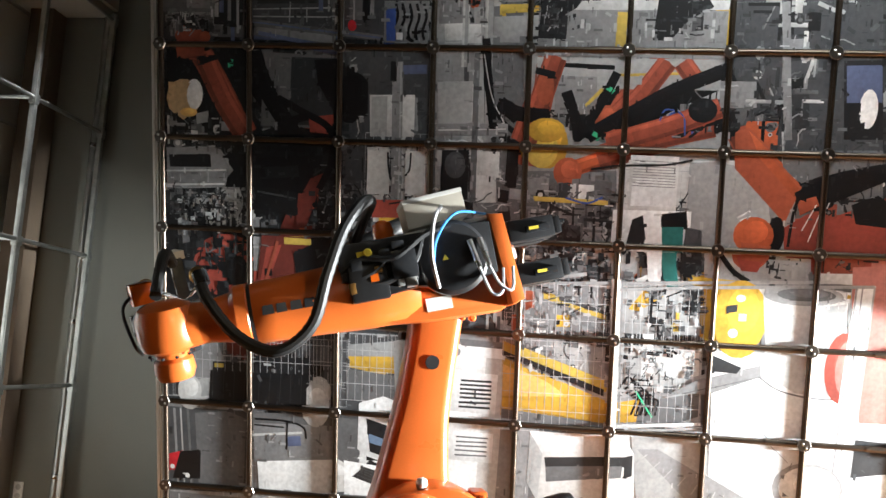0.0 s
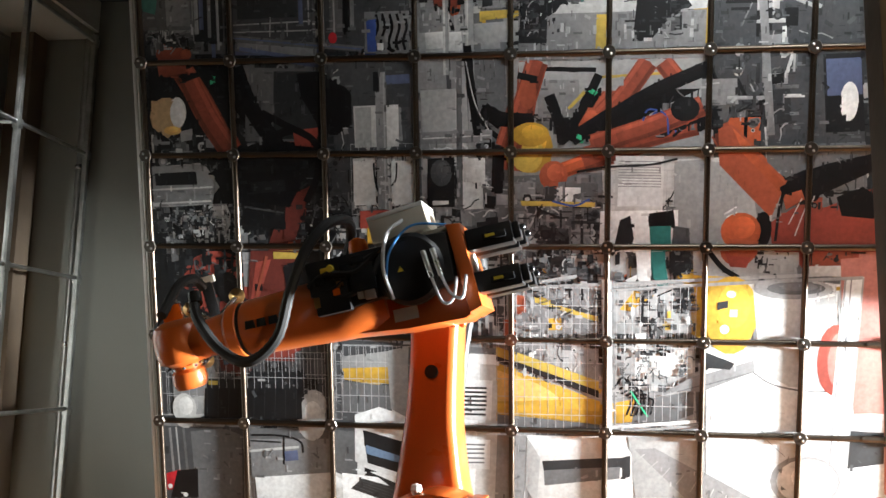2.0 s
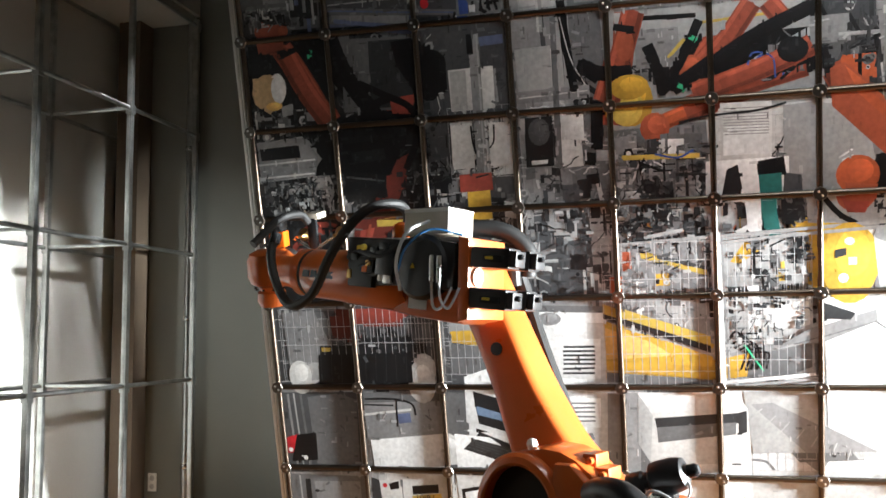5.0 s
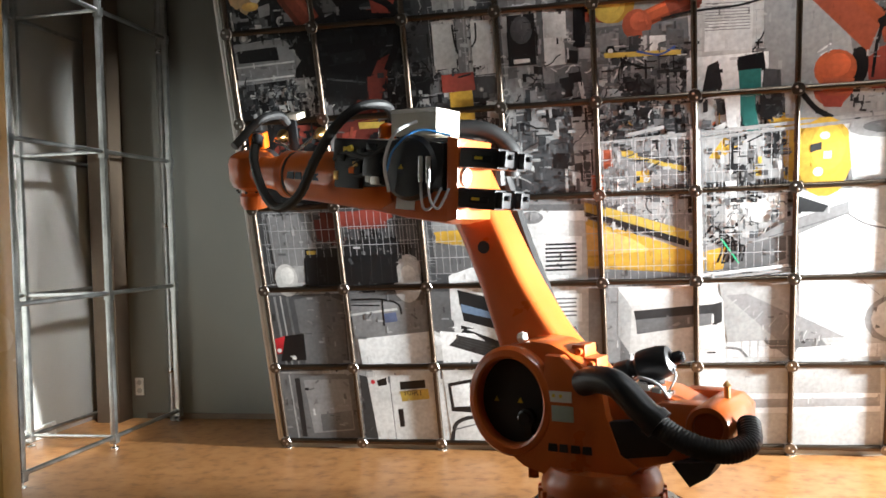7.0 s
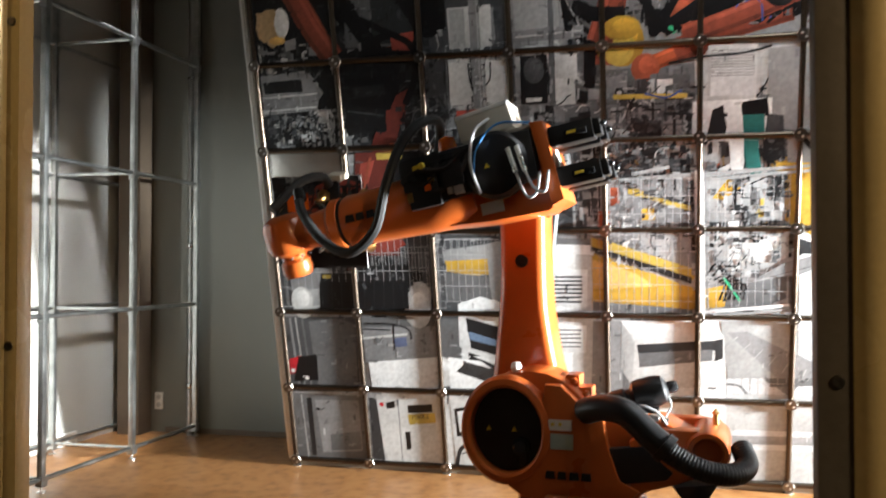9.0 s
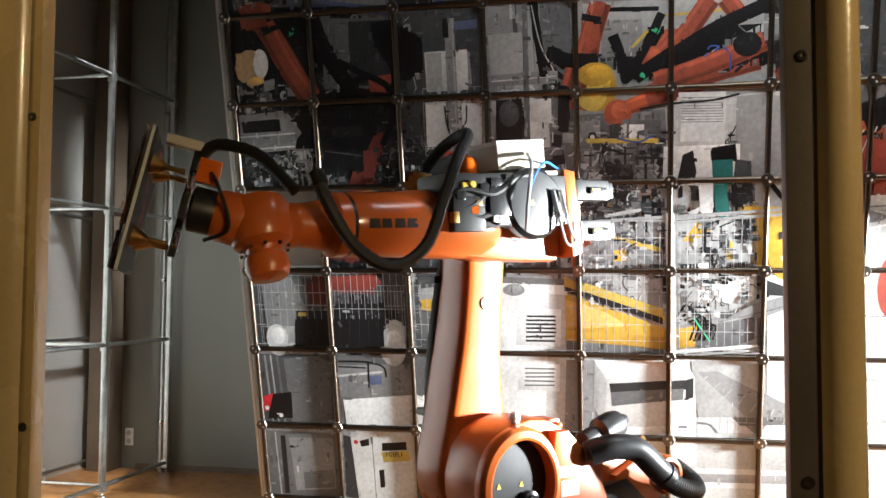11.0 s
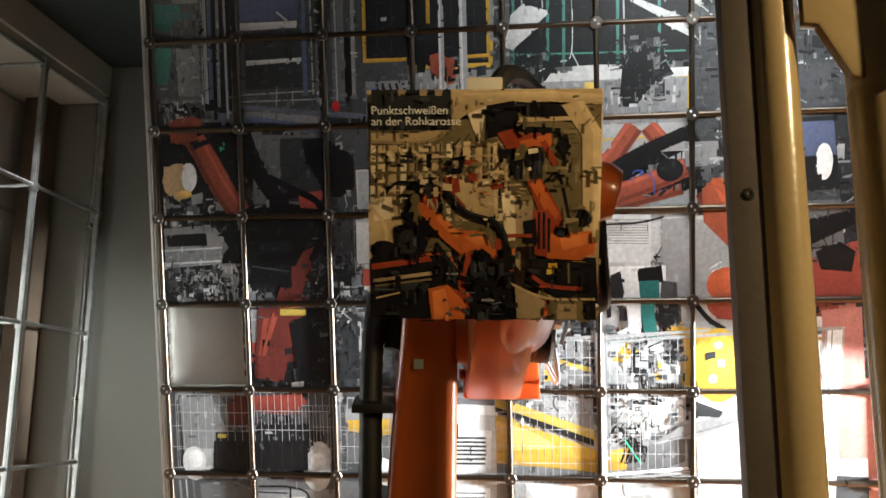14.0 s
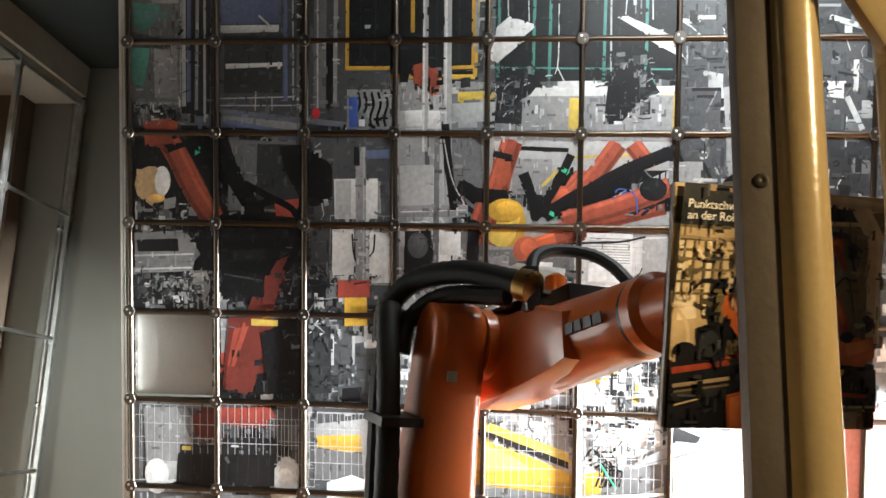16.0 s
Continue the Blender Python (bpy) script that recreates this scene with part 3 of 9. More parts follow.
poly("grey6", (0.05, 4.87), (0.67, 4.91), (0.83, 4.66), (0.66, 4.46), (0.04, 4.43))
poly("dark2", (0.08, 4.79), (0.54, 4.82), (0.50, 4.66), (0.08, 4.63))
bar("white2", 0.039, (0.05, 4.58), (0.76, 4.63))
clutter("metal", 90, 0.04, 4.01, 1.02, 4.45, 0.03, 0.16)
clutter("light", 30, 0.56, 4.03, 1.02, 4.42, 0.03, 0.16)
disc("dark", 1.40, 4.86, 0.438, 0.271)
bar("black", 0.225, (1.02, 5.81), (1.40, 5.10), (1.65, 4.56))
bar("black", 0.101, (1.21, 5.27), (1.58, 5.22), (1.90, 4.93))
disc("black", 2.09, 5.47, 0.183, 0.293)
poly("red2", (1.68, 5.30), (1.87, 5.30), (1.87, 5.14), (1.68, 5.14))
poly("red2", (1.53, 4.47), (1.85, 4.63), (1.69, 3.89), (1.56, 3.32), (1.05, 3.29))
bar("orange2", 0.075, (1.78, 4.51), (1.59, 3.95))
poly("yellow2", (1.40, 3.97), (1.62, 3.98), (1.62, 3.90), (1.40, 3.89))
disc("red3", 0.76, 3.60, 0.421, 0.377)
poly("grey5", (1.02, 3.95), (1.34, 3.97), (1.34, 3.56), (1.02, 3.55))
clutter("dark", 90, 0.09, 3.31, 1.02, 4.05, 0.03, 0.16)
clutter("dark", 60, 1.66, 3.33, 2.03, 4.51, 0.03, 0.16)
disc("dark", 0.89, 3.54, 0.130, 0.189)
bar("orange3", 0.228, (4.18, 5.94), (4.13, 5.46), (4.01, 4.82))
bar("orange4", 0.160, (4.17, 5.77), (4.13, 5.46))
clutter("dark", 70, 4.05, 6.02, 4.51, 6.47, 0.03, 0.16)
disc("yellow3", 4.19, 5.03, 0.242, 0.242)
disc("yellow2", 4.15, 4.98, 0.174, 0.185)
bar("black", 0.151, (3.72, 5.45), (3.93, 5.28))
bar("black", 0.129, (3.87, 4.58), (3.89, 5.05))
poly("yellow", (4.69, 6.37), (4.88, 6.37), (4.89, 6.05), (4.71, 6.04))
poly("yellow", (5.79, 6.48), (5.94, 6.48), (5.97, 6.02), (5.82, 6.02))
poly("grey6", (4.29, 5.74), (4.68, 5.75), (4.71, 5.30), (4.31, 5.29))
bar("yellow", 0.046, (3.72, 6.39), (4.00, 6.39))
bar("yellow", 0.040, (3.73, 6.39), (3.76, 6.05))
bar("yellow", 0.035, (3.72, 6.20), (4.01, 6.21))
bar("black", 0.057, (4.31, 5.89), (4.93, 5.88))
bar("yellow2", 0.034, (4.37, 5.76), (5.71, 5.80))
clutter("dark", 45, 4.31, 5.20, 4.58, 5.67, 0.03, 0.16)
clutter("dark", 130, 5.06, 6.04, 5.80, 6.48, 0.04, 0.20)
bar("orange3", 0.229, (5.71, 5.88), (5.55, 6.15))
bar("orange3", 0.264, (5.37, 5.96), (5.11, 5.59), (4.85, 5.27))
disc("orange4", 4.82, 5.30, 0.158, 0.148)
bar("black", 0.157, (4.94, 5.76), (4.73, 5.36), (4.57, 5.12))
bar("green", 0.056, (4.86, 5.61), (4.89, 5.58))
bar("black", 0.184, (6.04, 5.77), (5.40, 5.46), (4.94, 5.16))
bar("orange3", 0.219, (5.91, 5.24), (5.31, 5.09), (4.76, 4.90))
bar("orange2", 0.171, (4.76, 4.90), (4.47, 4.79))
disc("orange4", 4.44, 4.76, 0.156, 0.162)
poly("orange4", (4.33, 4.68), (4.54, 4.69), (4.54, 4.57), (4.34, 4.57))
disc("dark", 5.53, 5.23, 0.133, 0.124)
bar("blue", 0.022, (5.42, 5.23), (5.46, 5.37), (5.66, 5.35), (5.69, 5.15))
bar("green", 0.051, (4.70, 5.11), (4.76, 5.08))
bar("orange3", 0.336, (6.16, 5.19), (6.38, 4.78), (6.69, 4.36))
bar("orange2", 0.076, (6.24, 5.22), (6.77, 4.68))
clutter("dark", 90, 5.47, 5.18, 6.64, 5.62, 0.04, 0.14)
bar("black", 0.110, (5.64, 5.24), (6.07, 5.36))
poly("grey5", (5.94, 5.72), (6.26, 5.72), (6.28, 5.45), (5.95, 5.44))
poly("orange2", (6.18, 5.31), (6.51, 5.31), (6.52, 5.06), (6.20, 5.05))
poly("grey2", (6.51, 5.59), (6.80, 5.60), (6.83, 5.24), (6.54, 5.23))
clutter("metal", 70, 6.26, 5.00, 6.94, 6.49, 0.03, 0.16)
poly("dark2", (7.07, 5.95), (7.45, 5.96), (7.52, 5.15), (7.13, 5.14))
poly("blue2", (7.10, 5.90), (7.45, 5.91), (7.48, 5.53), (7.13, 5.52))
disc("lampwhite", 7.35, 5.46, 0.094, 0.206)
bar("grey5", 0.084, (6.50, 6.49), (6.62, 5.12))
bar("white2", 0.023, (5.04, 4.90), (5.54, 4.95))
poly("white2", (5.69, 4.81), (6.11, 4.77), (6.13, 4.02), (5.72, 4.06))
poly("grey6", (5.71, 4.81), (6.11, 4.80), (6.12, 4.68), (5.70, 4.71))
bar("lampwhite", 0.028, (6.13, 4.31), (6.27, 4.39))
bar("lampwhite", 0.028, (6.14, 4.27), (6.29, 4.34))
poly("grey4", (6.58, 5.01), (7.53, 5.04), (7.63, 3.92), (6.67, 3.87))
bar("black", 0.157, (7.54, 4.87), (7.09, 4.76), (6.70, 4.59))
bar("black", 0.129, (6.72, 4.62), (6.69, 4.36))
disc("orange4", 6.30, 4.08, 0.231, 0.201)
bar("orange3", 0.246, (6.43, 4.15), (6.91, 4.23), (7.23, 4.30))
poly("orange3", (6.89, 4.51), (7.57, 4.59), (7.64, 3.75), (7.01, 3.78))
disc("black", 6.70, 4.19, 0.109, 0.171)
disc("dark", 7.39, 4.36, 0.212, 0.224)
clutter("dark", 40, 6.75, 4.22, 7.56, 4.71, 0.03, 0.16)
clutter("metal", 160, 4.07, 3.93, 4.94, 4.62, 0.03, 0.16)
bar("yellow2", 0.053, (4.08, 4.46), (4.89, 4.44))
bar("blue", 0.023, (4.43, 4.48), (4.66, 4.43), (4.83, 4.50))
clutter("dark", 50, 4.22, 3.94, 4.95, 4.38, 0.03, 0.16)
clutter("dark", 40, 5.06, 3.98, 5.24, 4.39, 0.03, 0.16)
bar("tealgun", 0.146, (5.51, 4.17), (5.55, 3.70))
clutter("dark", 35, 5.42, 4.17, 5.72, 4.38, 0.03, 0.16)
clutter("dark", 60, 5.17, 3.63, 5.94, 4.02, 0.03, 0.16)
poly("grey6", (3.75, 3.89), (5.83, 3.98), (5.89, 3.07), (3.78, 2.94))
clutter("metal", 200, 3.78, 2.94, 5.83, 3.98, 0.03, 0.16)
clutter("dark", 100, 3.90, 3.01, 5.77, 3.95, 0.03, 0.16)
clutter("yellowmix", 18, 3.90, 3.01, 5.79, 3.77, 0.03, 0.16)
poly("red3", (4.00, 3.51), (4.15, 3.52), (4.16, 3.21), (4.01, 3.20))
poly("yellow", (5.87, 3.78), (6.35, 3.71), (6.46, 3.34), (6.40, 3.07), (5.94, 3.07), (5.84, 3.42))
disc("white3", 6.24, 3.47, 0.045, 0.047)
disc("white3", 6.24, 3.27, 0.039, 0.041)
disc("white3", 6.13, 3.11, 0.039, 0.042)
poly("white3", (6.15, 3.41), (6.23, 3.41), (6.24, 3.33), (6.15, 3.32))
poly("white3", (6.47, 3.57), (7.18, 3.64), (7.18, 2.91), (6.54, 2.63))
poly("white2", (6.47, 3.62), (6.96, 3.69), (7.18, 3.61), (6.98, 3.45), (6.53, 3.49))
poly("pink", (7.05, 3.89), (7.63, 3.92), (7.72, 2.94), (7.18, 3.03))
disc("red3", 7.35, 2.92, 0.244, 0.292)
poly("white3", (7.18, 3.67), (7.45, 3.68), (7.58, 1.48), (7.30, 1.46))
poly("pink", (7.45, 3.62), (7.65, 3.63), (7.75, 2.59), (7.54, 2.58))
poly("floorwhite", (6.03, 3.08), (6.51, 3.10), (6.63, 1.41), (6.14, 1.37))
poly("floorwhite", (6.49, 2.57), (7.27, 2.56), (7.30, 1.47), (6.57, 1.41))
bar("grey6", 0.102, (6.09, 2.54), (6.44, 2.83))
bar("grey4", 0.017, (6.57, 2.57), (7.00, 2.51), (7.32, 2.56))
disc("white2", 6.90, 1.62, 0.224, 0.256)
disc("dark", 6.81, 1.67, 0.028, 0.031)
disc("dark", 6.88, 1.53, 0.028, 0.031)
clutter("dark", 25, 7.44, 1.79, 7.78, 2.24, 0.03, 0.16)
poly("grey3", (-0.11, 2.96), (2.13, 2.87), (2.05, 1.96), (-0.26, 2.01))
poly("grey5", (-0.04, 2.00), (2.05, 1.96), (1.86, 0.00), (-0.36, -0.04))
poly("grey3", (2.08, 2.99), (3.03, 2.95), (2.92, 1.36), (1.92, 1.37))
poly("grey4", (2.91, 2.95), (4.01, 2.91), (3.97, 1.88), (2.83, 1.91))
poly("grey5", (3.79, 2.15), (4.22, 2.14), (4.15, -0.06), (3.69, -0.07))
poly("grey6", (4.01, 2.97), (5.05, 2.92), (5.05, 1.99), (3.97, 2.01))
poly("floorwhite", (5.02, 2.05), (6.87, 2.01), (6.97, 0.00), (5.00, -0.04))
poly("grey4", (0.95, 1.98), (2.31, 1.95), (2.26, 1.36), (0.88, 1.37))
poly("grey4", (0.07, 2.94), (0.66, 2.92), (0.76, 2.64), (0.32, 2.49), (0.11, 2.53))
bar("red3", 0.217, (0.99, 2.84), (1.60, 2.83))
poly("red2", (0.80, 2.95), (1.14, 2.93), (1.05, 2.50), (0.82, 2.57))
poly("dark2", (0.59, 2.51), (1.16, 2.49), (1.10, 2.00), (0.52, 2.01))
poly("dark2", (1.20, 2.56), (1.87, 2.54), (1.82, 2.00), (1.13, 2.01))
disc("white2", 0.43, 2.15, 0.142, 0.140)
disc("white2", 1.82, 2.20, 0.147, 0.189)
clutter("dark", 60, 0.89, 2.02, 1.99, 2.73, 0.03, 0.16)
poly("yellow2", (0.62, 2.46), (0.71, 2.46), (0.70, 2.42), (0.61, 2.42))
bar("grey6", 0.071, (0.36, 2.52), (0.22, 2.80), (0.17, 2.94))
poly("white2", (0.24, 1.96), (0.95, 1.95), (0.94, 1.84), (0.22, 1.85))
clutter("metal", 40, 1.01, 1.55, 1.78, 1.93, 0.03, 0.16)
bar("dark", 0.028, (1.15, 1.87), (1.57, 1.90), (1.69, 1.76), (1.64, 1.65))
poly("grey4", (0.08, 1.86), (0.94, 1.84), (0.84, 1.08), (-0.04, 1.08))
bar("white3", 0.029, (-0.02, 1.68), (1.89, 1.73))
poly("red", (0.04, 1.32), (0.22, 1.32), (0.20, 1.19), (0.02, 1.19))
poly("black", (0.20, 1.42), (0.47, 1.42), (0.42, 1.07), (0.15, 1.07))
disc("white2", 0.27, 1.14, 0.029, 0.030)
disc("white2", 0.36, 1.16, 0.029, 0.030)
poly("grey5", (0.02, 0.97), (1.11, 0.97), (1.00, -0.02), (-0.13, -0.04))
bar("grey6", 0.059, (0.30, 0.93), (0.33, 0.01))
bar("grey4", 0.030, (0.35, 0.71), (1.02, 0.79))
poly("grey4", (0.46, 0.40), (1.05, 0.41), (1.02, 0.22), (0.43, 0.21))
bar("white2", 0.045, (0.04, 0.63), (0.07, 0.01))
poly("white2", (1.13, 1.37), (2.00, 1.45), (2.81, 1.08), (1.12, 1.01))
poly("white3", (1.16, 1.34), (1.96, 1.42), (2.25, 1.28), (1.14, 1.15))
poly("white3", (3.00, 2.87), (3.89, 2.84), (3.80, 0.65), (2.84, 0.65))
poly("white2", (3.67, 2.73), (3.89, 2.72), (3.81, 0.72), (3.57, 0.72))
poly("white3", (3.28, 2.55), (3.81, 2.54), (3.79, 2.07), (3.25, 2.08))
poly("white3", (3.28, 1.90), (3.78, 1.89), (3.77, 1.54), (3.26, 1.55))
disc("grey5", 3.24, 2.78, 0.136, 0.076)
poly("white2", (2.66, 1.29), (2.92, 1.29), (2.88, 0.65), (2.61, 0.65))
bar("grey2", 0.025, (3.39, 2.45), (3.74, 2.45))
bar("grey2", 0.025, (3.38, 2.40), (3.74, 2.40))
bar("grey2", 0.025, (3.38, 2.35), (3.74, 2.35))
bar("grey2", 0.025, (3.38, 2.30), (3.74, 2.30))
bar("grey2", 0.025, (3.38, 2.25), (3.74, 2.25))
bar("grey2", 0.025, (3.37, 2.19), (3.73, 2.20))
bar("grey2", 0.025, (3.37, 2.14), (3.73, 2.14))
bar("grey4", 0.019, (3.35, 1.83), (3.72, 1.83))
bar("grey4", 0.019, (3.35, 1.77), (3.71, 1.78))
bar("grey4", 0.019, (3.35, 1.72), (3.71, 1.73))
bar("grey4", 0.019, (3.34, 1.67), (3.71, 1.67))
bar("grey4", 0.019, (3.34, 1.61), (3.71, 1.62))
poly("white3", (2.29, 2.20), (2.92, 2.25), (2.92, 1.27), (2.26, 1.32))
poly("black", (2.36, 2.05), (2.91, 2.09), (2.91, 1.48), (2.35, 1.46))
poly("screenblue", (2.38, 1.97), (2.90, 2.01), (2.90, 1.55), (2.38, 1.54))
poly("dark2", (2.39, 1.97), (2.89, 2.00), (2.88, 1.84), (2.38, 1.81))
poly("white2", (2.39, 1.74), (2.69, 1.72), (2.69, 1.58), (2.38, 1.56))
poly("dark2", (2.39, 1.47), (2.84, 1.29), (2.77, 1.08), (2.23, 1.28))
poly("white2", (1.21, 0.97), (2.04, 0.97), (1.95, 0.03), (1.10, 0.01))
bar("grey4", 0.021, (1.50, 0.93), (1.47, 0.03))
poly("dark2", (1.58, 0.85), (1.89, 0.85), (1.88, 0.74), (1.57, 0.74))
poly("yellow", (1.56, 0.74), (1.95, 0.74), (1.93, 0.60), (1.55, 0.60))
poly("dark2", (1.52, 0.44), (1.60, 0.44), (1.57, 0.21), (1.49, 0.21))
poly("red", (1.25, 0.86), (1.30, 0.86), (1.29, 0.80), (1.24, 0.80))
poly("dark2", (1.30, 0.88), (1.43, 0.88), (1.41, 0.71), (1.28, 0.71))
poly("grey6", (1.13, 0.95), (1.22, 0.95), (1.12, 0.01), (1.01, 0.01))
poly("white2", (2.06, 0.97), (2.77, 0.97), (2.70, 0.02), (1.97, 0.00))
poly("dark2", (2.15, 0.85), (2.54, 0.93), (2.56, 0.39), (2.17, 0.33))
poly("lampwhite", (2.19, 0.81), (2.45, 0.84), (2.46, 0.50), (2.20, 0.47))
bar("dark", 0.049, (2.15, 0.08), (2.27, 0.26), (2.48, 0.26), (2.58, 0.09))
bar("dark", 0.035, (2.22, 0.35), (2.16, 0.20), (2.11, 0.01))
poly("yellow", (3.88, 2.74), (4.97, 2.32), (4.96, 2.04), (3.85, 2.13))
poly("yellow3", (3.86, 2.21), (4.97, 2.10), (4.96, 2.00), (3.85, 2.07))
bar("grey5", 0.083, (4.02, 2.92), (4.98, 2.52))
bar("yellow2", 0.054, (4.01, 2.83), (4.98, 2.44))
poly("yellow", (2.14, 2.64), (2.58, 2.61), (2.56, 2.45), (2.13, 2.52))
poly("orange3", (4.98, 2.23), (5.17, 2.27), (5.15, 2.05), (4.98, 2.05))
clutter("dark", 60, 4.13, 2.96, 4.95, 3.81, 0.03, 0.16)
clutter("metal", 140, 5.02, 2.12, 5.94, 3.17, 0.03, 0.16)
bar("grey6", 0.126, (5.16, 2.43), (5.95, 2.65))
bar("grey6", 0.090, (5.05, 2.95), (6.00, 2.58))
clutter("dark", 50, 5.11, 2.49, 5.94, 3.12, 0.03, 0.16)
clutter("metal", 60, 3.99, 2.53, 5.00, 3.04, 0.03, 0.16)
poly("white3", (4.16, 1.96), (5.07, 1.96), (5.28, 1.76), (4.30, 1.71))
poly("grey2", (4.28, 1.74), (5.28, 1.73), (5.28, 1.34), (4.27, 1.34))
poly("grey4", (4.34, 1.60), (5.19, 1.59), (5.19, 1.40), (4.33, 1.41))
poly("white3", (4.27, 1.38), (5.29, 1.43), (5.29, 0.73), (4.25, 0.69))
poly("dark2", (5.09, 1.22), (5.19, 1.22), (5.19, 1.12), (5.09, 1.12))
bar("grey4", 0.029, (5.29, 1.19), (5.45, 1.17), (5.54, 1.07))
poly("grey4", (4.18, 1.93), (4.30, 1.71), (4.25, 0.73), (4.14, 0.80))
poly("grey5", (5.28, 1.67), (5.39, 1.72), (6.09, 1.26), (5.98, 1.07))
poly("grey6", (5.31, 1.07), (6.92, 1.07), (6.94, 0.67), (5.31, 0.66))
poly("grey5", (5.28, 0.58), (6.94, 0.62), (6.94, 0.51), (5.28, 0.47))
poly("grey6", (4.48, 0.38), (6.95, 0.44), (6.97, 0.00), (4.47, -0.05))
disc("white3", 6.82, 1.57, 0.151, 0.249)
mesh_fence("mesh", -0.08, 2.04, 2.10, 2.83)
mesh_fence("meshdim", -0.20, -0.02, 1.23, 1.94)
mesh_fence("mesh", 2.04, 2.26, 3.03, 2.92)
mesh_fence("mesh", 3.88, 2.05, 5.03, 3.22)
mesh_fence("mesh", 5.05, 2.08, 5.93, 3.52)
mesh_fence("meshdim", 5.31, 1.07, 6.88, 1.91)
mesh_fence("mesh", 5.08, 2.04, 5.91, 3.63)
mesh_fence("mesh", 4.02, 2.96, 4.97, 3.56)
mesh_fence("meshdim", 2.28, 4.34, 2.99, 5.08)
mesh_fence("meshdim", 5.01, 4.44, 5.69, 4.81)
bar("grey6", 0.048, (3.76, 3.51), (7.44, 3.69))
bar("grey6", 0.069, (5.06, 3.57), (5.05, 2.03))
poly("grey4", (4.05, 6.97), (5.00, 6.96), (5.01, 6.50), (4.06, 6.51))
poly("grey6", (4.06, 6.51), (5.47, 6.50), (5.48, 6.03), (4.06, 6.03))
poly("white2", (4.10, 6.51), (4.82, 6.50), (4.82, 6.40), (4.10, 6.40))
bar("teal", 0.036, (4.24, 7.16), (4.26, 6.51))
bar("teal", 0.036, (4.48, 7.16), (4.50, 6.51))
bar("teal", 0.035, (4.72, 7.16), (4.74, 6.51))
bar("teal", 0.035, (4.93, 7.15), (4.94, 6.50))
poly("yellow", (4.69, 6.37), (4.89, 6.37), (4.89, 6.04), (4.70, 6.04))
poly("yellow", (5.86, 6.41), (6.00, 6.41), (6.01, 6.04), (5.87, 6.04))
poly("grey5", (5.46, 6.68), (5.84, 6.68), (5.86, 6.04), (5.48, 6.04))
bar("white3", 0.024, (4.81, 6.86), (4.73, 6.62), (4.88, 6.52))
clutter("dark", 80, 4.06, 6.04, 4.55, 6.64, 0.03, 0.12)
disc("black", 4.32, 6.27, 0.203, 0.191)
disc("black", 4.40, 6.57, 0.155, 0.107)
bar("grey6", 0.024, (4.19, 6.42), (4.16, 6.63), (4.37, 6.66), (4.55, 6.62))
bar("black", 0.259, (5.05, 6.06), (5.29, 6.44), (5.55, 6.77))
disc("dark", 5.64, 6.41, 0.175, 0.200)
clutter("dark", 50, 5.18, 6.06, 5.84, 6.79, 0.03, 0.10)
poly("orange3", (5.39, 6.14), (5.71, 6.14), (5.80, 6.00), (5.33, 5.99))
bar("yellow2", 0.048, (3.73, 6.39), (3.97, 6.41))
poly("grey6", (3.70, 6.27), (3.97, 6.27), (3.98, 6.04), (3.70, 6.04))
clutter("metal", 30, 3.01, 6.04, 3.98, 6.75, 0.02, 0.08)
disc("red3", 3.28, 6.66, 0.110, 0.156)
bar("white2", 0.061, (3.32, 6.99), (3.33, 6.04))
bar("grey6", 0.073, (3.58, 6.99), (3.60, 5.03))
poly("grey6", (4.06, 5.94), (5.94, 5.94), (5.95, 5.62), (4.07, 5.61))
bar("black", 0.048, (4.35, 5.86), (4.89, 5.84))
bar("yellow2", 0.030, (4.89, 5.76), (5.95, 5.81))
poly("grey5", (4.26, 5.74), (4.71, 5.74), (4.72, 5.34), (4.27, 5.34))
bar("yellow2", 0.036, (4.60, 5.43), (4.77, 5.61))
bar("orange3", 0.240, (4.26, 5.94), (4.12, 5.49), (3.97, 5.03))
disc("orange4", 4.16, 5.61, 0.096, 0.180)
bar("dark", 0.072, (4.05, 5.80), (4.26, 5.75))
bar("black", 0.158, (3.72, 5.42), (3.94, 5.33), (4.21, 5.31))
disc("yellow3", 4.19, 5.16, 0.205, 0.133)
bar("black", 0.120, (4.39, 5.58), (4.51, 5.25), (4.54, 5.07))
bar("orange3", 0.211, (5.39, 5.91), (5.13, 5.55), (4.90, 5.31))
bar("orange3", 0.199, (5.54, 5.91), (5.72, 5.68))
disc("orange4", 4.83, 5.30, 0.131, 0.144)
bar("black", 0.095, (4.92, 5.79), (4.75, 5.43), (4.57, 5.13))
bar("green", 0.048, (4.82, 5.63), (4.87, 5.60))
bar("black", 0.151, (6.01, 5.84), (5.43, 5.59), (4.96, 5.31), (4.63, 5.10))
bar("green", 0.048, (4.69, 5.14), (4.75, 5.11))
bar("orange3", 0.221, (5.96, 5.44), (5.49, 5.25), (4.84, 5.04))
disc("dark", 5.78, 5.41, 0.152, 0.131)
bar("blue", 0.018, (5.34, 5.29), (5.40, 5.41), (5.58, 5.35), (5.61, 5.14))
poly("grey5", (0.06, 6.97), (0.62, 6.96), (0.61, 6.30), (0.06, 6.30))
poly("grey4", (0.62, 7.07), (0.96, 7.07), (0.96, 6.06), (0.61, 6.06))
bar("dark", 0.051, (0.73, 7.07), (0.74, 6.09))
bar("blue2", 0.045, (0.82, 7.07), (0.83, 6.02))
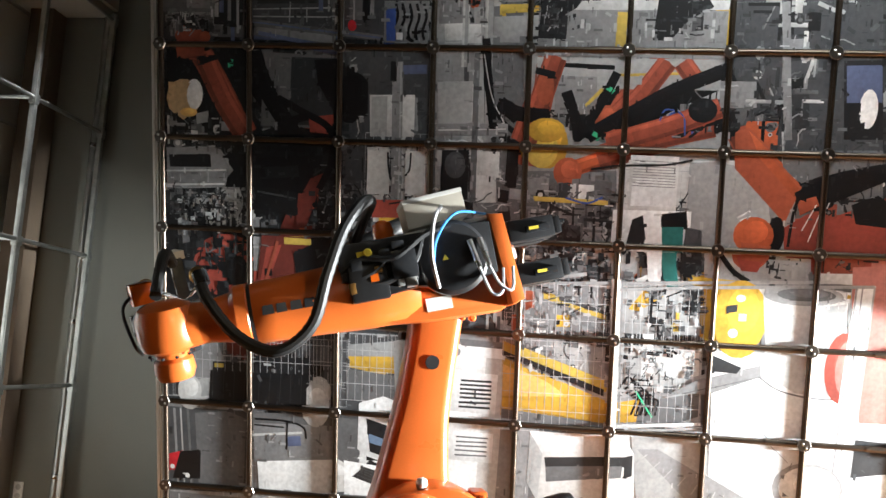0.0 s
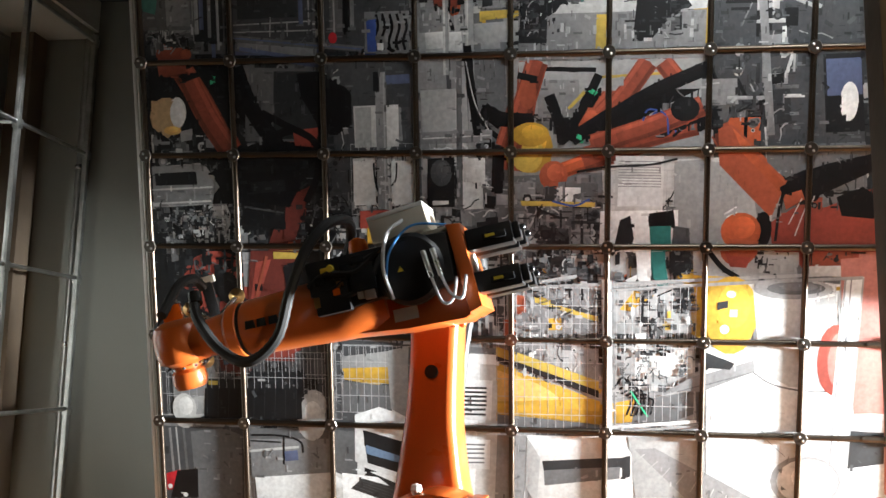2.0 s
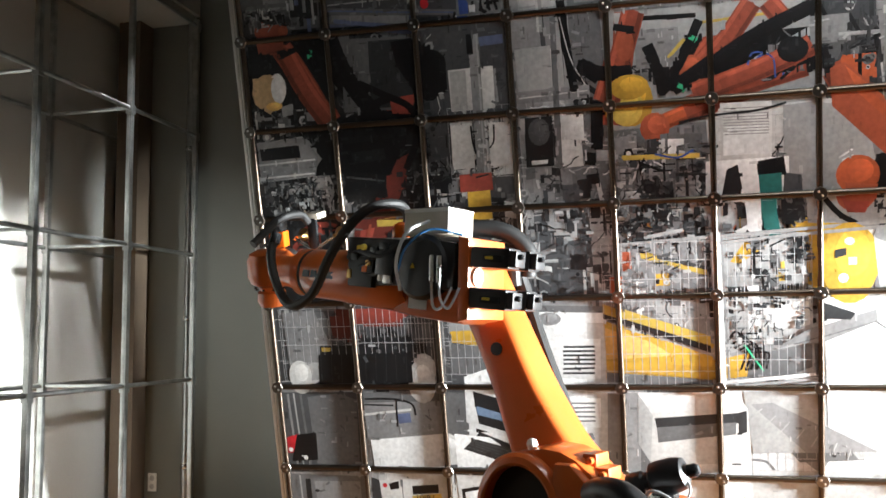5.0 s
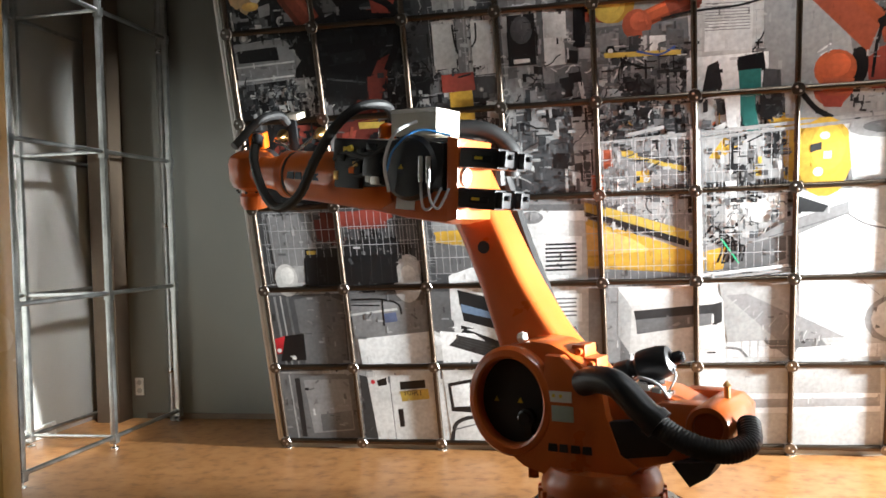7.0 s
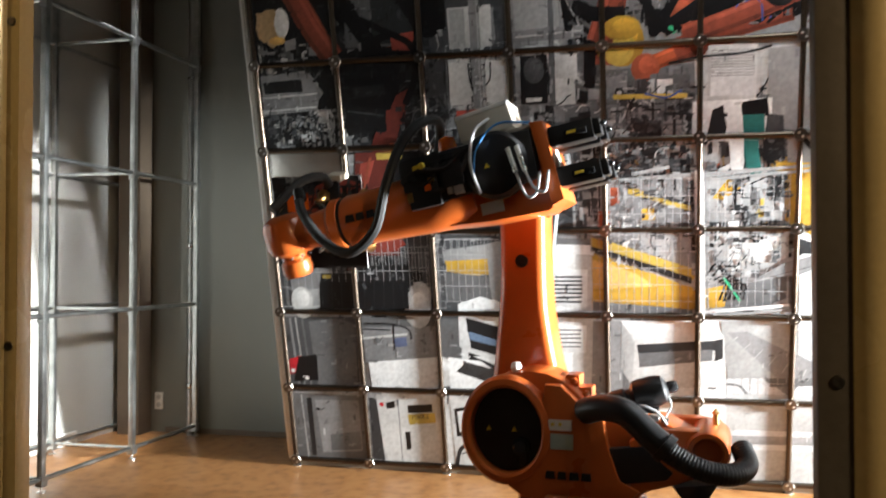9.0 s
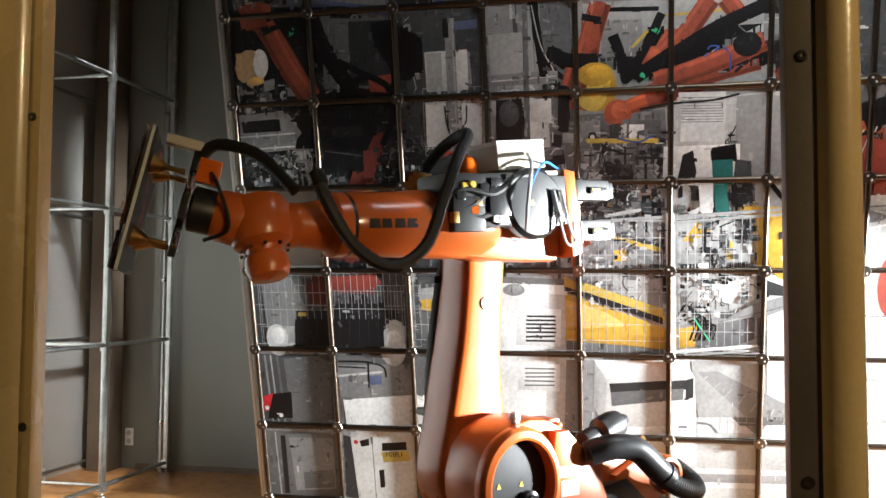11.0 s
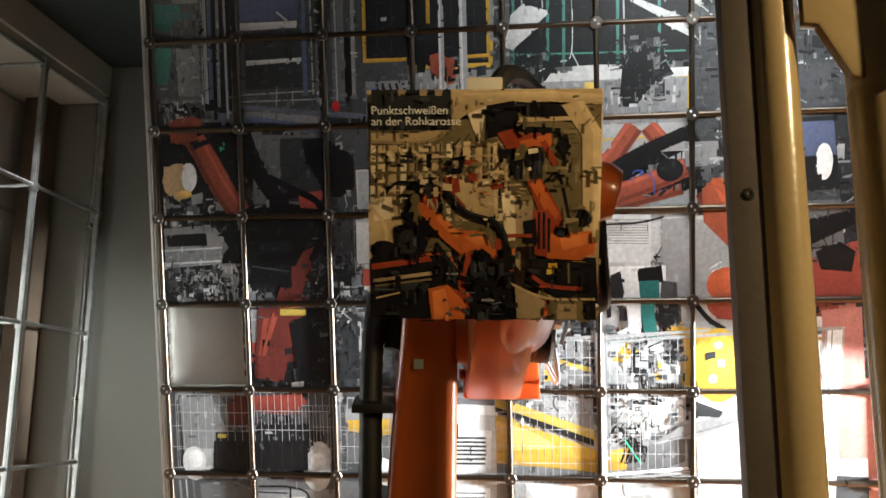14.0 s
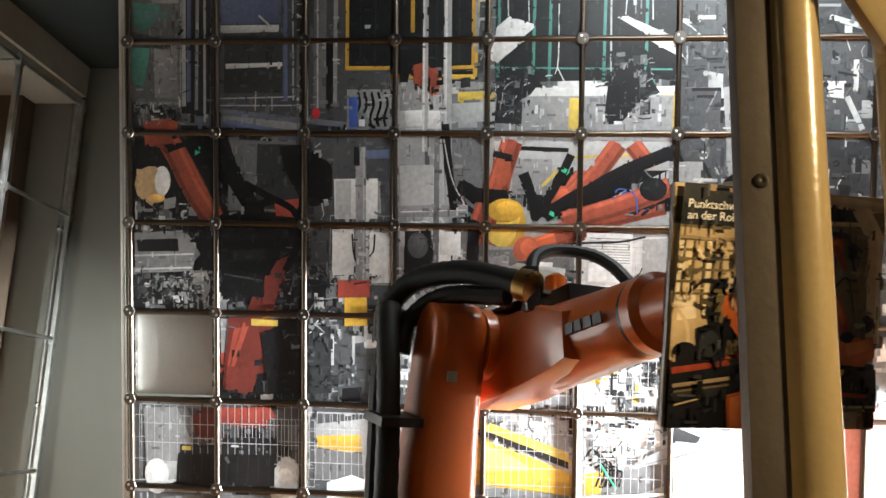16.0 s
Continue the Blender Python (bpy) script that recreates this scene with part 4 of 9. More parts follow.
bar("grey6", 0.032, (0.90, 7.07), (0.91, 6.15))
bar("teal", 0.058, (0.18, 6.98), (0.19, 6.52))
poly("grey4", (1.06, 6.95), (1.96, 6.94), (1.96, 6.09), (1.06, 6.09))
poly("grey3", (1.14, 6.92), (1.64, 6.91), (1.64, 6.76), (1.14, 6.76))
bar("white2", 0.032, (1.08, 6.74), (1.64, 6.75))
bar("grey6", 0.025, (1.06, 6.51), (1.96, 6.51))
bar("white2", 0.025, (1.06, 6.35), (1.96, 6.36))
bar("grey6", 0.032, (1.45, 6.73), (1.47, 6.18))
bar("grey5", 0.102, (1.06, 6.16), (1.97, 6.05))
poly("grey5", (2.39, 6.76), (2.95, 6.75), (2.95, 6.48), (2.39, 6.48))
disc("red", 2.13, 6.17, 0.062, 0.055)
poly("blue", (2.47, 6.33), (2.59, 6.33), (2.59, 5.97), (2.47, 5.97))
bar("blue", 0.050, (2.52, 6.33), (2.52, 5.60))
bar("grey6", 0.037, (2.64, 6.42), (2.61, 6.27), (2.66, 6.09))
bar("grey6", 0.037, (2.73, 6.42), (2.69, 6.27), (2.74, 6.09))
bar("grey6", 0.037, (2.81, 6.42), (2.78, 6.27), (2.83, 6.09))
bar("grey6", 0.037, (2.90, 6.42), (2.86, 6.27), (2.91, 6.09))
bar("grey6", 0.037, (2.99, 6.42), (2.95, 6.27), (3.00, 6.09))
poly("grey4", (1.58, 5.91), (1.87, 5.92), (1.87, 5.26), (1.58, 5.25))
bar("blue", 0.057, (1.47, 5.90), (1.48, 5.28))
bar("dark", 0.089, (1.39, 5.93), (1.42, 5.28))
poly("grey5", (2.33, 5.49), (2.84, 5.49), (2.85, 5.16), (2.34, 5.16))
poly("white3", (2.35, 5.50), (2.83, 5.50), (2.83, 5.44), (2.35, 5.44))
bar("grey6", 0.105, (2.64, 5.81), (2.66, 5.02))
poly("black", (1.86, 5.66), (2.15, 5.72), (2.30, 5.60), (2.30, 5.26), (2.05, 5.29), (1.90, 5.47))
disc("dark", 2.10, 5.57, 0.213, 0.184)
bar("black", 0.192, (1.04, 5.59), (1.32, 5.22), (1.64, 4.79))
bar("black", 0.076, (1.32, 5.30), (1.64, 5.25), (1.86, 5.07))
poly("red3", (1.63, 5.29), (1.87, 5.29), (1.87, 5.11), (1.63, 5.11))
poly("dark", (1.02, 4.97), (1.58, 4.98), (1.77, 4.60), (1.13, 4.53))
bar("orange3", 0.245, (0.51, 5.83), (0.72, 5.40), (0.94, 5.06))
poly("orange3", (0.14, 6.12), (0.46, 6.14), (0.49, 5.90), (0.17, 5.87))
disc("orange4", 0.50, 6.06, 0.064, 0.062)
bar("dark", 0.058, (0.44, 5.82), (0.67, 5.90))
bar("black", 0.103, (0.66, 5.99), (0.88, 5.65))
bar("green", 0.051, (0.76, 5.79), (0.83, 5.81))
clutter("metal", 60, 0.06, 6.12, 0.43, 6.36, 0.02, 0.08)
poly("cream", (0.06, 5.60), (0.33, 5.59), (0.39, 5.31), (0.24, 5.17), (0.06, 5.30))
disc("lampwhite", 0.37, 5.45, 0.091, 0.162)
disc("cream2", 0.30, 5.26, 0.104, 0.050)
poly("grey6", (0.03, 4.89), (0.62, 4.94), (0.78, 4.78), (0.71, 4.46), (0.03, 4.42))
poly("black", (0.07, 4.80), (0.56, 4.84), (0.56, 4.68), (0.09, 4.66))
bar("white3", 0.026, (0.03, 4.59), (0.71, 4.64))
clutter("metal", 60, 0.04, 4.04, 0.97, 4.40, 0.02, 0.09)
disc("grey6", 0.42, 4.21, 0.059, 0.063)
clutter("light", 20, 0.61, 4.05, 1.00, 4.40, 0.02, 0.06)
clutter("metal", 50, 2.40, 4.74, 2.96, 4.96, 0.02, 0.08)
poly("red3", (2.37, 4.38), (2.74, 4.39), (2.75, 4.19), (2.37, 4.18))
poly("yellow3", (2.45, 4.18), (2.71, 4.19), (2.72, 3.91), (2.45, 3.90))
bar("dark", 0.019, (2.56, 4.34), (2.71, 4.37))
poly("floorwhite", (5.99, 2.97), (7.00, 2.99), (7.00, 1.98), (6.00, 1.96))
poly("floorwhite", (6.03, 1.97), (7.03, 1.98), (7.03, 1.24), (6.00, 1.19))
poly("grey6", (5.89, 4.03), (7.69, 4.06), (7.71, 3.66), (5.91, 3.62))
poly("grey6", (6.02, 3.62), (6.53, 3.63), (6.54, 2.80), (6.03, 2.79))
poly("white2", (5.99, 3.62), (6.50, 3.63), (6.49, 3.28), (6.01, 3.27))
poly("white3", (6.50, 3.60), (6.77, 3.69), (7.36, 3.50), (7.30, 2.53), (6.85, 2.58), (6.51, 2.71))
poly("grey6", (6.50, 3.60), (6.59, 3.64), (6.63, 2.69), (6.51, 2.73))
poly("white2", (6.59, 3.64), (6.72, 3.68), (6.74, 2.64), (6.63, 2.69))
poly("floorwhite", (6.81, 3.40), (7.20, 3.37), (7.20, 2.59), (6.85, 2.62))
poly("grey5", (6.50, 3.60), (6.66, 3.70), (6.96, 3.67), (7.30, 3.54), (7.20, 3.38), (6.81, 3.46))
poly("dark2", (6.66, 3.65), (6.86, 3.66), (7.14, 3.53), (7.03, 3.46), (6.78, 3.52))
bar("grey3", 0.034, (6.46, 2.71), (6.69, 2.60), (7.08, 2.50), (7.29, 2.51))
bar("grey6", 0.017, (6.46, 2.63), (6.75, 2.50), (7.14, 2.43))
poly("yellow", (5.71, 3.74), (6.03, 3.71), (6.36, 3.69), (6.48, 3.45), (6.44, 3.16), (6.27, 3.02), (5.96, 3.03), (5.84, 3.11), (5.99, 3.19), (6.04, 3.39), (5.97, 3.56), (5.77, 3.64))
disc("floorwhite", 6.26, 3.51, 0.045, 0.047)
disc("floorwhite", 6.28, 3.30, 0.045, 0.047)
disc("floorwhite", 6.19, 3.13, 0.051, 0.053)
poly("white2", (6.09, 3.43), (6.24, 3.44), (6.24, 3.33), (6.09, 3.33))
poly("dark2", (6.12, 3.41), (6.17, 3.41), (6.17, 3.35), (6.12, 3.35))
poly("grey4", (6.20, 3.40), (6.24, 3.40), (6.24, 3.34), (6.20, 3.34))
disc("white3", 6.13, 3.62, 0.028, 0.029)
bar("yellow2", 0.022, (6.39, 3.66), (6.47, 3.45), (6.41, 3.16))
poly("yellow3", (6.02, 2.85), (6.10, 2.88), (6.09, 2.55), (6.01, 2.48))
poly("grey5", (3.85, 3.02), (4.94, 2.98), (4.95, 2.45), (4.55, 2.65), (4.12, 2.84))
poly("grey6", (4.30, 2.98), (4.72, 2.96), (4.78, 2.62), (4.45, 2.74))
clutter("metal", 50, 4.01, 2.66, 4.92, 3.06, 0.02, 0.10)
poly("yellow2", (3.85, 2.94), (4.95, 2.56), (4.95, 2.45), (3.85, 2.83))
poly("dark2", (3.85, 2.83), (4.95, 2.45), (4.95, 2.37), (3.85, 2.77))
poly("yellow", (3.85, 2.72), (4.96, 2.33), (4.96, 2.21), (3.86, 2.27))
poly("cream2", (3.86, 2.67), (4.31, 2.50), (4.55, 2.34), (3.86, 2.30))
poly("yellow3", (3.86, 2.28), (4.96, 2.21), (4.96, 2.06), (3.86, 2.18))
poly("grey4", (3.86, 2.15), (4.96, 2.06), (4.97, 1.95), (3.86, 2.04))
poly("grey6", (5.04, 2.97), (5.93, 3.00), (5.97, 2.15), (5.06, 2.07))
poly("white2", (5.30, 2.92), (5.91, 2.93), (5.92, 2.66), (5.31, 2.59))
poly("white3", (5.29, 3.07), (5.41, 3.07), (5.43, 2.46), (5.30, 2.46))
poly("grey4", (5.12, 2.30), (5.95, 2.48), (5.94, 2.21), (5.73, 2.12), (5.09, 2.08))
poly("grey5", (5.03, 2.39), (6.46, 2.83), (6.49, 2.71), (5.20, 2.28))
poly("grey6", (5.03, 2.39), (6.46, 2.85), (6.46, 2.80), (5.06, 2.35))
poly("dark2", (6.05, 2.96), (6.45, 2.84), (6.07, 2.79))
poly("yellow3", (4.96, 2.29), (5.31, 2.37), (5.27, 2.10), (4.96, 2.07))
bar("black", 0.024, (5.05, 2.45), (5.17, 2.61), (5.27, 2.40), (5.21, 2.18))
bar("black", 0.023, (5.10, 2.43), (5.23, 2.56), (5.31, 2.37), (5.26, 2.18))
bar("black", 0.023, (5.15, 2.42), (5.30, 2.51), (5.36, 2.34), (5.31, 2.18))
bar("black", 0.023, (5.20, 2.40), (5.36, 2.47), (5.40, 2.31), (5.37, 2.18))
bar("black", 0.023, (5.24, 2.38), (5.43, 2.42), (5.44, 2.28), (5.42, 2.19))
bar("black", 0.023, (5.29, 2.37), (5.49, 2.37), (5.48, 2.25), (5.47, 2.19))
clutter("dark", 40, 5.11, 2.45, 5.70, 3.02, 0.02, 0.07)
clutter("metal", 60, 5.14, 2.45, 5.92, 3.02, 0.02, 0.07)
bar("green", 0.018, (5.25, 2.46), (5.44, 2.17))
poly("grey5", (3.97, 3.58), (4.92, 3.60), (4.94, 3.06), (3.97, 3.03))
poly("yellow2", (4.23, 3.49), (4.93, 3.27), (4.93, 3.19), (4.24, 3.40))
poly("grey3", (4.41, 3.44), (4.93, 3.29), (4.93, 3.25), (4.41, 3.39))
poly("orange4", (4.03, 3.48), (4.13, 3.48), (4.14, 3.27), (4.03, 3.26))
poly("yellow", (4.39, 3.22), (4.53, 3.23), (4.54, 3.09), (4.39, 3.09))
poly("orange2", (3.94, 3.20), (4.03, 3.20), (4.03, 2.97), (3.94, 2.97))
clutter("metal", 80, 3.97, 2.97, 4.92, 3.60, 0.02, 0.08)
disc("grey6", 4.61, 3.17, 0.053, 0.055)
poly("grey6", (4.97, 3.60), (5.88, 3.62), (5.90, 3.08), (4.98, 3.05))
poly("yellow", (5.12, 3.33), (5.28, 3.55), (5.49, 3.49), (5.23, 3.31))
poly("yellow2", (5.58, 3.31), (5.67, 3.32), (5.68, 3.11), (5.59, 3.10))
clutter("dark", 40, 5.33, 3.07, 5.60, 3.55, 0.03, 0.10)
clutter("dark", 30, 5.67, 3.26, 5.91, 3.59, 0.03, 0.10)
clutter("metal", 30, 5.12, 3.06, 5.88, 3.62, 0.02, 0.07)
poly("white2", (5.17, 3.66), (5.36, 3.75), (5.25, 3.60))
clutter("dark", 50, 3.97, 3.58, 4.96, 3.95, 0.02, 0.09)
clutter("metal", 40, 3.97, 3.58, 4.96, 4.01, 0.02, 0.09)
bar("grey6", 0.041, (4.29, 3.63), (4.70, 3.70))
poly("tealgun", (5.44, 4.02), (5.58, 4.01), (5.64, 3.61), (5.52, 3.58), (5.45, 3.79))
poly("teal", (5.48, 4.02), (5.51, 4.02), (5.52, 3.67), (5.49, 3.67))
poly("dark", (5.41, 4.17), (5.75, 4.17), (5.75, 4.04), (5.41, 4.03))
poly("dark2", (5.64, 4.05), (5.86, 4.06), (5.88, 3.75), (5.65, 3.74))
clutter("dark", 25, 5.62, 3.67, 5.89, 4.09, 0.02, 0.07)
poly("black", (5.12, 4.24), (5.25, 4.24), (5.25, 4.19), (5.12, 4.19))
poly("black", (5.16, 4.19), (5.22, 4.19), (5.23, 4.02), (5.17, 4.02))
poly("white3", (5.27, 4.19), (5.44, 4.20), (5.45, 3.61), (5.31, 3.66))
poly("orange3", (6.14, 4.23), (6.47, 4.26), (6.48, 4.07), (6.23, 3.99))
disc("orange4", 6.32, 3.98, 0.188, 0.162)
poly("red3", (6.18, 3.97), (6.48, 3.98), (6.41, 3.80), (6.24, 3.81))
disc("black", 6.05, 4.12, 0.100, 0.127)
bar("black", 0.056, (6.02, 3.97), (6.16, 3.80), (6.33, 3.69))
poly("orange3", (6.49, 4.30), (6.87, 4.36), (6.92, 4.10), (6.56, 4.05))
bar("dark", 0.022, (6.69, 4.30), (6.62, 4.18), (6.70, 4.07), (6.80, 4.16))
clutter("dark", 25, 6.50, 3.63, 6.89, 4.04, 0.02, 0.06)
poly("grey6", (6.76, 3.90), (6.90, 3.90), (6.91, 3.76), (6.77, 3.75))
poly("red3", (6.93, 4.33), (7.52, 4.39), (7.53, 3.71), (6.96, 3.81))
poly("orange3", (7.00, 3.99), (7.46, 4.02), (7.45, 3.82), (7.01, 3.83))
poly("grey4", (6.93, 3.81), (7.45, 3.77), (7.40, 3.62), (6.96, 3.67))
poly("black", (7.00, 4.07), (7.19, 4.08), (7.19, 4.04), (7.00, 4.03))
poly("pink", (7.51, 4.05), (7.69, 4.06), (7.86, 1.29), (7.65, 1.28))
disc("red3", 7.34, 2.89, 0.229, 0.340)
disc("pink", 7.39, 2.88, 0.175, 0.270)
poly("white3", (7.43, 3.65), (7.72, 3.63), (7.72, 3.54), (7.43, 3.56))
poly("red3", (7.57, 2.48), (7.79, 2.49), (7.80, 2.25), (7.58, 2.22))
poly("red3", (7.50, 3.31), (7.58, 3.31), (7.59, 2.84), (7.50, 2.84))
poly("white3", (7.34, 3.71), (7.59, 3.68), (7.55, 1.27), (7.23, 1.25))
poly("grey6", (7.34, 3.71), (7.41, 3.70), (7.32, 1.26), (7.23, 1.25))
bar("grey4", 0.016, (7.41, 3.70), (7.33, 1.26))
bar("grey4", 0.011, (7.51, 3.69), (7.45, 1.27))
poly("yellow", (7.30, 3.60), (7.34, 3.60), (7.34, 3.56), (7.30, 3.56))
poly("yellow", (7.25, 3.74), (7.37, 3.74), (7.37, 3.71), (7.25, 3.71))
disc("white2", 6.99, 1.55, 0.292, 0.293)
disc("floorwhite", 7.05, 1.55, 0.247, 0.269)
bar("grey4", 0.023, (6.81, 1.76), (6.71, 1.57), (6.73, 1.35))
disc("dark", 6.80, 1.73, 0.023, 0.024)
disc("dark", 6.76, 1.59, 0.023, 0.025)
disc("dark", 6.81, 1.44, 0.023, 0.025)
poly("grey5", (7.00, 2.01), (7.21, 2.10), (7.20, 1.87), (7.03, 1.91))
poly("grey4", (7.44, 2.06), (7.82, 2.05), (7.84, 1.72), (7.46, 1.73))
clutter("dark", 20, 7.49, 1.75, 7.82, 2.05, 0.02, 0.06)
bar("grey5", 0.028, (7.06, 1.86), (7.35, 1.72), (7.84, 1.65))
poly("grey4", (5.28, 1.84), (5.54, 1.90), (6.41, 1.21), (5.80, 1.17))
poly("grey6", (5.54, 1.90), (5.98, 1.87), (5.99, 1.56))
bar("grey5", 0.011, (6.18, 2.49), (6.90, 1.67))
bar("grey6", 0.024, (5.09, 1.99), (7.26, 2.20))
bar("grey6", 0.018, (5.09, 2.03), (7.26, 2.24))
disc("dark2", 5.40, 1.78, 0.023, 0.015)
disc("dark2", 5.45, 1.82, 0.023, 0.015)
disc("dark2", 5.51, 1.85, 0.023, 0.015)
disc("dark2", 5.47, 1.72, 0.023, 0.015)
disc("dark2", 5.53, 1.76, 0.023, 0.015)
disc("dark2", 5.59, 1.79, 0.023, 0.015)
disc("dark2", 5.55, 1.66, 0.023, 0.015)
disc("dark2", 5.61, 1.70, 0.023, 0.015)
disc("dark2", 5.67, 1.73, 0.023, 0.015)
disc("dark2", 5.63, 1.61, 0.023, 0.015)
disc("dark2", 5.69, 1.64, 0.023, 0.015)
disc("dark2", 5.74, 1.67, 0.023, 0.015)
disc("dark2", 5.71, 1.55, 0.023, 0.015)
disc("dark2", 5.77, 1.58, 0.023, 0.015)
disc("dark2", 5.82, 1.62, 0.023, 0.015)
disc("dark2", 5.79, 1.49, 0.023, 0.015)
disc("dark2", 5.84, 1.52, 0.023, 0.015)
disc("dark2", 5.90, 1.56, 0.023, 0.015)
disc("dark2", 5.86, 1.43, 0.023, 0.015)
disc("dark2", 5.92, 1.46, 0.023, 0.015)
disc("dark2", 5.98, 1.50, 0.023, 0.015)
disc("dark2", 5.94, 1.37, 0.023, 0.015)
disc("dark2", 6.00, 1.41, 0.023, 0.015)
disc("dark2", 6.06, 1.44, 0.023, 0.015)
disc("dark2", 6.02, 1.31, 0.023, 0.015)
disc("dark2", 6.08, 1.35, 0.023, 0.015)
disc("dark2", 6.13, 1.38, 0.023, 0.015)
disc("dark2", 6.10, 1.25, 0.023, 0.015)
disc("dark2", 6.15, 1.29, 0.023, 0.015)
disc("dark2", 6.21, 1.32, 0.023, 0.015)
poly("white3", (4.14, 1.96), (5.12, 1.97), (5.27, 1.78), (4.27, 1.72))
poly("dark2", (4.27, 1.72), (5.27, 1.79), (5.27, 1.58), (4.30, 1.35))
poly("grey4", (4.30, 1.57), (5.15, 1.70), (5.15, 1.52), (4.30, 1.38))
poly("white2", (4.30, 1.37), (5.27, 1.49), (5.28, 1.15), (4.31, 1.09))
poly("grey5", (4.15, 1.96), (4.27, 1.72), (4.31, 1.09), (4.20, 1.21))
poly("grey2", (5.15, 1.73), (5.26, 1.74), (5.26, 1.59), (5.15, 1.58))
bar("grey6", 0.036, (3.82, 3.55), (7.34, 3.74))
bar("white3", 0.052, (5.00, 3.66), (5.03, 2.01))
bar("grey5", 0.017, (5.04, 3.66), (5.08, 2.02))
bar("white3", 0.035, (5.06, 2.04), (5.97, 2.13))
mesh_fence("mesh", 3.86, 1.96, 5.00, 3.57)
mesh_fence("mesh", 5.09, 2.07, 5.94, 3.62)
mesh_fence("meshdim", 5.29, 1.21, 5.97, 1.99)
mesh_fence("meshdim", 6.95, 2.82, 7.72, 3.63)
poly("grey4", (1.15, 5.95), (1.95, 5.92), (1.92, 5.11), (1.11, 5.13))
poly("grey2", (1.47, 5.90), (1.98, 5.89), (1.95, 5.14), (1.44, 5.15))
poly("black", (1.73, 5.87), (1.98, 5.89), (2.23, 5.66), (2.22, 5.29), (1.96, 5.30), (1.78, 5.61))
bar("black", 0.195, (1.02, 5.95), (1.19, 5.51), (1.62, 4.86))
bar("black", 0.091, (1.44, 5.18), (1.70, 5.24), (1.89, 5.05))
poly("red3", (1.67, 5.24), (1.96, 5.27), (1.96, 5.05), (1.69, 5.07))
poly("dark", (0.97, 4.91), (1.68, 4.89), (1.76, 4.48), (1.52, 4.16), (1.06, 4.23))
poly("red2", (1.12, 3.97), (1.71, 3.97), (1.34, 3.06), (1.04, 3.12))
poly("yellow2", (1.39, 3.96), (1.71, 3.95), (1.71, 3.88), (1.39, 3.88))
poly("red2", (1.57, 4.55), (1.87, 4.67), (1.65, 4.03), (1.52, 4.03))
clutter("dark", 40, 1.71, 4.06, 2.30, 5.01, 0.02, 0.08)
clutter("metal", 20, 1.78, 4.06, 2.29, 4.66, 0.02, 0.06)
disc("grey4", 2.01, 4.98, 0.064, 0.063)
poly("grey5", (0.03, 4.90), (0.67, 4.92), (0.79, 4.69), (0.74, 4.47), (0.04, 4.44))
poly("black", (0.06, 4.82), (0.56, 4.84), (0.57, 4.69), (0.07, 4.68))
bar("white2", 0.020, (0.02, 4.63), (0.75, 4.66))
bar("white2", 0.020, (0.02, 4.47), (0.73, 4.50))
clutter("dark", 40, 0.05, 4.07, 1.01, 4.43, 0.02, 0.07)
clutter("metal", 30, 0.05, 4.07, 1.01, 4.43, 0.02, 0.06)
bar("grey6", 0.033, (0.77, 4.37), (0.93, 4.27), (0.86, 4.11))
poly("grey5", (0.12, 2.91), (0.53, 2.94), (0.83, 2.26), (0.48, 2.12), (0.15, 2.25))
poly("grey6", (0.32, 2.25), (0.57, 2.29), (0.62, 2.07), (0.34, 2.05))
poly("dark2", (0.57, 2.49), (0.98, 2.49), (0.96, 2.06), (0.55, 2.05))
poly("dark2", (1.05, 2.59), (1.72, 2.60), (1.69, 2.06), (1.02, 2.06))
poly("white2", (1.71, 2.40), (1.94, 2.30), (1.91, 2.08), (1.73, 2.06))
poly("red3", (1.00, 2.93), (1.60, 2.98), (1.69, 2.86), (1.46, 2.76), (0.99, 2.76))
poly("red2", (0.73, 2.86), (1.00, 2.86), (0.98, 2.59), (0.75, 2.59))
poly("yellow2", (0.59, 2.47), (0.71, 2.47), (0.70, 2.42), (0.59, 2.42))
clutter("dark", 40, 1.02, 2.06, 1.75, 2.60, 0.02, 0.07)
mesh_fence("mesh", 0.07, 2.05, 1.00, 2.96)
mesh_fence("mesh", 1.02, 2.06, 1.96, 2.99)
poly("grey6", (2.12, 2.79), (2.64, 2.86), (2.70, 2.66), (2.11, 2.65))
poly("yellow", (2.11, 2.65), (2.70, 2.68), (2.70, 2.47), (2.18, 2.53))
poly("grey4", (2.11, 2.50), (2.70, 2.45), (2.69, 2.14), (2.09, 2.13))
mesh_fence("mesh", 2.03, 2.13, 2.71, 2.93)
poly("grey4", (1.11, 1.86), (1.69, 1.93), (1.70, 1.51), (1.13, 1.50))
bar("dark", 0.027, (1.42, 1.93), (1.69, 1.92), (1.71, 1.73))
clutter("dark", 14, 1.20, 1.52, 1.82, 1.93, 0.02, 0.06)
poly("white2", (5.06, 4.97), (5.57, 4.96), (5.56, 4.05), (5.05, 4.05))
poly("white3", (5.09, 4.73), (5.54, 4.72), (5.53, 4.42), (5.08, 4.42))
bar("grey5", 0.009, (5.09, 4.91), (5.54, 4.90))
bar("grey5", 0.009, (5.09, 4.88), (5.54, 4.87))
bar("grey5", 0.009, (5.09, 4.85), (5.54, 4.84))
bar("grey5", 0.009, (5.09, 4.82), (5.54, 4.81))
bar("grey5", 0.009, (5.09, 4.79), (5.54, 4.78))
bar("grey5", 0.009, (5.09, 4.76), (5.54, 4.75))
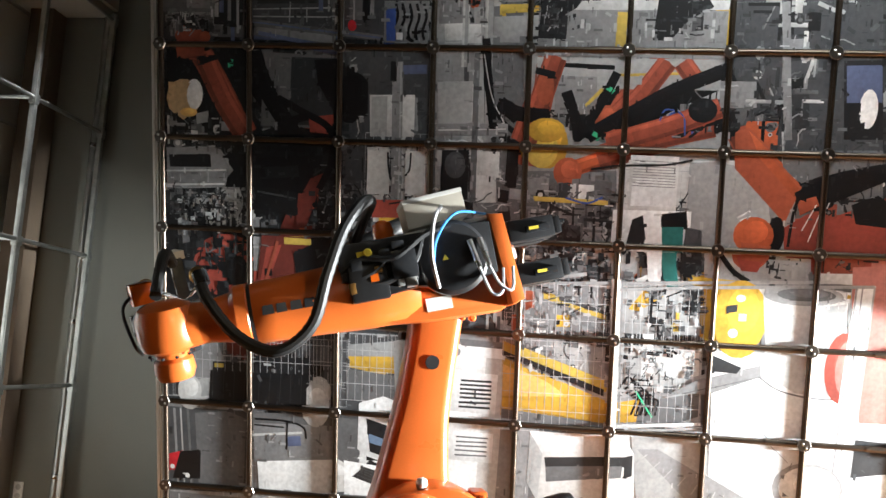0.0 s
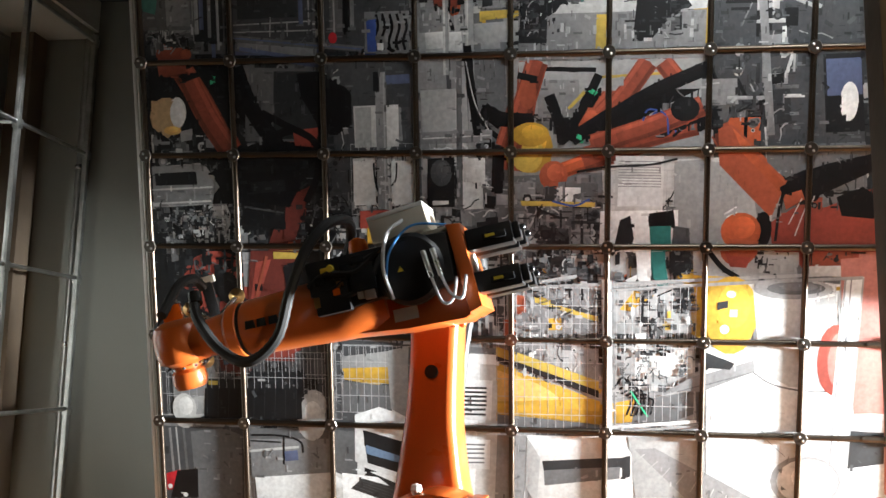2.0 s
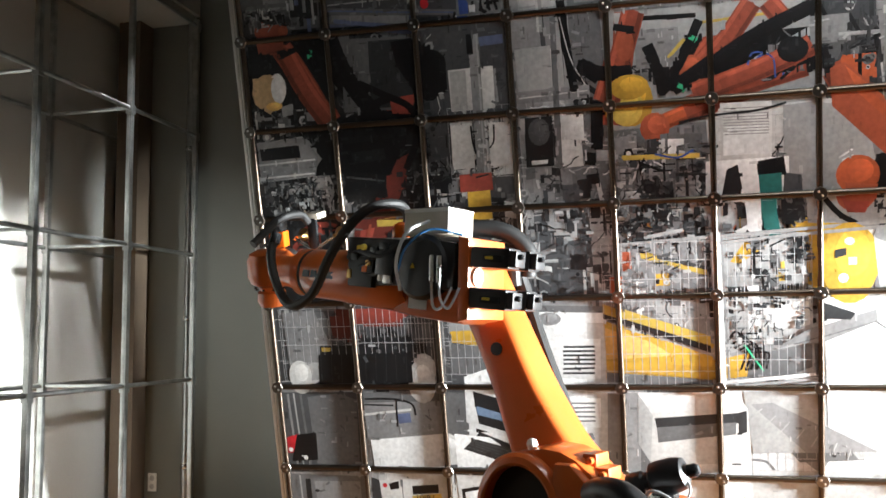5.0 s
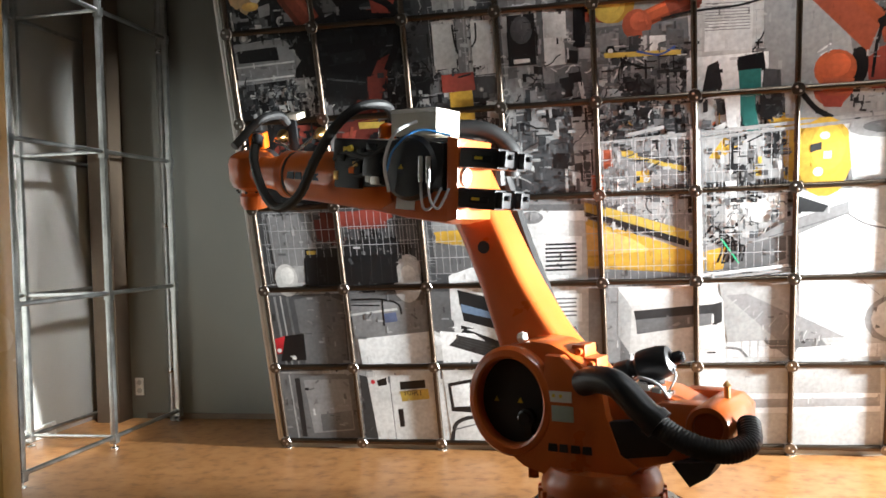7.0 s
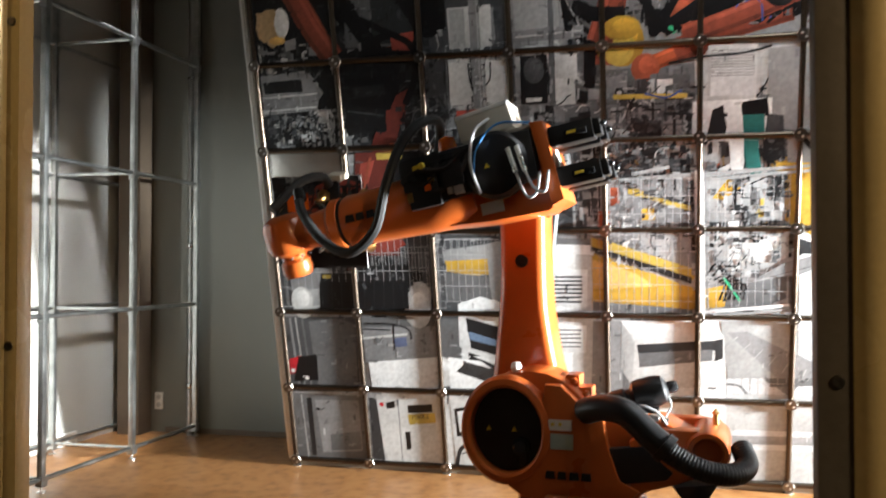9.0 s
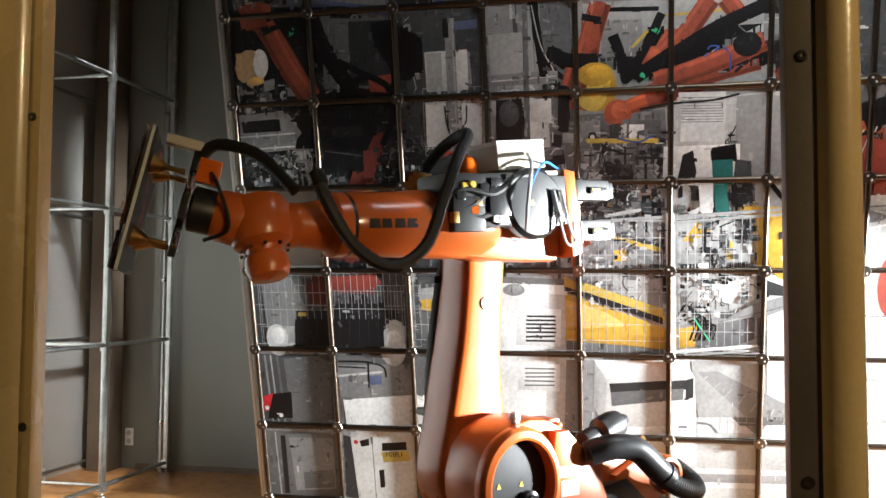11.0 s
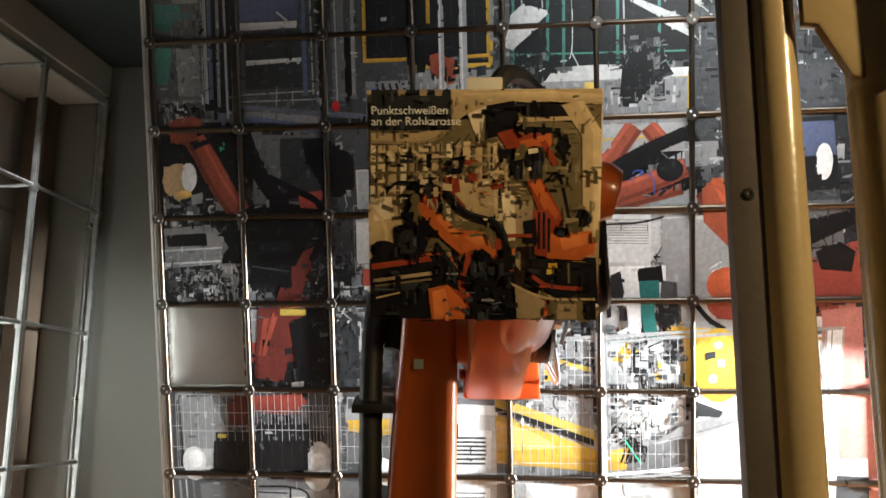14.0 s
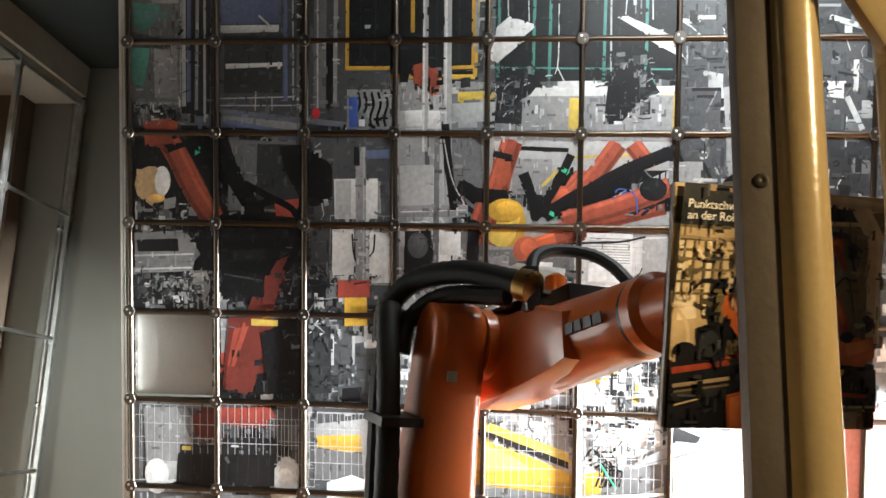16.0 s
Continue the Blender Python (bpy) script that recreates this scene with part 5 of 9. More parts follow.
bar("grey5", 0.009, (5.09, 4.73), (5.54, 4.72))
bar("grey5", 0.009, (5.09, 4.70), (5.54, 4.69))
bar("grey5", 0.009, (5.09, 4.67), (5.54, 4.66))
bar("grey5", 0.009, (5.09, 4.64), (5.54, 4.63))
poly("grey6", (5.68, 4.90), (5.98, 4.92), (6.30, 4.70), (6.42, 4.16), (6.04, 4.10), (5.68, 4.29))
poly("white2", (6.07, 4.59), (6.42, 4.34), (6.42, 4.16), (6.07, 4.13))
poly("white3", (5.29, 4.36), (6.01, 4.32), (6.01, 4.04), (5.29, 4.05))
bar("lampwhite", 0.023, (6.29, 4.37), (6.43, 4.44))
bar("lampwhite", 0.024, (6.30, 4.32), (6.45, 4.39))
bar("dark", 0.024, (4.69, 4.80), (5.00, 4.85), (5.42, 4.87), (5.71, 4.93))
disc("orange4", 6.28, 4.11, 0.129, 0.122)
poly("dark", (5.13, 4.31), (5.26, 4.31), (5.26, 4.24), (5.12, 4.24))
poly("dark", (5.16, 4.24), (5.22, 4.24), (5.22, 4.05), (5.16, 4.05))
poly("dark", (5.41, 4.34), (5.65, 4.34), (5.65, 4.19), (5.41, 4.20))
poly("tealgun", (5.47, 3.99), (5.60, 3.98), (5.60, 3.68), (5.47, 3.68))
poly("grey5", (3.36, 7.46), (3.92, 7.46), (3.92, 6.88), (3.36, 6.87))
bar("white3", 0.044, (3.36, 7.51), (3.92, 7.51))
bar("white3", 0.043, (3.93, 7.51), (5.97, 7.48))
bar("white2", 0.056, (3.34, 7.46), (3.34, 6.47))
bar("white2", 0.056, (3.56, 7.45), (3.56, 6.46))
poly("grey4", (3.99, 7.43), (4.96, 7.38), (4.94, 6.53), (3.97, 6.57))
bar("teal", 0.025, (4.08, 7.79), (4.07, 6.53))
bar("grey6", 0.010, (4.12, 7.61), (4.10, 7.12))
bar("teal", 0.024, (4.20, 7.78), (4.20, 6.53))
bar("grey6", 0.010, (4.25, 7.60), (4.23, 7.11))
bar("teal", 0.024, (4.36, 7.78), (4.35, 6.52))
bar("grey6", 0.010, (4.40, 7.59), (4.38, 7.10))
bar("teal", 0.024, (4.55, 7.77), (4.54, 6.52))
bar("grey6", 0.010, (4.60, 7.58), (4.57, 7.10))
bar("teal", 0.024, (4.81, 7.75), (4.81, 6.51))
bar("grey6", 0.010, (4.86, 7.57), (4.84, 7.08))
bar("teal", 0.024, (5.08, 7.74), (5.08, 6.50))
bar("grey6", 0.010, (5.13, 7.55), (5.11, 7.07))
bar("teal", 0.024, (5.29, 7.73), (5.29, 6.49))
bar("grey6", 0.010, (5.34, 7.54), (5.32, 7.06))
bar("teal", 0.024, (5.56, 7.71), (5.56, 6.48))
bar("grey6", 0.009, (5.61, 7.53), (5.58, 7.05))
bar("teal", 0.024, (5.77, 7.70), (5.76, 6.47))
bar("grey6", 0.009, (5.81, 7.52), (5.79, 7.04))
bar("teal2", 0.018, (3.96, 7.67), (5.97, 7.61))
bar("teal2", 0.018, (3.95, 7.34), (5.97, 7.29))
bar("teal2", 0.019, (3.94, 7.01), (5.96, 6.96))
poly("white3", (4.13, 7.21), (4.45, 7.14), (4.40, 7.07), (4.03, 6.78), (3.98, 6.83))
poly("white2", (4.13, 7.21), (4.45, 7.14), (4.34, 7.12))
poly("white3", (5.31, 7.23), (5.43, 7.23), (5.73, 7.10), (5.96, 7.06), (5.95, 7.02), (5.43, 7.12))
poly("white2", (5.70, 6.99), (5.96, 6.94), (6.05, 6.79), (5.90, 6.83))
bar("white3", 0.015, (4.71, 7.09), (4.71, 6.75), (4.61, 6.64), (4.82, 6.54))
poly("white2", (4.76, 6.57), (5.27, 6.55), (5.27, 6.41), (4.76, 6.43))
poly("dark", (4.40, 6.83), (4.55, 6.85), (4.55, 6.55), (4.42, 6.46))
poly("dark2", (5.27, 6.58), (5.55, 6.87), (5.75, 6.80), (5.66, 6.50), (5.30, 6.41))
poly("orange3", (5.46, 6.87), (5.55, 6.88), (5.55, 6.72), (5.47, 6.72))
bar("black", 0.037, (4.24, 6.47), (4.30, 6.59), (4.51, 6.55), (4.60, 6.45))
poly("orange3", (3.16, 6.75), (3.41, 6.81), (3.47, 6.65), (3.28, 6.50))
clutter("dark", 25, 3.12, 6.49, 3.54, 6.89, 0.02, 0.07)
clutter("metal", 35, 3.90, 6.46, 5.96, 6.79, 0.02, 0.06)
clutter("light", 20, 2.31, 6.07, 3.02, 6.54, 0.02, 0.06)
bar("grey2", 0.025, (2.59, 6.46), (2.54, 6.34), (2.60, 6.15))
bar("grey2", 0.025, (2.65, 6.46), (2.60, 6.34), (2.66, 6.15))
bar("grey2", 0.025, (2.71, 6.46), (2.66, 6.34), (2.72, 6.15))
bar("grey2", 0.025, (2.76, 6.46), (2.72, 6.34), (2.77, 6.15))
bar("grey2", 0.025, (2.82, 6.46), (2.77, 6.33), (2.83, 6.14))
bar("grey2", 0.025, (2.88, 6.45), (2.83, 6.33), (2.89, 6.14))
bar("grey2", 0.025, (2.93, 6.45), (2.89, 6.33), (2.94, 6.14))
bar("grey2", 0.025, (2.99, 6.45), (2.94, 6.33), (3.00, 6.14))
bar("grey6", 0.013, (1.12, 7.57), (2.00, 7.54))
bar("grey6", 0.013, (1.12, 7.41), (1.99, 7.39))
bar("grey6", 0.013, (1.11, 7.26), (1.99, 7.24))
bar("grey6", 0.013, (1.11, 7.12), (1.99, 7.10))
bar("grey6", 0.013, (1.09, 6.65), (1.97, 6.63))
bar("grey6", 0.013, (1.09, 6.51), (1.97, 6.50))
bar("grey6", 0.013, (1.08, 6.39), (1.97, 6.38))
bar("grey6", 0.013, (1.08, 6.28), (1.96, 6.27))
bar("grey6", 0.026, (2.04, 7.83), (2.02, 6.08))
bar("grey6", 0.026, (2.14, 7.83), (2.11, 6.07))
bar("grey6", 0.026, (2.25, 7.82), (2.22, 6.07))
bar("grey6", 0.026, (2.37, 7.82), (2.35, 6.06))
bar("grey5", 0.027, (0.63, 7.59), (0.61, 6.18))
bar("grey5", 0.026, (0.73, 7.58), (0.71, 6.18))
bar("grey5", 0.026, (0.85, 7.58), (0.83, 6.18))
bar("grey5", 0.026, (0.91, 7.58), (0.90, 6.18))
bar("white3", 0.020, (1.44, 7.23), (1.82, 7.06))
bar("blue2", 0.046, (1.08, 6.11), (1.99, 5.95))
clutter("metal", 40, 1.08, 6.11, 2.00, 7.52, 0.02, 0.05)
clutter("dark", 30, 0.01, 6.14, 0.97, 6.87, 0.02, 0.06)
poly("teal", (0.09, 7.42), (0.15, 7.42), (0.14, 7.04), (0.07, 7.04))
poly("teal", (0.10, 6.78), (0.17, 6.78), (0.15, 6.33), (0.08, 6.33))
poly("dark2", (0.77, 6.95), (0.87, 6.94), (0.87, 6.18), (0.76, 6.18))
bar("blue", 0.057, (2.51, 6.31), (2.51, 6.00))
poly("grey6", (2.99, 6.26), (3.33, 6.25), (3.33, 6.03), (2.98, 6.04))
poly("grey5", (6.50, 3.60), (6.59, 3.64), (6.61, 2.68), (6.51, 2.71))
poly("grey6", (6.59, 3.64), (6.68, 3.67), (6.71, 2.64), (6.61, 2.68))
poly("white3", (6.81, 3.40), (7.15, 3.38), (7.14, 2.59), (6.85, 2.62))
bar("grey4", 0.014, (6.00, 2.73), (6.46, 2.63), (6.86, 2.52), (7.25, 2.44))
bar("grey5", 0.011, (6.18, 2.49), (6.90, 1.67))
bar("grey5", 0.023, (6.00, 2.04), (7.26, 2.20))
bar("grey5", 0.012, (6.00, 2.09), (7.26, 2.24))
poly("grey6", (5.97, 2.79), (6.28, 2.89), (6.34, 2.80), (6.01, 2.55))
poly("grey6", (6.00, 1.87), (6.32, 1.91), (6.80, 1.36), (6.35, 1.21), (6.01, 1.62))
bar("mesh", 0.007, (6.03, 2.03), (6.06, 1.25))
bar("mesh", 0.007, (6.08, 2.03), (6.11, 1.26))
bar("mesh", 0.007, (6.13, 2.03), (6.16, 1.26))
bar("mesh", 0.007, (6.18, 2.03), (6.21, 1.26))
bar("mesh", 0.007, (6.23, 2.04), (6.27, 1.26))
bar("mesh", 0.007, (6.29, 2.04), (6.32, 1.27))
bar("mesh", 0.007, (6.34, 2.04), (6.37, 1.27))
bar("mesh", 0.007, (6.39, 2.04), (6.42, 1.27))
bar("mesh", 0.007, (6.44, 2.05), (6.47, 1.28))
bar("mesh", 0.007, (6.49, 2.05), (6.53, 1.28))
bar("mesh", 0.007, (6.54, 2.05), (6.58, 1.28))
bar("grey5", 0.007, (6.00, 2.94), (6.03, 2.15))
bar("grey5", 0.007, (6.08, 2.94), (6.11, 2.15))
bar("grey5", 0.007, (6.16, 2.94), (6.19, 2.16))
bar("grey5", 0.007, (6.24, 2.94), (6.27, 2.16))
bar("grey5", 0.007, (6.32, 2.95), (6.35, 2.16))
bar("grey5", 0.007, (6.40, 2.95), (6.43, 2.17))
bar("grey5", 0.007, (6.48, 2.95), (6.51, 2.17))
bar("grey5", 0.007, (6.56, 2.95), (6.59, 2.17))
bar("grey5", 0.007, (6.63, 2.96), (6.67, 2.18))
bar("grey5", 0.007, (6.71, 2.96), (6.75, 2.18))
bar("grey5", 0.007, (6.79, 2.96), (6.83, 2.18))
bar("grey5", 0.007, (6.87, 2.96), (6.91, 2.19))
bar("grey5", 0.007, (6.93, 3.52), (6.98, 2.10))
bar("grey5", 0.007, (6.98, 3.52), (7.03, 2.10))
bar("grey5", 0.007, (7.03, 3.53), (7.08, 2.10))
bar("grey5", 0.007, (7.08, 3.53), (7.13, 2.11))
bar("grey5", 0.007, (7.13, 3.53), (7.18, 2.11))
bar("grey5", 0.007, (7.18, 3.53), (7.23, 2.11))
bar("grey5", 0.007, (7.22, 3.53), (7.28, 2.11))
bar("grey5", 0.007, (7.27, 3.53), (7.33, 2.11))
bar("grey5", 0.007, (7.32, 3.53), (7.38, 2.12))
bar("grey6", 0.008, (7.49, 3.54), (7.55, 2.12))
bar("grey6", 0.008, (7.53, 3.54), (7.58, 2.13))
bar("grey6", 0.008, (7.57, 3.54), (7.62, 2.13))
bar("grey6", 0.008, (7.60, 3.54), (7.66, 2.13))
bar("grey6", 0.008, (7.64, 3.54), (7.70, 2.13))
bar("grey6", 0.008, (7.68, 3.54), (7.74, 2.13))
bar("grey6", 0.008, (7.72, 3.54), (7.78, 2.13))
poly("grey5", (7.37, 3.70), (7.43, 3.69), (7.33, 1.26), (7.26, 1.26))
bar("grey3", 0.014, (7.44, 3.69), (7.36, 1.26))
bar("grey4", 0.011, (7.56, 3.68), (7.53, 1.27))
disc("grey5", 7.01, 1.55, 0.309, 0.306)
disc("white3", 7.04, 1.54, 0.280, 0.281)
bar("grey3", 0.023, (6.81, 1.80), (6.70, 1.61), (6.72, 1.32))
disc("dark", 6.80, 1.73, 0.023, 0.024)
disc("dark", 6.76, 1.59, 0.023, 0.025)
disc("dark", 6.81, 1.44, 0.023, 0.025)
clutter("dark", 26, 6.96, 3.81, 7.52, 4.35, 0.02, 0.08)
poly("black", (6.52, 4.24), (6.66, 4.33), (6.93, 4.30), (6.94, 4.22), (6.66, 4.20))
bar("black", 0.049, (6.93, 4.30), (7.20, 4.38), (7.52, 4.40))
poly("white2", (7.01, 3.82), (7.34, 3.83), (7.34, 3.71), (7.02, 3.72))
poly("grey4", (6.91, 4.22), (6.99, 4.22), (7.00, 4.05), (6.92, 4.04))
poly("red3", (1.18, 3.84), (1.36, 3.87), (1.19, 3.39), (1.10, 3.39))
clutter("dark", 20, 1.01, 3.06, 1.71, 3.90, 0.02, 0.07)
poly("black", (1.50, 3.78), (1.74, 3.90), (1.88, 3.38), (1.60, 3.06))
bar("orange3", 0.033, (1.31, 3.91), (1.12, 3.26))
poly("red2", (1.09, 3.39), (1.49, 3.39), (1.41, 3.09), (1.08, 3.12))
poly("black", (1.06, 4.81), (1.68, 4.85), (1.74, 4.67), (1.60, 4.42), (1.14, 4.49))
poly("dark2", (1.15, 4.71), (1.55, 4.74), (1.57, 4.61), (1.18, 4.58))
bar("grey3", 0.020, (1.07, 4.43), (1.53, 4.36))
bar("black", 0.078, (1.19, 5.51), (1.57, 5.31), (1.92, 5.11), (1.94, 4.79), (1.80, 4.48))

# the upper storeys of the photograph: racks, frames, strip lamps
poly("grey4", (-0.09, 7.96), (0.61, 7.94), (0.59, 6.33), (-0.12, 6.34))
poly("grey6", (0.22, 7.59), (0.58, 7.6), (0.58, 7.42), (0.26, 7.42))
poly("teal", (0.03, 7.43), (0.35, 7.4), (0.33, 7.25), (0.17, 7.08), (0.03, 7.17))
poly("teal", (-0.01, 7.02), (0.23, 6.99), (0.22, 6.84), (0.16, 6.51), (-0.01, 6.56))
poly("teal2", (0.17, 7.34), (0.49, 7.31), (0.48, 7.23), (0.18, 7.25))
poly("grey5", (0.28, 6.99), (0.57, 6.98), (0.57, 6.37), (0.29, 6.38))
poly("grey3", (-0.11, 7.13), (0.48, 6.99), (0.48, 6.94), (-0.11, 6.97))
poly("dark2", (0.61, 7.94), (0.97, 7.93), (0.95, 6.19), (0.61, 6.2))
bar("grey6", 0.05, (0.64, 7.94), (0.64, 6.28))
bar("blue2", 0.05, (0.71, 7.94), (0.7, 6.33))
bar("grey5", 0.04, (0.81, 7.94), (0.79, 6.24))
bar("grey6", 0.03, (0.89, 7.93), (0.89, 6.1))
poly("grey3", (1.01, 7.93), (1.93, 7.91), (1.93, 6.09), (0.99, 6.23))
poly("grey5", (1.03, 7.67), (1.84, 7.67), (1.83, 7.54), (1.03, 7.54))
poly("blue2", (1.03, 7.5), (1.75, 7.5), (1.74, 7.18), (1.03, 7.17))
poly("white2", (1.03, 7.16), (1.72, 7.16), (1.72, 7.08), (1.03, 7.07))
bar("white2", 0.02, (1.48, 7.27), (1.63, 7.14))
poly("grey2", (1.08, 7.04), (1.76, 7.05), (1.76, 6.44), (1.07, 6.43))
poly("white2", (1.09, 6.77), (1.76, 6.78), (1.76, 6.74), (1.09, 6.71))
bar("grey6", 0.015, (1.02, 6.37), (1.91, 6.39))
bar("grey6", 0.015, (1.02, 6.29), (1.91, 6.29))
bar("grey6", 0.012, (1.45, 6.45), (1.44, 6.23))
bar("grey6", 0.012, (1.64, 6.44), (1.64, 6.23))
bar("blue2", 0.05, (1.79, 7.91), (1.8, 6.36))
bar("grey6", 0.02, (1.88, 7.91), (1.89, 6.35))
poly("grey3", (2.01, 7.9), (2.97, 7.88), (2.96, 6.04), (2.02, 6.05))
poly("grey4", (2.08, 7.9), (2.23, 7.9), (2.22, 6.26), (2.08, 6.27))
bar("grey6", 0.02, (2.12, 7.9), (2.13, 6.26))
bar("grey5", 0.05, (2.34, 7.89), (2.33, 6.31))
poly("dark", (2.23, 7.0), (2.31, 6.99), (2.31, 6.26), (2.23, 6.26))
disc("red", 2.11, 6.2, 0.05, 0.06, 18)
poly("grey4", (1.02, 6.26), (2.46, 6.1), (2.48, 6.04), (1.04, 6.18))
bar("blue2", 0.02, (1.02, 6.23), (2.44, 6.07))
poly("dark2", (2.49, 7.89), (2.97, 7.88), (2.97, 6.73), (2.49, 6.71))
poly("dark2", (3.02, 7.88), (3.85, 7.85), (3.85, 6.73), (3.03, 6.7))
bar("grey2", 0.012, (2.63, 7.89), (2.62, 6.8))
bar("grey2", 0.012, (2.8, 7.88), (2.79, 6.79))
bar("grey2", 0.012, (3.28, 7.87), (3.27, 6.78))
bar("grey2", 0.012, (3.45, 7.86), (3.44, 6.78))
bar("grey2", 0.012, (3.7, 7.86), (3.7, 6.78))
bar("grey4", 0.015, (2.49, 7.44), (2.97, 7.44))
bar("teal2", 0.015, (3.19, 7.45), (3.83, 7.45))
poly("white2", (2.63, 7.64), (2.7, 7.64), (2.7, 7.59), (2.63, 7.59))
poly("white2", (2.67, 7.15), (2.74, 7.15), (2.73, 7.11), (2.67, 7.11))
bar("yellow3", 0.04, (2.47, 7.89), (2.47, 6.71))
bar("yellow3", 0.045, (3.17, 7.87), (3.17, 7.06))
bar("yellow3", 0.04, (3.86, 7.85), (3.86, 6.71))
bar("yellow3", 0.045, (2.45, 6.71), (2.97, 6.71))
bar("yellow3", 0.04, (3.57, 6.71), (3.87, 6.72))
poly("grey5", (2.47, 6.67), (2.97, 6.67), (2.96, 6.02), (2.47, 6.02))
poly("grey3", (2.47, 6.67), (2.97, 6.67), (2.97, 6.47), (2.46, 6.47))
bar("black", 0.03, (2.6, 6.44), (2.62, 6.3), (2.57, 6.15), (2.61, 6.05))
bar("black", 0.03, (2.67, 6.44), (2.7, 6.3), (2.65, 6.15), (2.68, 6.05))
bar("black", 0.03, (2.75, 6.44), (2.78, 6.3), (2.74, 6.15), (2.76, 6.05))
bar("black", 0.03, (2.83, 6.44), (2.86, 6.3), (2.82, 6.15), (2.84, 6.05))
bar("black", 0.03, (2.91, 6.44), (2.94, 6.3), (2.9, 6.15), (2.92, 6.05))
poly("blue", (2.49, 6.38), (2.6, 6.39), (2.6, 6.04), (2.5, 6.04))
poly("white3", (2.61, 6.13), (2.68, 6.13), (2.68, 6.05), (2.61, 6.05))
poly("orange3", (3.18, 6.74), (3.31, 6.78), (3.46, 6.63), (3.44, 6.48), (3.27, 6.55), (3.2, 6.51))
poly("dark", (3.03, 6.9), (3.44, 6.93), (3.44, 6.78), (3.16, 6.76), (3.12, 6.55), (3.03, 6.55))
poly("grey5", (3.03, 6.47), (3.29, 6.47), (3.29, 6.23), (3.03, 6.23))
poly("white2", (3.09, 6.23), (3.3, 6.24), (3.3, 6.06), (3.1, 6.05))
poly("yellow2", (3.69, 6.44), (4.06, 6.45), (4.06, 6.41), (3.74, 6.38), (3.73, 6.33), (3.69, 6.33))
poly("grey6", (3.63, 6.31), (4.06, 6.33), (4.06, 6.11), (3.63, 6.1))
bar("grey6", 0.06, (3.32, 7.49), (3.32, 5.82))
bar("white2", 0.025, (3.3, 7.49), (3.3, 5.82))
bar("grey6", 0.09, (3.57, 7.52), (3.57, 6.08))
bar("white2", 0.03, (3.55, 7.52), (3.55, 6.08))
bar("white2", 0.12, (3.34, 7.54), (3.94, 7.54))
poly("grey3", (2.31, 6.0), (2.96, 6.0), (2.96, 5.48), (2.3, 5.48))
poly("blue2", (2.68, 5.83), (2.96, 5.84), (2.96, 5.74), (2.68, 5.73))
poly("white2", (2.32, 5.5), (2.83, 5.51), (2.83, 5.05), (2.33, 5.04))
poly("grey6", (2.34, 5.48), (2.52, 5.49), (2.52, 5.05), (2.34, 5.05))
poly("white2", (2.31, 4.94), (2.56, 4.94), (2.56, 4.45), (2.3, 4.44))
poly("white2", (2.74, 4.94), (2.96, 4.94), (2.95, 4.46), (2.74, 4.45))
poly("grey5", (2.57, 5.86), (2.69, 5.87), (2.7, 4.4), (2.58, 4.4))
bar("grey6", 0.02, (2.67, 5.86), (2.67, 4.4))
bar("black", 0.02, (2.54, 4.92), (2.55, 4.74), (2.58, 4.61))
bar("black", 0.02, (2.8, 4.92), (2.79, 4.74), (2.74, 4.66))
poly("dark", (2.55, 5.87), (2.62, 5.87), (2.62, 5.65), (2.55, 5.66))
poly("grey6", (3.03, 5.66), (3.42, 5.67), (3.42, 5.18), (3.05, 5.18))
poly("grey5", (3.02, 5.2), (3.82, 5.22), (3.82, 5.08), (3.02, 5.07))
bar("white2", 0.015, (3.05, 5.13), (3.8, 5.16))
poly("grey4", (3.43, 5.97), (3.49, 5.97), (3.49, 4.4), (3.42, 4.4))
poly("dark", (3.1, 4.96), (3.4, 4.97), (3.4, 4.42), (3.09, 4.42))
disc("grey3", 3.25, 4.8, 0.12, 0.15, 18)
poly("white2", (3.15, 4.49), (3.33, 4.49), (3.33, 4.45), (3.15, 4.44))
bar("black", 0.09, (3.55, 6.08), (3.58, 5.78), (3.64, 5.3), (3.66, 5.18))
bar("white2", 0.012, (3.53, 5.99), (3.63, 5.52), (3.78, 5.22))
bar("black", 0.03, (3.71, 5.48), (3.87, 5.43), (3.89, 5.26))
bar("dark", 0.02, (3.5, 4.87), (3.59, 4.72), (3.69, 4.75))
poly("white2", (3.49, 4.96), (3.74, 4.96), (3.74, 4.68), (3.5, 4.7))
poly("dark", (4.05, 8.1), (6.02, 8.01), (5.99, 6.58), (4.06, 6.54))
bar("teal", 0.035, (4.11, 8.1), (4.09, 6.6))
bar("teal", 0.035, (4.5, 8.08), (4.48, 6.59))
bar("teal", 0.035, (4.68, 8.07), (4.66, 6.58))
bar("teal", 0.035, (5.23, 8.05), (5.21, 6.56))
bar("teal", 0.035, (5.68, 8.03), (5.67, 6.55))
bar("teal", 0.02, (4.07, 7.64), (5.98, 7.59))
bar("teal", 0.02, (4.05, 6.71), (5.96, 6.68))
bar("teal", 0.02, (4.08, 8.01), (5.98, 7.96))
bar("grey5", 0.015, (5.53, 7.91), (5.55, 7.24))
bar("grey5", 0.015, (5.6, 7.91), (5.61, 7.24))
bar("grey6", 0.02, (5.28, 7.68), (5.29, 6.63))
bar("white2", 0.07, (3.34, 7.54), (4.08, 7.54), (6.01, 7.54))
bar("grey5", 0.015, (3.36, 7.51), (6.01, 7.51))
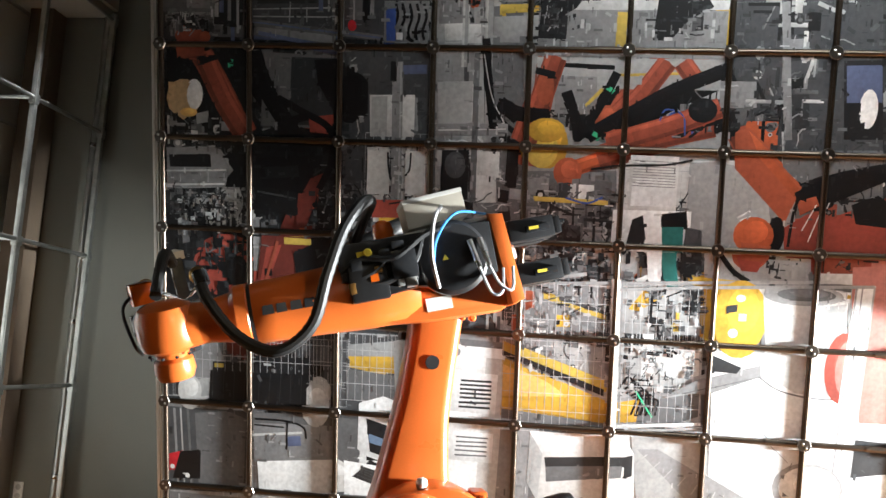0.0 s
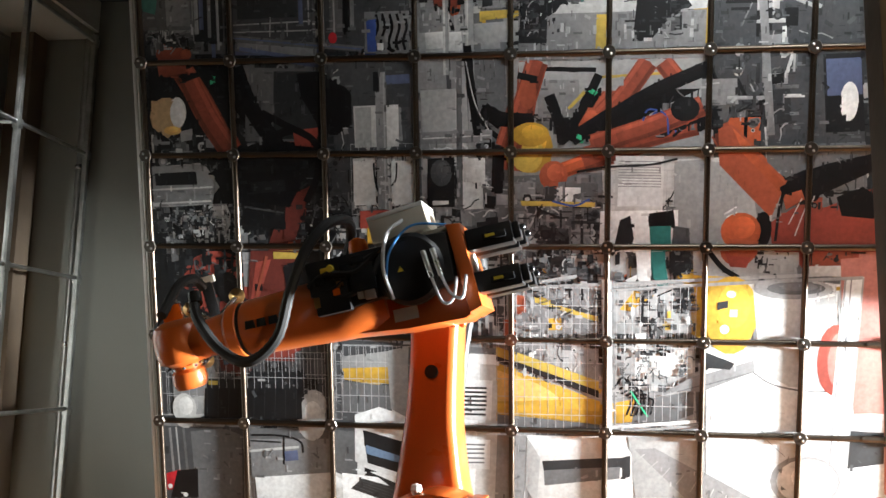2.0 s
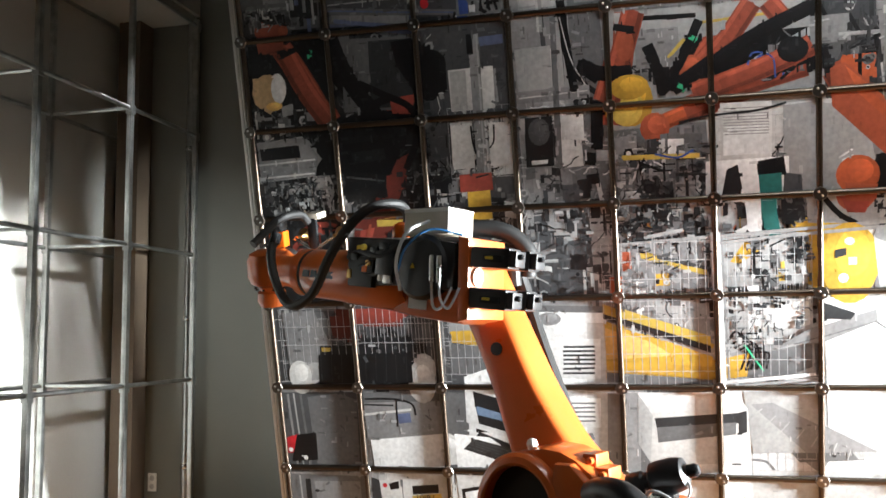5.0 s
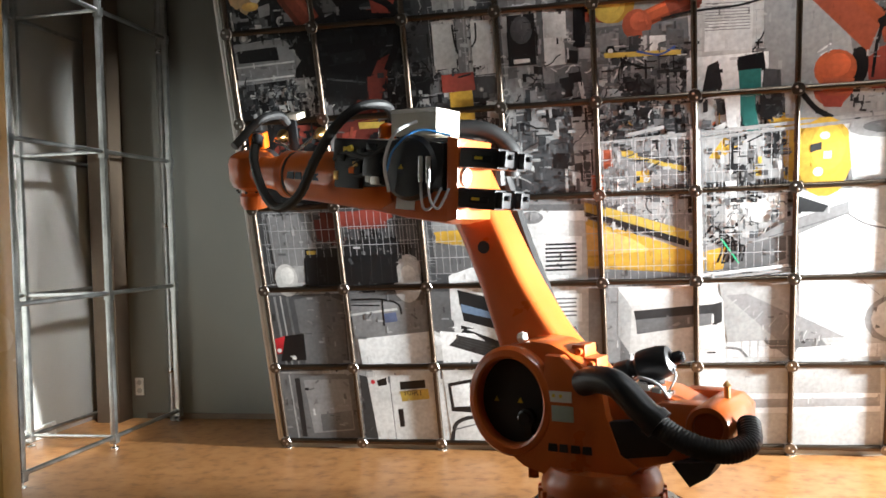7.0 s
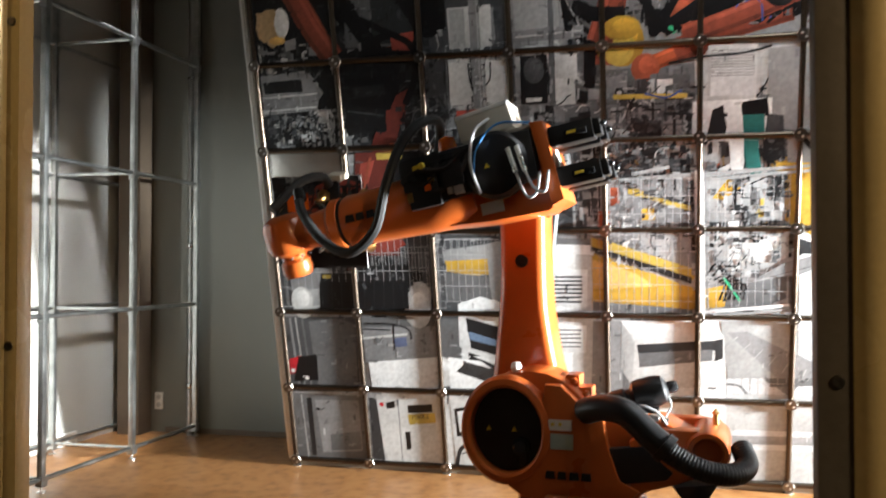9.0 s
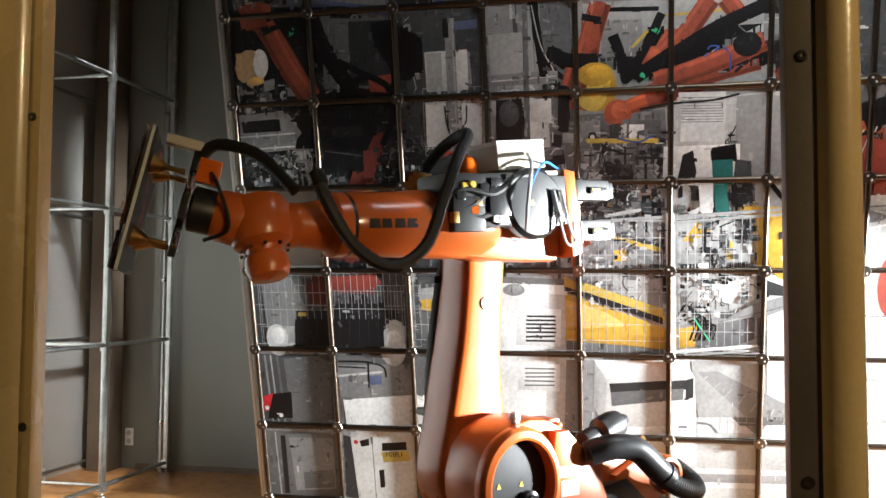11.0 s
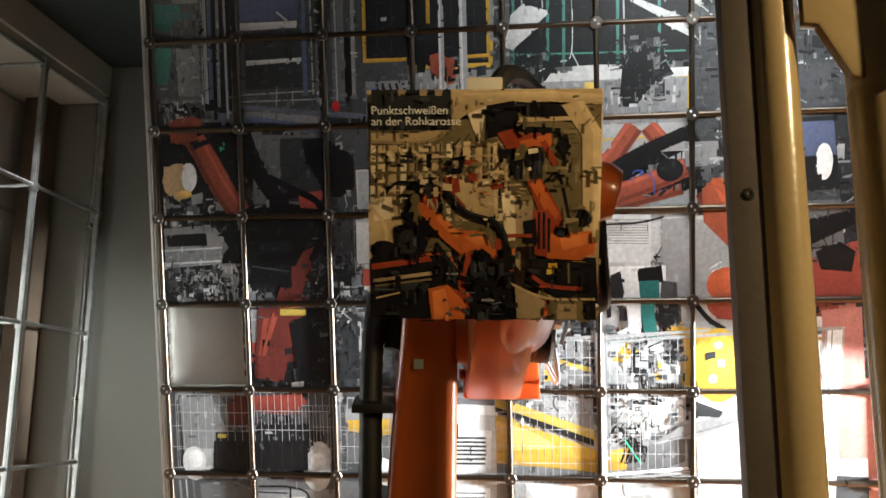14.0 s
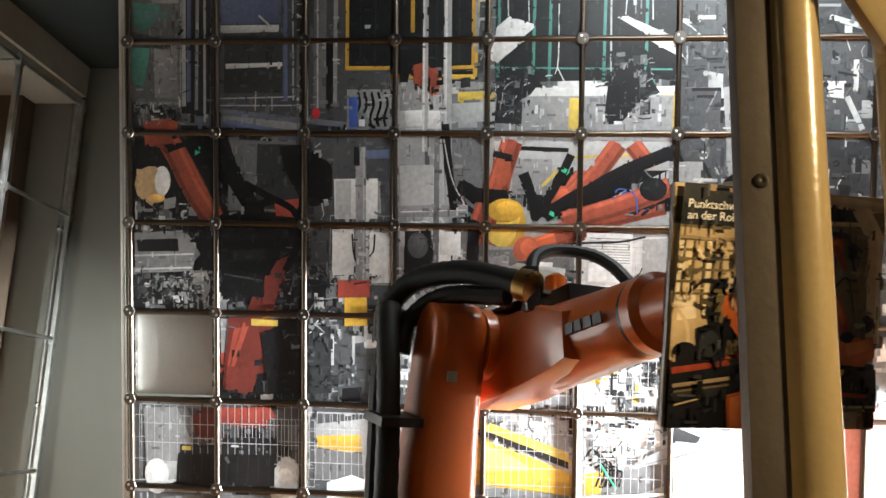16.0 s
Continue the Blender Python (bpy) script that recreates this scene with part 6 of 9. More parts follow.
poly("white2", (4.07, 7.11), (4.21, 7.23), (4.52, 7.13), (4.31, 6.95), (4.08, 6.76), (4.02, 6.8))
poly("white2", (5.35, 7.21), (5.46, 7.22), (5.99, 6.98), (5.99, 6.84), (5.72, 6.99))
bar("white2", 0.012, (4.19, 7.48), (4.2, 7.23))
bar("white2", 0.012, (4.42, 7.48), (4.43, 7.17))
bar("white2", 0.012, (4.76, 7.45), (4.75, 6.71), (4.62, 6.61))
bar("white2", 0.012, (4.75, 6.71), (4.83, 6.55))
bar("white2", 0.012, (5.46, 7.49), (5.44, 7.23))
bar("white2", 0.012, (5.73, 7.49), (5.74, 7.18))
poly("white2", (4.28, 6.48), (5.99, 6.5), (5.98, 6.4), (4.28, 6.38))
poly("grey5", (4.06, 6.39), (5.98, 6.39), (5.97, 5.94), (4.06, 5.96))
poly("yellow2", (4.89, 6.37), (5.0, 6.37), (4.99, 6.0), (4.88, 6.0))
bar("yellow2", 0.03, (3.71, 6.36), (4.06, 6.38))
poly("black", (4.09, 6.48), (4.25, 6.6), (4.56, 6.55), (4.46, 6.41), (4.34, 6.34), (4.35, 6.11), (4.06, 6.12))
bar("grey6", 0.012, (4.13, 6.3), (4.2, 6.52), (4.5, 6.59))
poly("dark2", (4.12, 6.27), (4.37, 6.34), (4.36, 6.08), (4.05, 6.09))
poly("black", (5.26, 6.51), (5.36, 6.82), (5.54, 6.84), (5.72, 6.59), (5.83, 6.43), (5.59, 6.3), (5.4, 6.08), (5.22, 6.08))
bar("black", 0.05, (5.36, 6.69), (5.51, 6.93), (5.71, 6.8), (5.65, 6.53))
bar("grey5", 0.012, (5.56, 6.47), (5.75, 6.59))
clutter("dark", 60, 4.05, 6.15, 4.5, 6.75, 0.02, 0.09)
clutter("metal", 26, 4.05, 6.15, 4.45, 6.7, 0.012, 0.04)
clutter("dark", 70, 5.2, 6.15, 5.8, 6.9, 0.02, 0.09)
clutter("metal", 26, 5.2, 6.15, 5.75, 6.85, 0.012, 0.04)
# larger forms of the photograph: desk, cabinet, screens, drums, machines
poly("grey3", (-0.02, 1.95), (0.99, 1.96), (0.97, 0.98), (-0.04, 0.95))
poly("grey4", (0.34, 1.89), (0.75, 1.94), (0.98, 1.86), (0.95, 1.01), (0.38, 1.02))
bar("grey5", 0.03, (0.08, 1.93), (0.12, 0.99))
bar("grey6", 0.02, (0.16, 1.94), (0.2, 0.99))
bar("grey4", 0.03, (0.25, 1.94), (0.3, 0.96))
poly("red", (0.01, 1.36), (0.18, 1.41), (0.18, 1.17), (0.0, 1.15))
poly("black", (0.15, 1.4), (0.41, 1.43), (0.4, 1.07), (0.05, 1.05))
disc("white3", 0.24, 1.1, 0.03, 0.03, 18)
disc("white3", 0.05, 1.2, 0.03, 0.03, 18)
disc("white2", 0.2, 1.12, 0.02, 0.01, 18)
poly("grey4", (-0.01, 0.93), (1.0, 0.92), (0.99, -0.0), (-0.02, -0.01))
poly("grey5", (0.32, 0.84), (0.93, 0.85), (0.93, 0.13), (0.37, 0.08))
poly("dark2", (0.2, 0.86), (0.27, 0.87), (0.27, 0.03), (0.2, 0.03))
bar("grey6", 0.02, (0.13, 0.91), (0.15, -0.0))
disc("black", 0.35, 0.71, 0.03, 0.02, 18)
poly("grey4", (0.49, 0.35), (0.92, 0.41), (0.92, 0.15), (0.49, 0.11))
poly("grey5", (1.02, 1.95), (1.99, 1.96), (1.99, 1.41), (1.03, 1.34))
poly("grey4", (1.02, 1.95), (1.99, 1.98), (1.98, 1.85), (1.01, 1.82))
bar("white2", 0.03, (1.01, 1.67), (1.62, 1.74))
bar("black", 0.025, (1.04, 1.87), (1.4, 1.87), (1.63, 1.81), (1.67, 1.67))
bar("black", 0.02, (1.44, 1.88), (1.43, 1.52))
poly("blue2", (1.44, 1.68), (1.6, 1.7), (1.61, 1.58), (1.45, 1.56))
bar("dark2", 0.02, (1.03, 1.8), (1.4, 1.79))
poly("white3", (1.07, 1.35), (1.99, 1.44), (1.98, 1.0), (1.09, 1.01))
poly("white3", (2.08, 1.44), (2.51, 1.4), (2.76, 1.21), (2.75, 1.03), (2.09, 1.02))
bar("grey4", 0.015, (1.06, 1.0), (2.69, 1.01))
poly("ink_line", (2.18, 1.25), (2.32, 1.38), (2.8, 1.26), (2.79, 1.05))
bar("grey3", 0.006, (2.23, 1.28), (2.76, 1.1))
bar("grey3", 0.006, (2.26, 1.31), (2.76, 1.14))
bar("grey3", 0.006, (2.29, 1.33), (2.76, 1.18))
bar("grey3", 0.006, (2.31, 1.35), (2.76, 1.23))
poly("white2", (1.13, 0.87), (2.03, 0.97), (2.08, -0.06), (1.19, -0.02))
poly("grey2", (1.03, 0.91), (1.13, 0.88), (1.19, 0.01), (1.02, 0.02))
bar("grey4", 0.012, (1.42, 0.89), (1.43, -0.03))
poly("black", (1.49, 0.43), (1.56, 0.44), (1.56, 0.19), (1.5, 0.18))
poly("black", (1.55, 0.81), (1.88, 0.84), (1.88, 0.73), (1.55, 0.7))
poly("yellow2", (1.54, 0.68), (1.91, 0.72), (1.92, 0.58), (1.56, 0.54))
poly("black", (1.25, 0.83), (1.38, 0.87), (1.38, 0.77), (1.27, 0.75))
disc("red", 1.2, 0.81, 0.03, 0.03, 18)
poly("white2", (2.07, 0.95), (2.86, 0.98), (2.88, -0.06), (2.11, -0.07))
poly("black", (2.12, 0.79), (2.48, 0.86), (2.42, 0.39), (2.14, 0.41))
poly("white3", (2.16, 0.75), (2.4, 0.8), (2.38, 0.48), (2.18, 0.47))
bar("dark2", 0.05, (2.11, -0.03), (2.19, 0.24), (2.44, 0.33), (2.65, 0.23))
bar("grey4", 0.02, (2.18, 0.16), (2.44, 0.23))
poly("white3", (2.25, 2.1), (2.54, 2.2), (2.97, 2.06), (2.94, 1.34), (2.36, 1.51), (2.24, 1.59))
poly("dark2", (2.34, 1.97), (2.96, 1.8), (2.94, 1.41), (2.39, 1.57))
poly("screenblue", (2.37, 1.79), (2.95, 1.61), (2.95, 1.54), (2.38, 1.68))
poly("grey6", (2.64, 2.86), (2.9, 2.93), (2.87, 2.08), (2.68, 2.18))
disc("white2", 0.28, 2.12, 0.15, 0.19, 18)
disc("white2", 1.78, 2.06, 0.17, 0.24, 18)
poly("dark", (0.54, 2.38), (1.67, 2.4), (1.67, 2.03), (0.52, 2.01))
bar("grey2", 0.006, (0.57, 2.38), (0.56, 2.03))
bar("grey2", 0.006, (0.71, 2.38), (0.69, 2.03))
bar("grey2", 0.006, (0.84, 2.38), (0.82, 2.03))
bar("grey2", 0.006, (0.97, 2.38), (0.95, 2.03))
bar("grey2", 0.006, (1.1, 2.38), (1.08, 2.03))
bar("grey2", 0.006, (1.23, 2.38), (1.21, 2.04))
bar("grey2", 0.006, (1.36, 2.38), (1.34, 2.04))
bar("grey2", 0.006, (1.48, 2.38), (1.47, 2.04))
bar("grey2", 0.006, (1.61, 2.38), (1.6, 2.04))
poly("grey6", (5.73, 4.87), (6.02, 4.9), (6.73, 4.78), (6.77, 3.99), (5.73, 3.98))
poly("grey5", (6.42, 4.79), (6.73, 4.76), (6.77, 3.99), (6.56, 3.98))
bar("white3", 0.02, (6.16, 4.33), (6.29, 4.41))
bar("white3", 0.02, (6.19, 4.3), (6.3, 4.35))
poly("white3", (4.95, 4.37), (5.73, 4.38), (5.73, 3.98), (4.94, 3.97))
poly("tealgun", (5.42, 4.33), (5.65, 4.34), (5.66, 3.98), (5.44, 3.98))
poly("black", (5.41, 4.34), (5.68, 4.38), (5.7, 4.21), (5.42, 4.2))
poly("dark2", (5.11, 4.27), (5.22, 4.32), (5.27, 4.03), (5.05, 3.97))
poly("grey3", (5.68, 4.21), (5.85, 4.18), (5.86, 3.98), (5.67, 3.98))
poly("orange4", (6.08, 5.19), (6.22, 5.24), (6.8, 4.69), (6.65, 4.29), (6.1, 4.86))
poly("orange2", (6.22, 5.21), (6.41, 5.03), (6.77, 4.67), (6.73, 4.57), (6.31, 5.01))
poly("red3", (6.64, 4.24), (6.88, 4.4), (7.1, 4.38), (7.73, 4.65), (7.76, 3.98), (6.67, 3.97))
poly("black", (6.73, 4.62), (7.03, 4.79), (7.71, 5.0), (7.72, 4.83), (7.09, 4.53), (6.8, 4.38))
poly("orange4", (6.76, 4.53), (6.95, 4.59), (6.99, 4.49), (6.8, 4.38))
poly("black", (7.26, 4.51), (7.52, 4.62), (7.69, 4.51), (7.65, 4.28), (7.32, 4.31))
bar("white2", 0.012, (6.83, 4.22), (6.96, 4.5))
bar("white2", 0.012, (6.9, 4.1), (7.04, 4.53))
bar("black", 0.03, (6.7, 4.04), (6.74, 4.45), (6.82, 4.62))
disc("black", 6.57, 4.17, 0.09, 0.19, 18)
disc("orange2", 6.34, 4.15, 0.21, 0.2, 18)
poly("orange4", (6.22, 4.07), (6.53, 4.04), (6.51, 3.91), (6.23, 3.93))
poly("white3", (6.01, 2.96), (7.81, 2.99), (7.89, 1.37), (6.05, 1.29))
poly("floorwhite", (6.03, 2.05), (7.86, 2.05), (7.89, 1.37), (6.05, 1.29))
poly("pink", (7.33, 3.9), (7.76, 3.94), (7.81, 3.06), (7.38, 3.06))
poly("pink", (7.46, 3.06), (7.81, 3.06), (7.85, 2.26), (7.53, 2.25))
poly("grey2", (7.42, 2.07), (7.86, 2.05), (7.87, 1.75), (7.44, 1.67))
disc("yellow", 6.26, 3.3, 0.29, 0.41, 18)
disc("white3", 6.26, 3.51, 0.05, 0.04, 18)
poly("white2", (6.25, 3.34), (6.33, 3.34), (6.33, 3.26), (6.25, 3.26))
disc("white3", 6.2, 3.12, 0.05, 0.05, 18)
poly("grey2", (6.12, 3.42), (6.23, 3.44), (6.23, 3.36), (6.13, 3.34))
poly("white2", (6.49, 3.56), (7.29, 3.52), (7.36, 2.53), (6.9, 2.54), (6.58, 2.71))
disc("grey6", 6.88, 3.57, 0.39, 0.11, 18)
disc("grey4", 6.91, 3.58, 0.28, 0.07, 18)
poly("grey6", (7.08, 3.46), (7.3, 3.5), (7.36, 2.53), (7.15, 2.53))
bar("grey4", 0.018, (6.49, 2.71), (6.73, 2.56), (7.12, 2.49), (7.36, 2.52))
disc("red3", 7.32, 2.82, 0.19, 0.37, 18)
disc("pink", 7.37, 2.82, 0.13, 0.29, 18)
poly("white3", (7.38, 3.7), (7.58, 3.71), (7.47, 1.35), (7.24, 1.34))
bar("grey5", 0.02, (7.39, 3.7), (7.29, 1.35))
bar("grey5", 0.015, (7.45, 3.7), (7.36, 1.35))
bar("grey6", 0.02, (7.57, 3.7), (7.47, 1.35))
bar("grey6", 0.035, (5.02, 3.54), (5.95, 3.61), (7.57, 3.7))
poly("grey5", (5.64, 2.47), (5.93, 2.64), (6.52, 2.83), (6.53, 2.7), (5.99, 2.47))
bar("grey4", 0.012, (5.75, 2.46), (6.53, 2.7))
poly("grey2", (6.01, 2.91), (6.32, 2.79), (6.27, 2.72), (6.01, 2.73))
bar("grey5", 0.008, (6.28, 2.35), (6.88, 1.8))
disc("grey5", 7.08, 1.52, 0.35, 0.29, 18)
disc("white3", 7.1, 1.52, 0.3, 0.25, 18)
poly("grey4", (6.81, 1.65), (6.86, 1.66), (6.85, 1.6))
poly("grey4", (6.85, 1.46), (6.91, 1.42), (6.85, 1.41))
poly("grey6", (5.23, 1.97), (6.01, 2.0), (6.03, 1.29), (5.32, 1.26))
poly("grey5", (5.3, 1.83), (5.53, 1.85), (6.54, 1.31), (5.87, 1.28))
bar("grey6", 0.012, (5.42, 1.78), (5.3, 1.68))
bar("grey6", 0.012, (5.56, 1.7), (5.46, 1.6))
bar("grey6", 0.012, (5.7, 1.63), (5.61, 1.52))
bar("grey6", 0.012, (5.85, 1.55), (5.77, 1.44))
bar("grey6", 0.012, (5.99, 1.48), (5.92, 1.35))
bar("grey6", 0.012, (6.13, 1.4), (6.08, 1.27))
bar("grey6", 0.012, (6.27, 1.33), (6.23, 1.19))
poly("white3", (4.15, 1.94), (5.14, 1.98), (5.27, 1.78), (4.3, 1.7))
poly("white2", (4.3, 1.7), (5.27, 1.78), (5.3, 1.17), (4.25, 1.13))
poly("grey6", (4.15, 1.94), (4.3, 1.7), (4.26, 1.13), (4.13, 1.35))
poly("grey2", (4.32, 1.66), (5.17, 1.73), (5.18, 1.61), (4.34, 1.54))
poly("grey4", (4.34, 1.55), (5.15, 1.62), (5.14, 1.48), (4.35, 1.37))
poly("grey2", (5.17, 1.73), (5.26, 1.76), (5.26, 1.51), (5.17, 1.48))


def clip(pts, axis, limit, keep_above):
    out = []
    for a, b in zip(pts, pts[1:] + pts[:1]):
        ia, ib = (a[axis] >= limit) == keep_above, (b[axis] >= limit) == keep_above
        if ia:
            out.append(a)
        if ia != ib:
            k = (limit - a[axis]) / (b[axis] - a[axis])
            out.append((a[0] + k * (b[0] - a[0]), a[1] + k * (b[1] - a[1])))
    return out


DEPTH = 0.17


def sheet_mesh(name, pieces, c0, r0, size_c, size_r, half, mat, flip=False):
    """The pieces that fall on one board, each a hair above the last. The board's face looks along -y."""
    verts, faces, cols = [], [], []
    layer = 0
    for pts, col in pieces:
        span = [min(p[0] for p in pts), max(p[0] for p in pts), min(p[1] for p in pts), max(p[1] for p in pts)]
        mood = math.sin(91.7 * span[0] + 37.3 * span[2]) * 6.28
        gain = 0.26 if max(span[1] - span[0], span[3] - span[2]) > 0.12 else 0.0
        if max(p[0] for p in pts) <= c0 or min(p[0] for p in pts) >= c0 + size_c or max(p[1] for p in pts) <= r0 or min(p[1] for p in pts) >= r0 + size_r:
            continue
        for axis, limit, above in ((0, c0, True), (0, c0 + size_c, False), (1, r0, True), (1, r0 + size_r, False)):
            pts = clip(pts, axis, limit, above)
            if len(pts) < 3:
                break
        if len(pts) < 3:
            continue
        area = sum(a[0] * b[1] - b[0] * a[1] for a, b in zip(pts, pts[1:] + pts[:1]))
        if area < 0:
            pts = pts[::-1]
        layer += 1
        deep = min(1.0, (max(col) / 0.5) ** DEPTH)   # a glossy print's deep shadows
        start = len(verts)
        for c, r in pts:
            verts.append((((c - c0) / size_c * 2 - 1) * half, -0.0000 - 0.000018 * layer, ((r - r0) / size_r * 2 - 1) * half))
        faces.append(tuple(range(start, len(verts))))
        for c, r in pts:
            u = (c - span[0]) / (span[1] - span[0] + 1e-6) * 2 - 1
            v = (r - span[2]) / (span[3] - span[2] + 1e-6) * 2 - 1
            k = deep + deep * gain * (0.6 * math.cos(mood) * u + (0.5 + 0.3 * math.sin(mood)) * v)
            cols.append((*(min(1, x * k) for x in col), 1))
    mesh = bpy.data.meshes.new(name)
    mesh.from_pydata(verts, [], faces)
    ink = mesh.color_attributes.new("ink", "FLOAT_COLOR", "CORNER")
    ink.data.foreach_set("color", np.array(cols, dtype=np.float32).ravel())
    mesh.materials.append(mat)
    return mesh


def add_detail(pieces, c0, r0, c1, r1, count, lo, hi):
    """The small change of a photograph: slivers lighter or darker than what they lie on."""
    boxes = np.array([(min(p[0] for p in pts), max(p[0] for p in pts), min(p[1] for p in pts), max(p[1] for p in pts)) for pts, _ in pieces])
    near = np.where((boxes[:, 1] > c0) & (boxes[:, 0] < c1) & (boxes[:, 3] > r0) & (boxes[:, 2] < r1))[0]
    local = boxes[near]
    out = []
    for _ in range(count):
        c, r = DICE.uniform(c0, c1), DICE.uniform(r0, r1)
        inside = near[(local[:, 0] < c) & (local[:, 1] > c) & (local[:, 2] < r) & (local[:, 3] > r)]
        col = None
        for k in inside[::-1]:
            pts = pieces[k][0]
            signs = [(b[0] - a[0]) * (r - a[1]) - (b[1] - a[1]) * (c - a[0]) for a, b in zip(pts, pts[1:] + pts[:1])]
            if min(signs) >= 0 or max(signs) <= 0:
                col = pieces[k][1]
                break
        if col is None:
            continue
        bright, vivid = sum(col) / 3, max(col) - min(col) > 0.09
        if (bright > 0.33 or vivid) and DICE.random() < 0.8:
            continue
        f = DICE.uniform(0.8, 1.1) if bright > 0.33 or vivid else math.exp(DICE.uniform(-0.7, 0.62))
        s, a = DICE.uniform(lo, hi) * (0.6 if vivid else 1), DICE.choice((0, 0, 1.57, 1.57, 1.57, DICE.uniform(0, 3.1)))
        w = s * DICE.uniform(0.1, 0.45)
        dx, dy = s * math.cos(a), s * math.sin(a)
        nx, ny = -w * math.sin(a), w * math.cos(a)
        out.append(([(c - dx - nx, r - dy - ny), (c + dx - nx, r + dy - ny), (c + dx * 0.9 + nx, r + dy * 0.9 + ny), (c - dx + nx, r - dy + ny)], tuple(min(0.9, v * f + (0.012 if f > 1.3 else 0)) for v in col)))
    return out


late = []
for c in range(COLS):
    for r in range(ROWS):
        late += add_detail(SHEET, c, r, c + 1, r + 1, 170 if r > 2 else 60, 0.010, 0.05)
SHEET += late
HALF = 0.286
PHOTO_WALL = thing("photo_wall", WALL_M, "leaning wall of square photo panels in a bronze tube frame", "photo wall")
BOARD_MESH = None


def board(parent, at, name="panel"):
    global BOARD_MESH
    if BOARD_MESH is None:
        ob = part(name, box((-HALF, 0.001, -HALF), (HALF, 0.014, HALF), 0.002), BOARD, parent)
        BOARD_MESH = ob.data
    else:
        ob = new(name, BOARD_MESH)
        ob.parent = parent
    ob.matrix_local = at
    return ob


SLOT = (0, 3)
for c in range(COLS):
    for r in range(ROWS):
        centre = pose((c + 0.5) * CELL, 0.0, (r + 0.5) * CELL)
        if (c, r) == SLOT:
            continue
        b = board(PHOTO_WALL, centre)
        p = new("print", sheet_mesh("print", SHEET, c, r, 1, 1, HALF, PRINT))
        p.parent = b
# the open bay behind the panel that is taken out
bay = part("bay", box((0.03, 0.03, 3 * CELL + 0.03), (CELL - 0.03, 0.04, 4 * CELL - 0.03), 0.002), BACKING, PHOTO_WALL, "blank brushed metal backing of the open bay")
for x in (0.022, CELL - 0.032):
    part("bay_side", box((x, -0.01, 3 * CELL + 0.03), (x + 0.01, 0.04, 4 * CELL - 0.03), 0.002), STEEL, PHOTO_WALL)

# tubes and clamps of the frame
bm = rod((0, 0, 0.035), (0, 0, CELL - 0.035), 0.019, 14)
add_box(bm, (-0.005, -0.0205, 0.035), (0.005, -0.0150, CELL - 0.035))
UP_TUBE = part("tube", bm, BRONZE, PHOTO_WALL)
bm = rod((0.035, 0, 0), (CELL - 0.035, 0, 0), 0.019, 14)
add_rod(bm, (CELL - 0.23, 0, 0), (CELL - 0.037, 0, 0), 0.0215, 14)
ACROSS = part("tube", bm, BRONZE, PHOTO_WALL)
bm = turned([(0.012, 0.0), (0.04, 0.0), (0.043, 0.004), (0.043, 0.012), (0.039, 0.017), (0.0, 0.0175)], pose(0, -0.017, 0, 90, 0, 0), 8, False)
add_rod(bm, (0, -0.018, 0), (0, 0.03, 0), 0.03, 12)
KNOT = part("clamp", bm, KNOB, PHOTO_WALL)
bm = turned([(0.0085, 0), (0.0085, 0.003), (0.004, 0.0055), (0.0, 0.006)], pose(0, -0.0345, 0, 90, 0, 0), 8, False)
BOLT = part("bolt", bm, STEEL, KNOT)


def again(ob, x, z, parent=None):
    o = new(ob.name.split(".")[0], ob.data)
    o.parent = parent or PHOTO_WALL
    o.matrix_local = pose(x, -0.004, z) if parent is None else pose(x, 0, z)
    return o


for c in range(COLS + 1):
    for r in range(ROWS + 1):
        x, z = c * CELL, r * CELL
        k = again(KNOT, x, z)
        again(BOLT, -0.011, 0.013, k)
        again(BOLT, 0.011, -0.013, k)
        if r < ROWS:
            again(UP_TUBE, x, z)
        if c < COLS:
            again(ACROSS, x, z)
for ob in (BOLT, KNOT, UP_TUBE, ACROSS):
    bpy.data.objects.remove(ob)
# silver edge profile, feet, sill and the stays behind
edge = box((-0.066, -0.012, 0.0), (-0.044, 0.03, ROWS * CELL + 0.03), 0.003)
add_box(edge, (-0.04, -0.012, 0.0), (-0.026, 0.03, ROWS * CELL + 0.03), 0.003)
part("edge_profile", edge, PLATE, PHOTO_WALL, "double silver edge profile")
for c in range(0, COLS + 1, 2):
    f = turned([(0.035, -0.058), (0.035, -0.05), (0.012, -0.045), (0.012, -0.02)], pose(c * CELL, 0, 0), 14)
    part("foot", f, STEEL, PHOTO_WALL)
sill = structure("sill", box((-0.05, 0.03, 0.0), (5.6, 0.12, 0.035), 0.004), SOFFIT, "low pale sill under the photo wall")
for c in range(0, COLS + 1, 3):
    part("stay", rod((c * CELL, 0.03, 4.2), (c * CELL, 1.75, 3.55), 0.016, 10), ZINC, PHOTO_WALL)

# writing in the photograph
tag = words("writing", "10IR1", 0.062, pose(1.58 * CELL, -0.0085, 0.625 * CELL, 90, 0, 0), BLACK, PHOTO_WALL)

# ---- the robot ----
A1_OUT, A2_UP, UPPER, FORE, DROP = 0.341, 0.758, 1.271, 1.282, -0.052
ROBOT = thing("industrial_robot", pose(2.404, -2.015, 0), "large orange six-axis industrial robot on a black base, working", "robot")


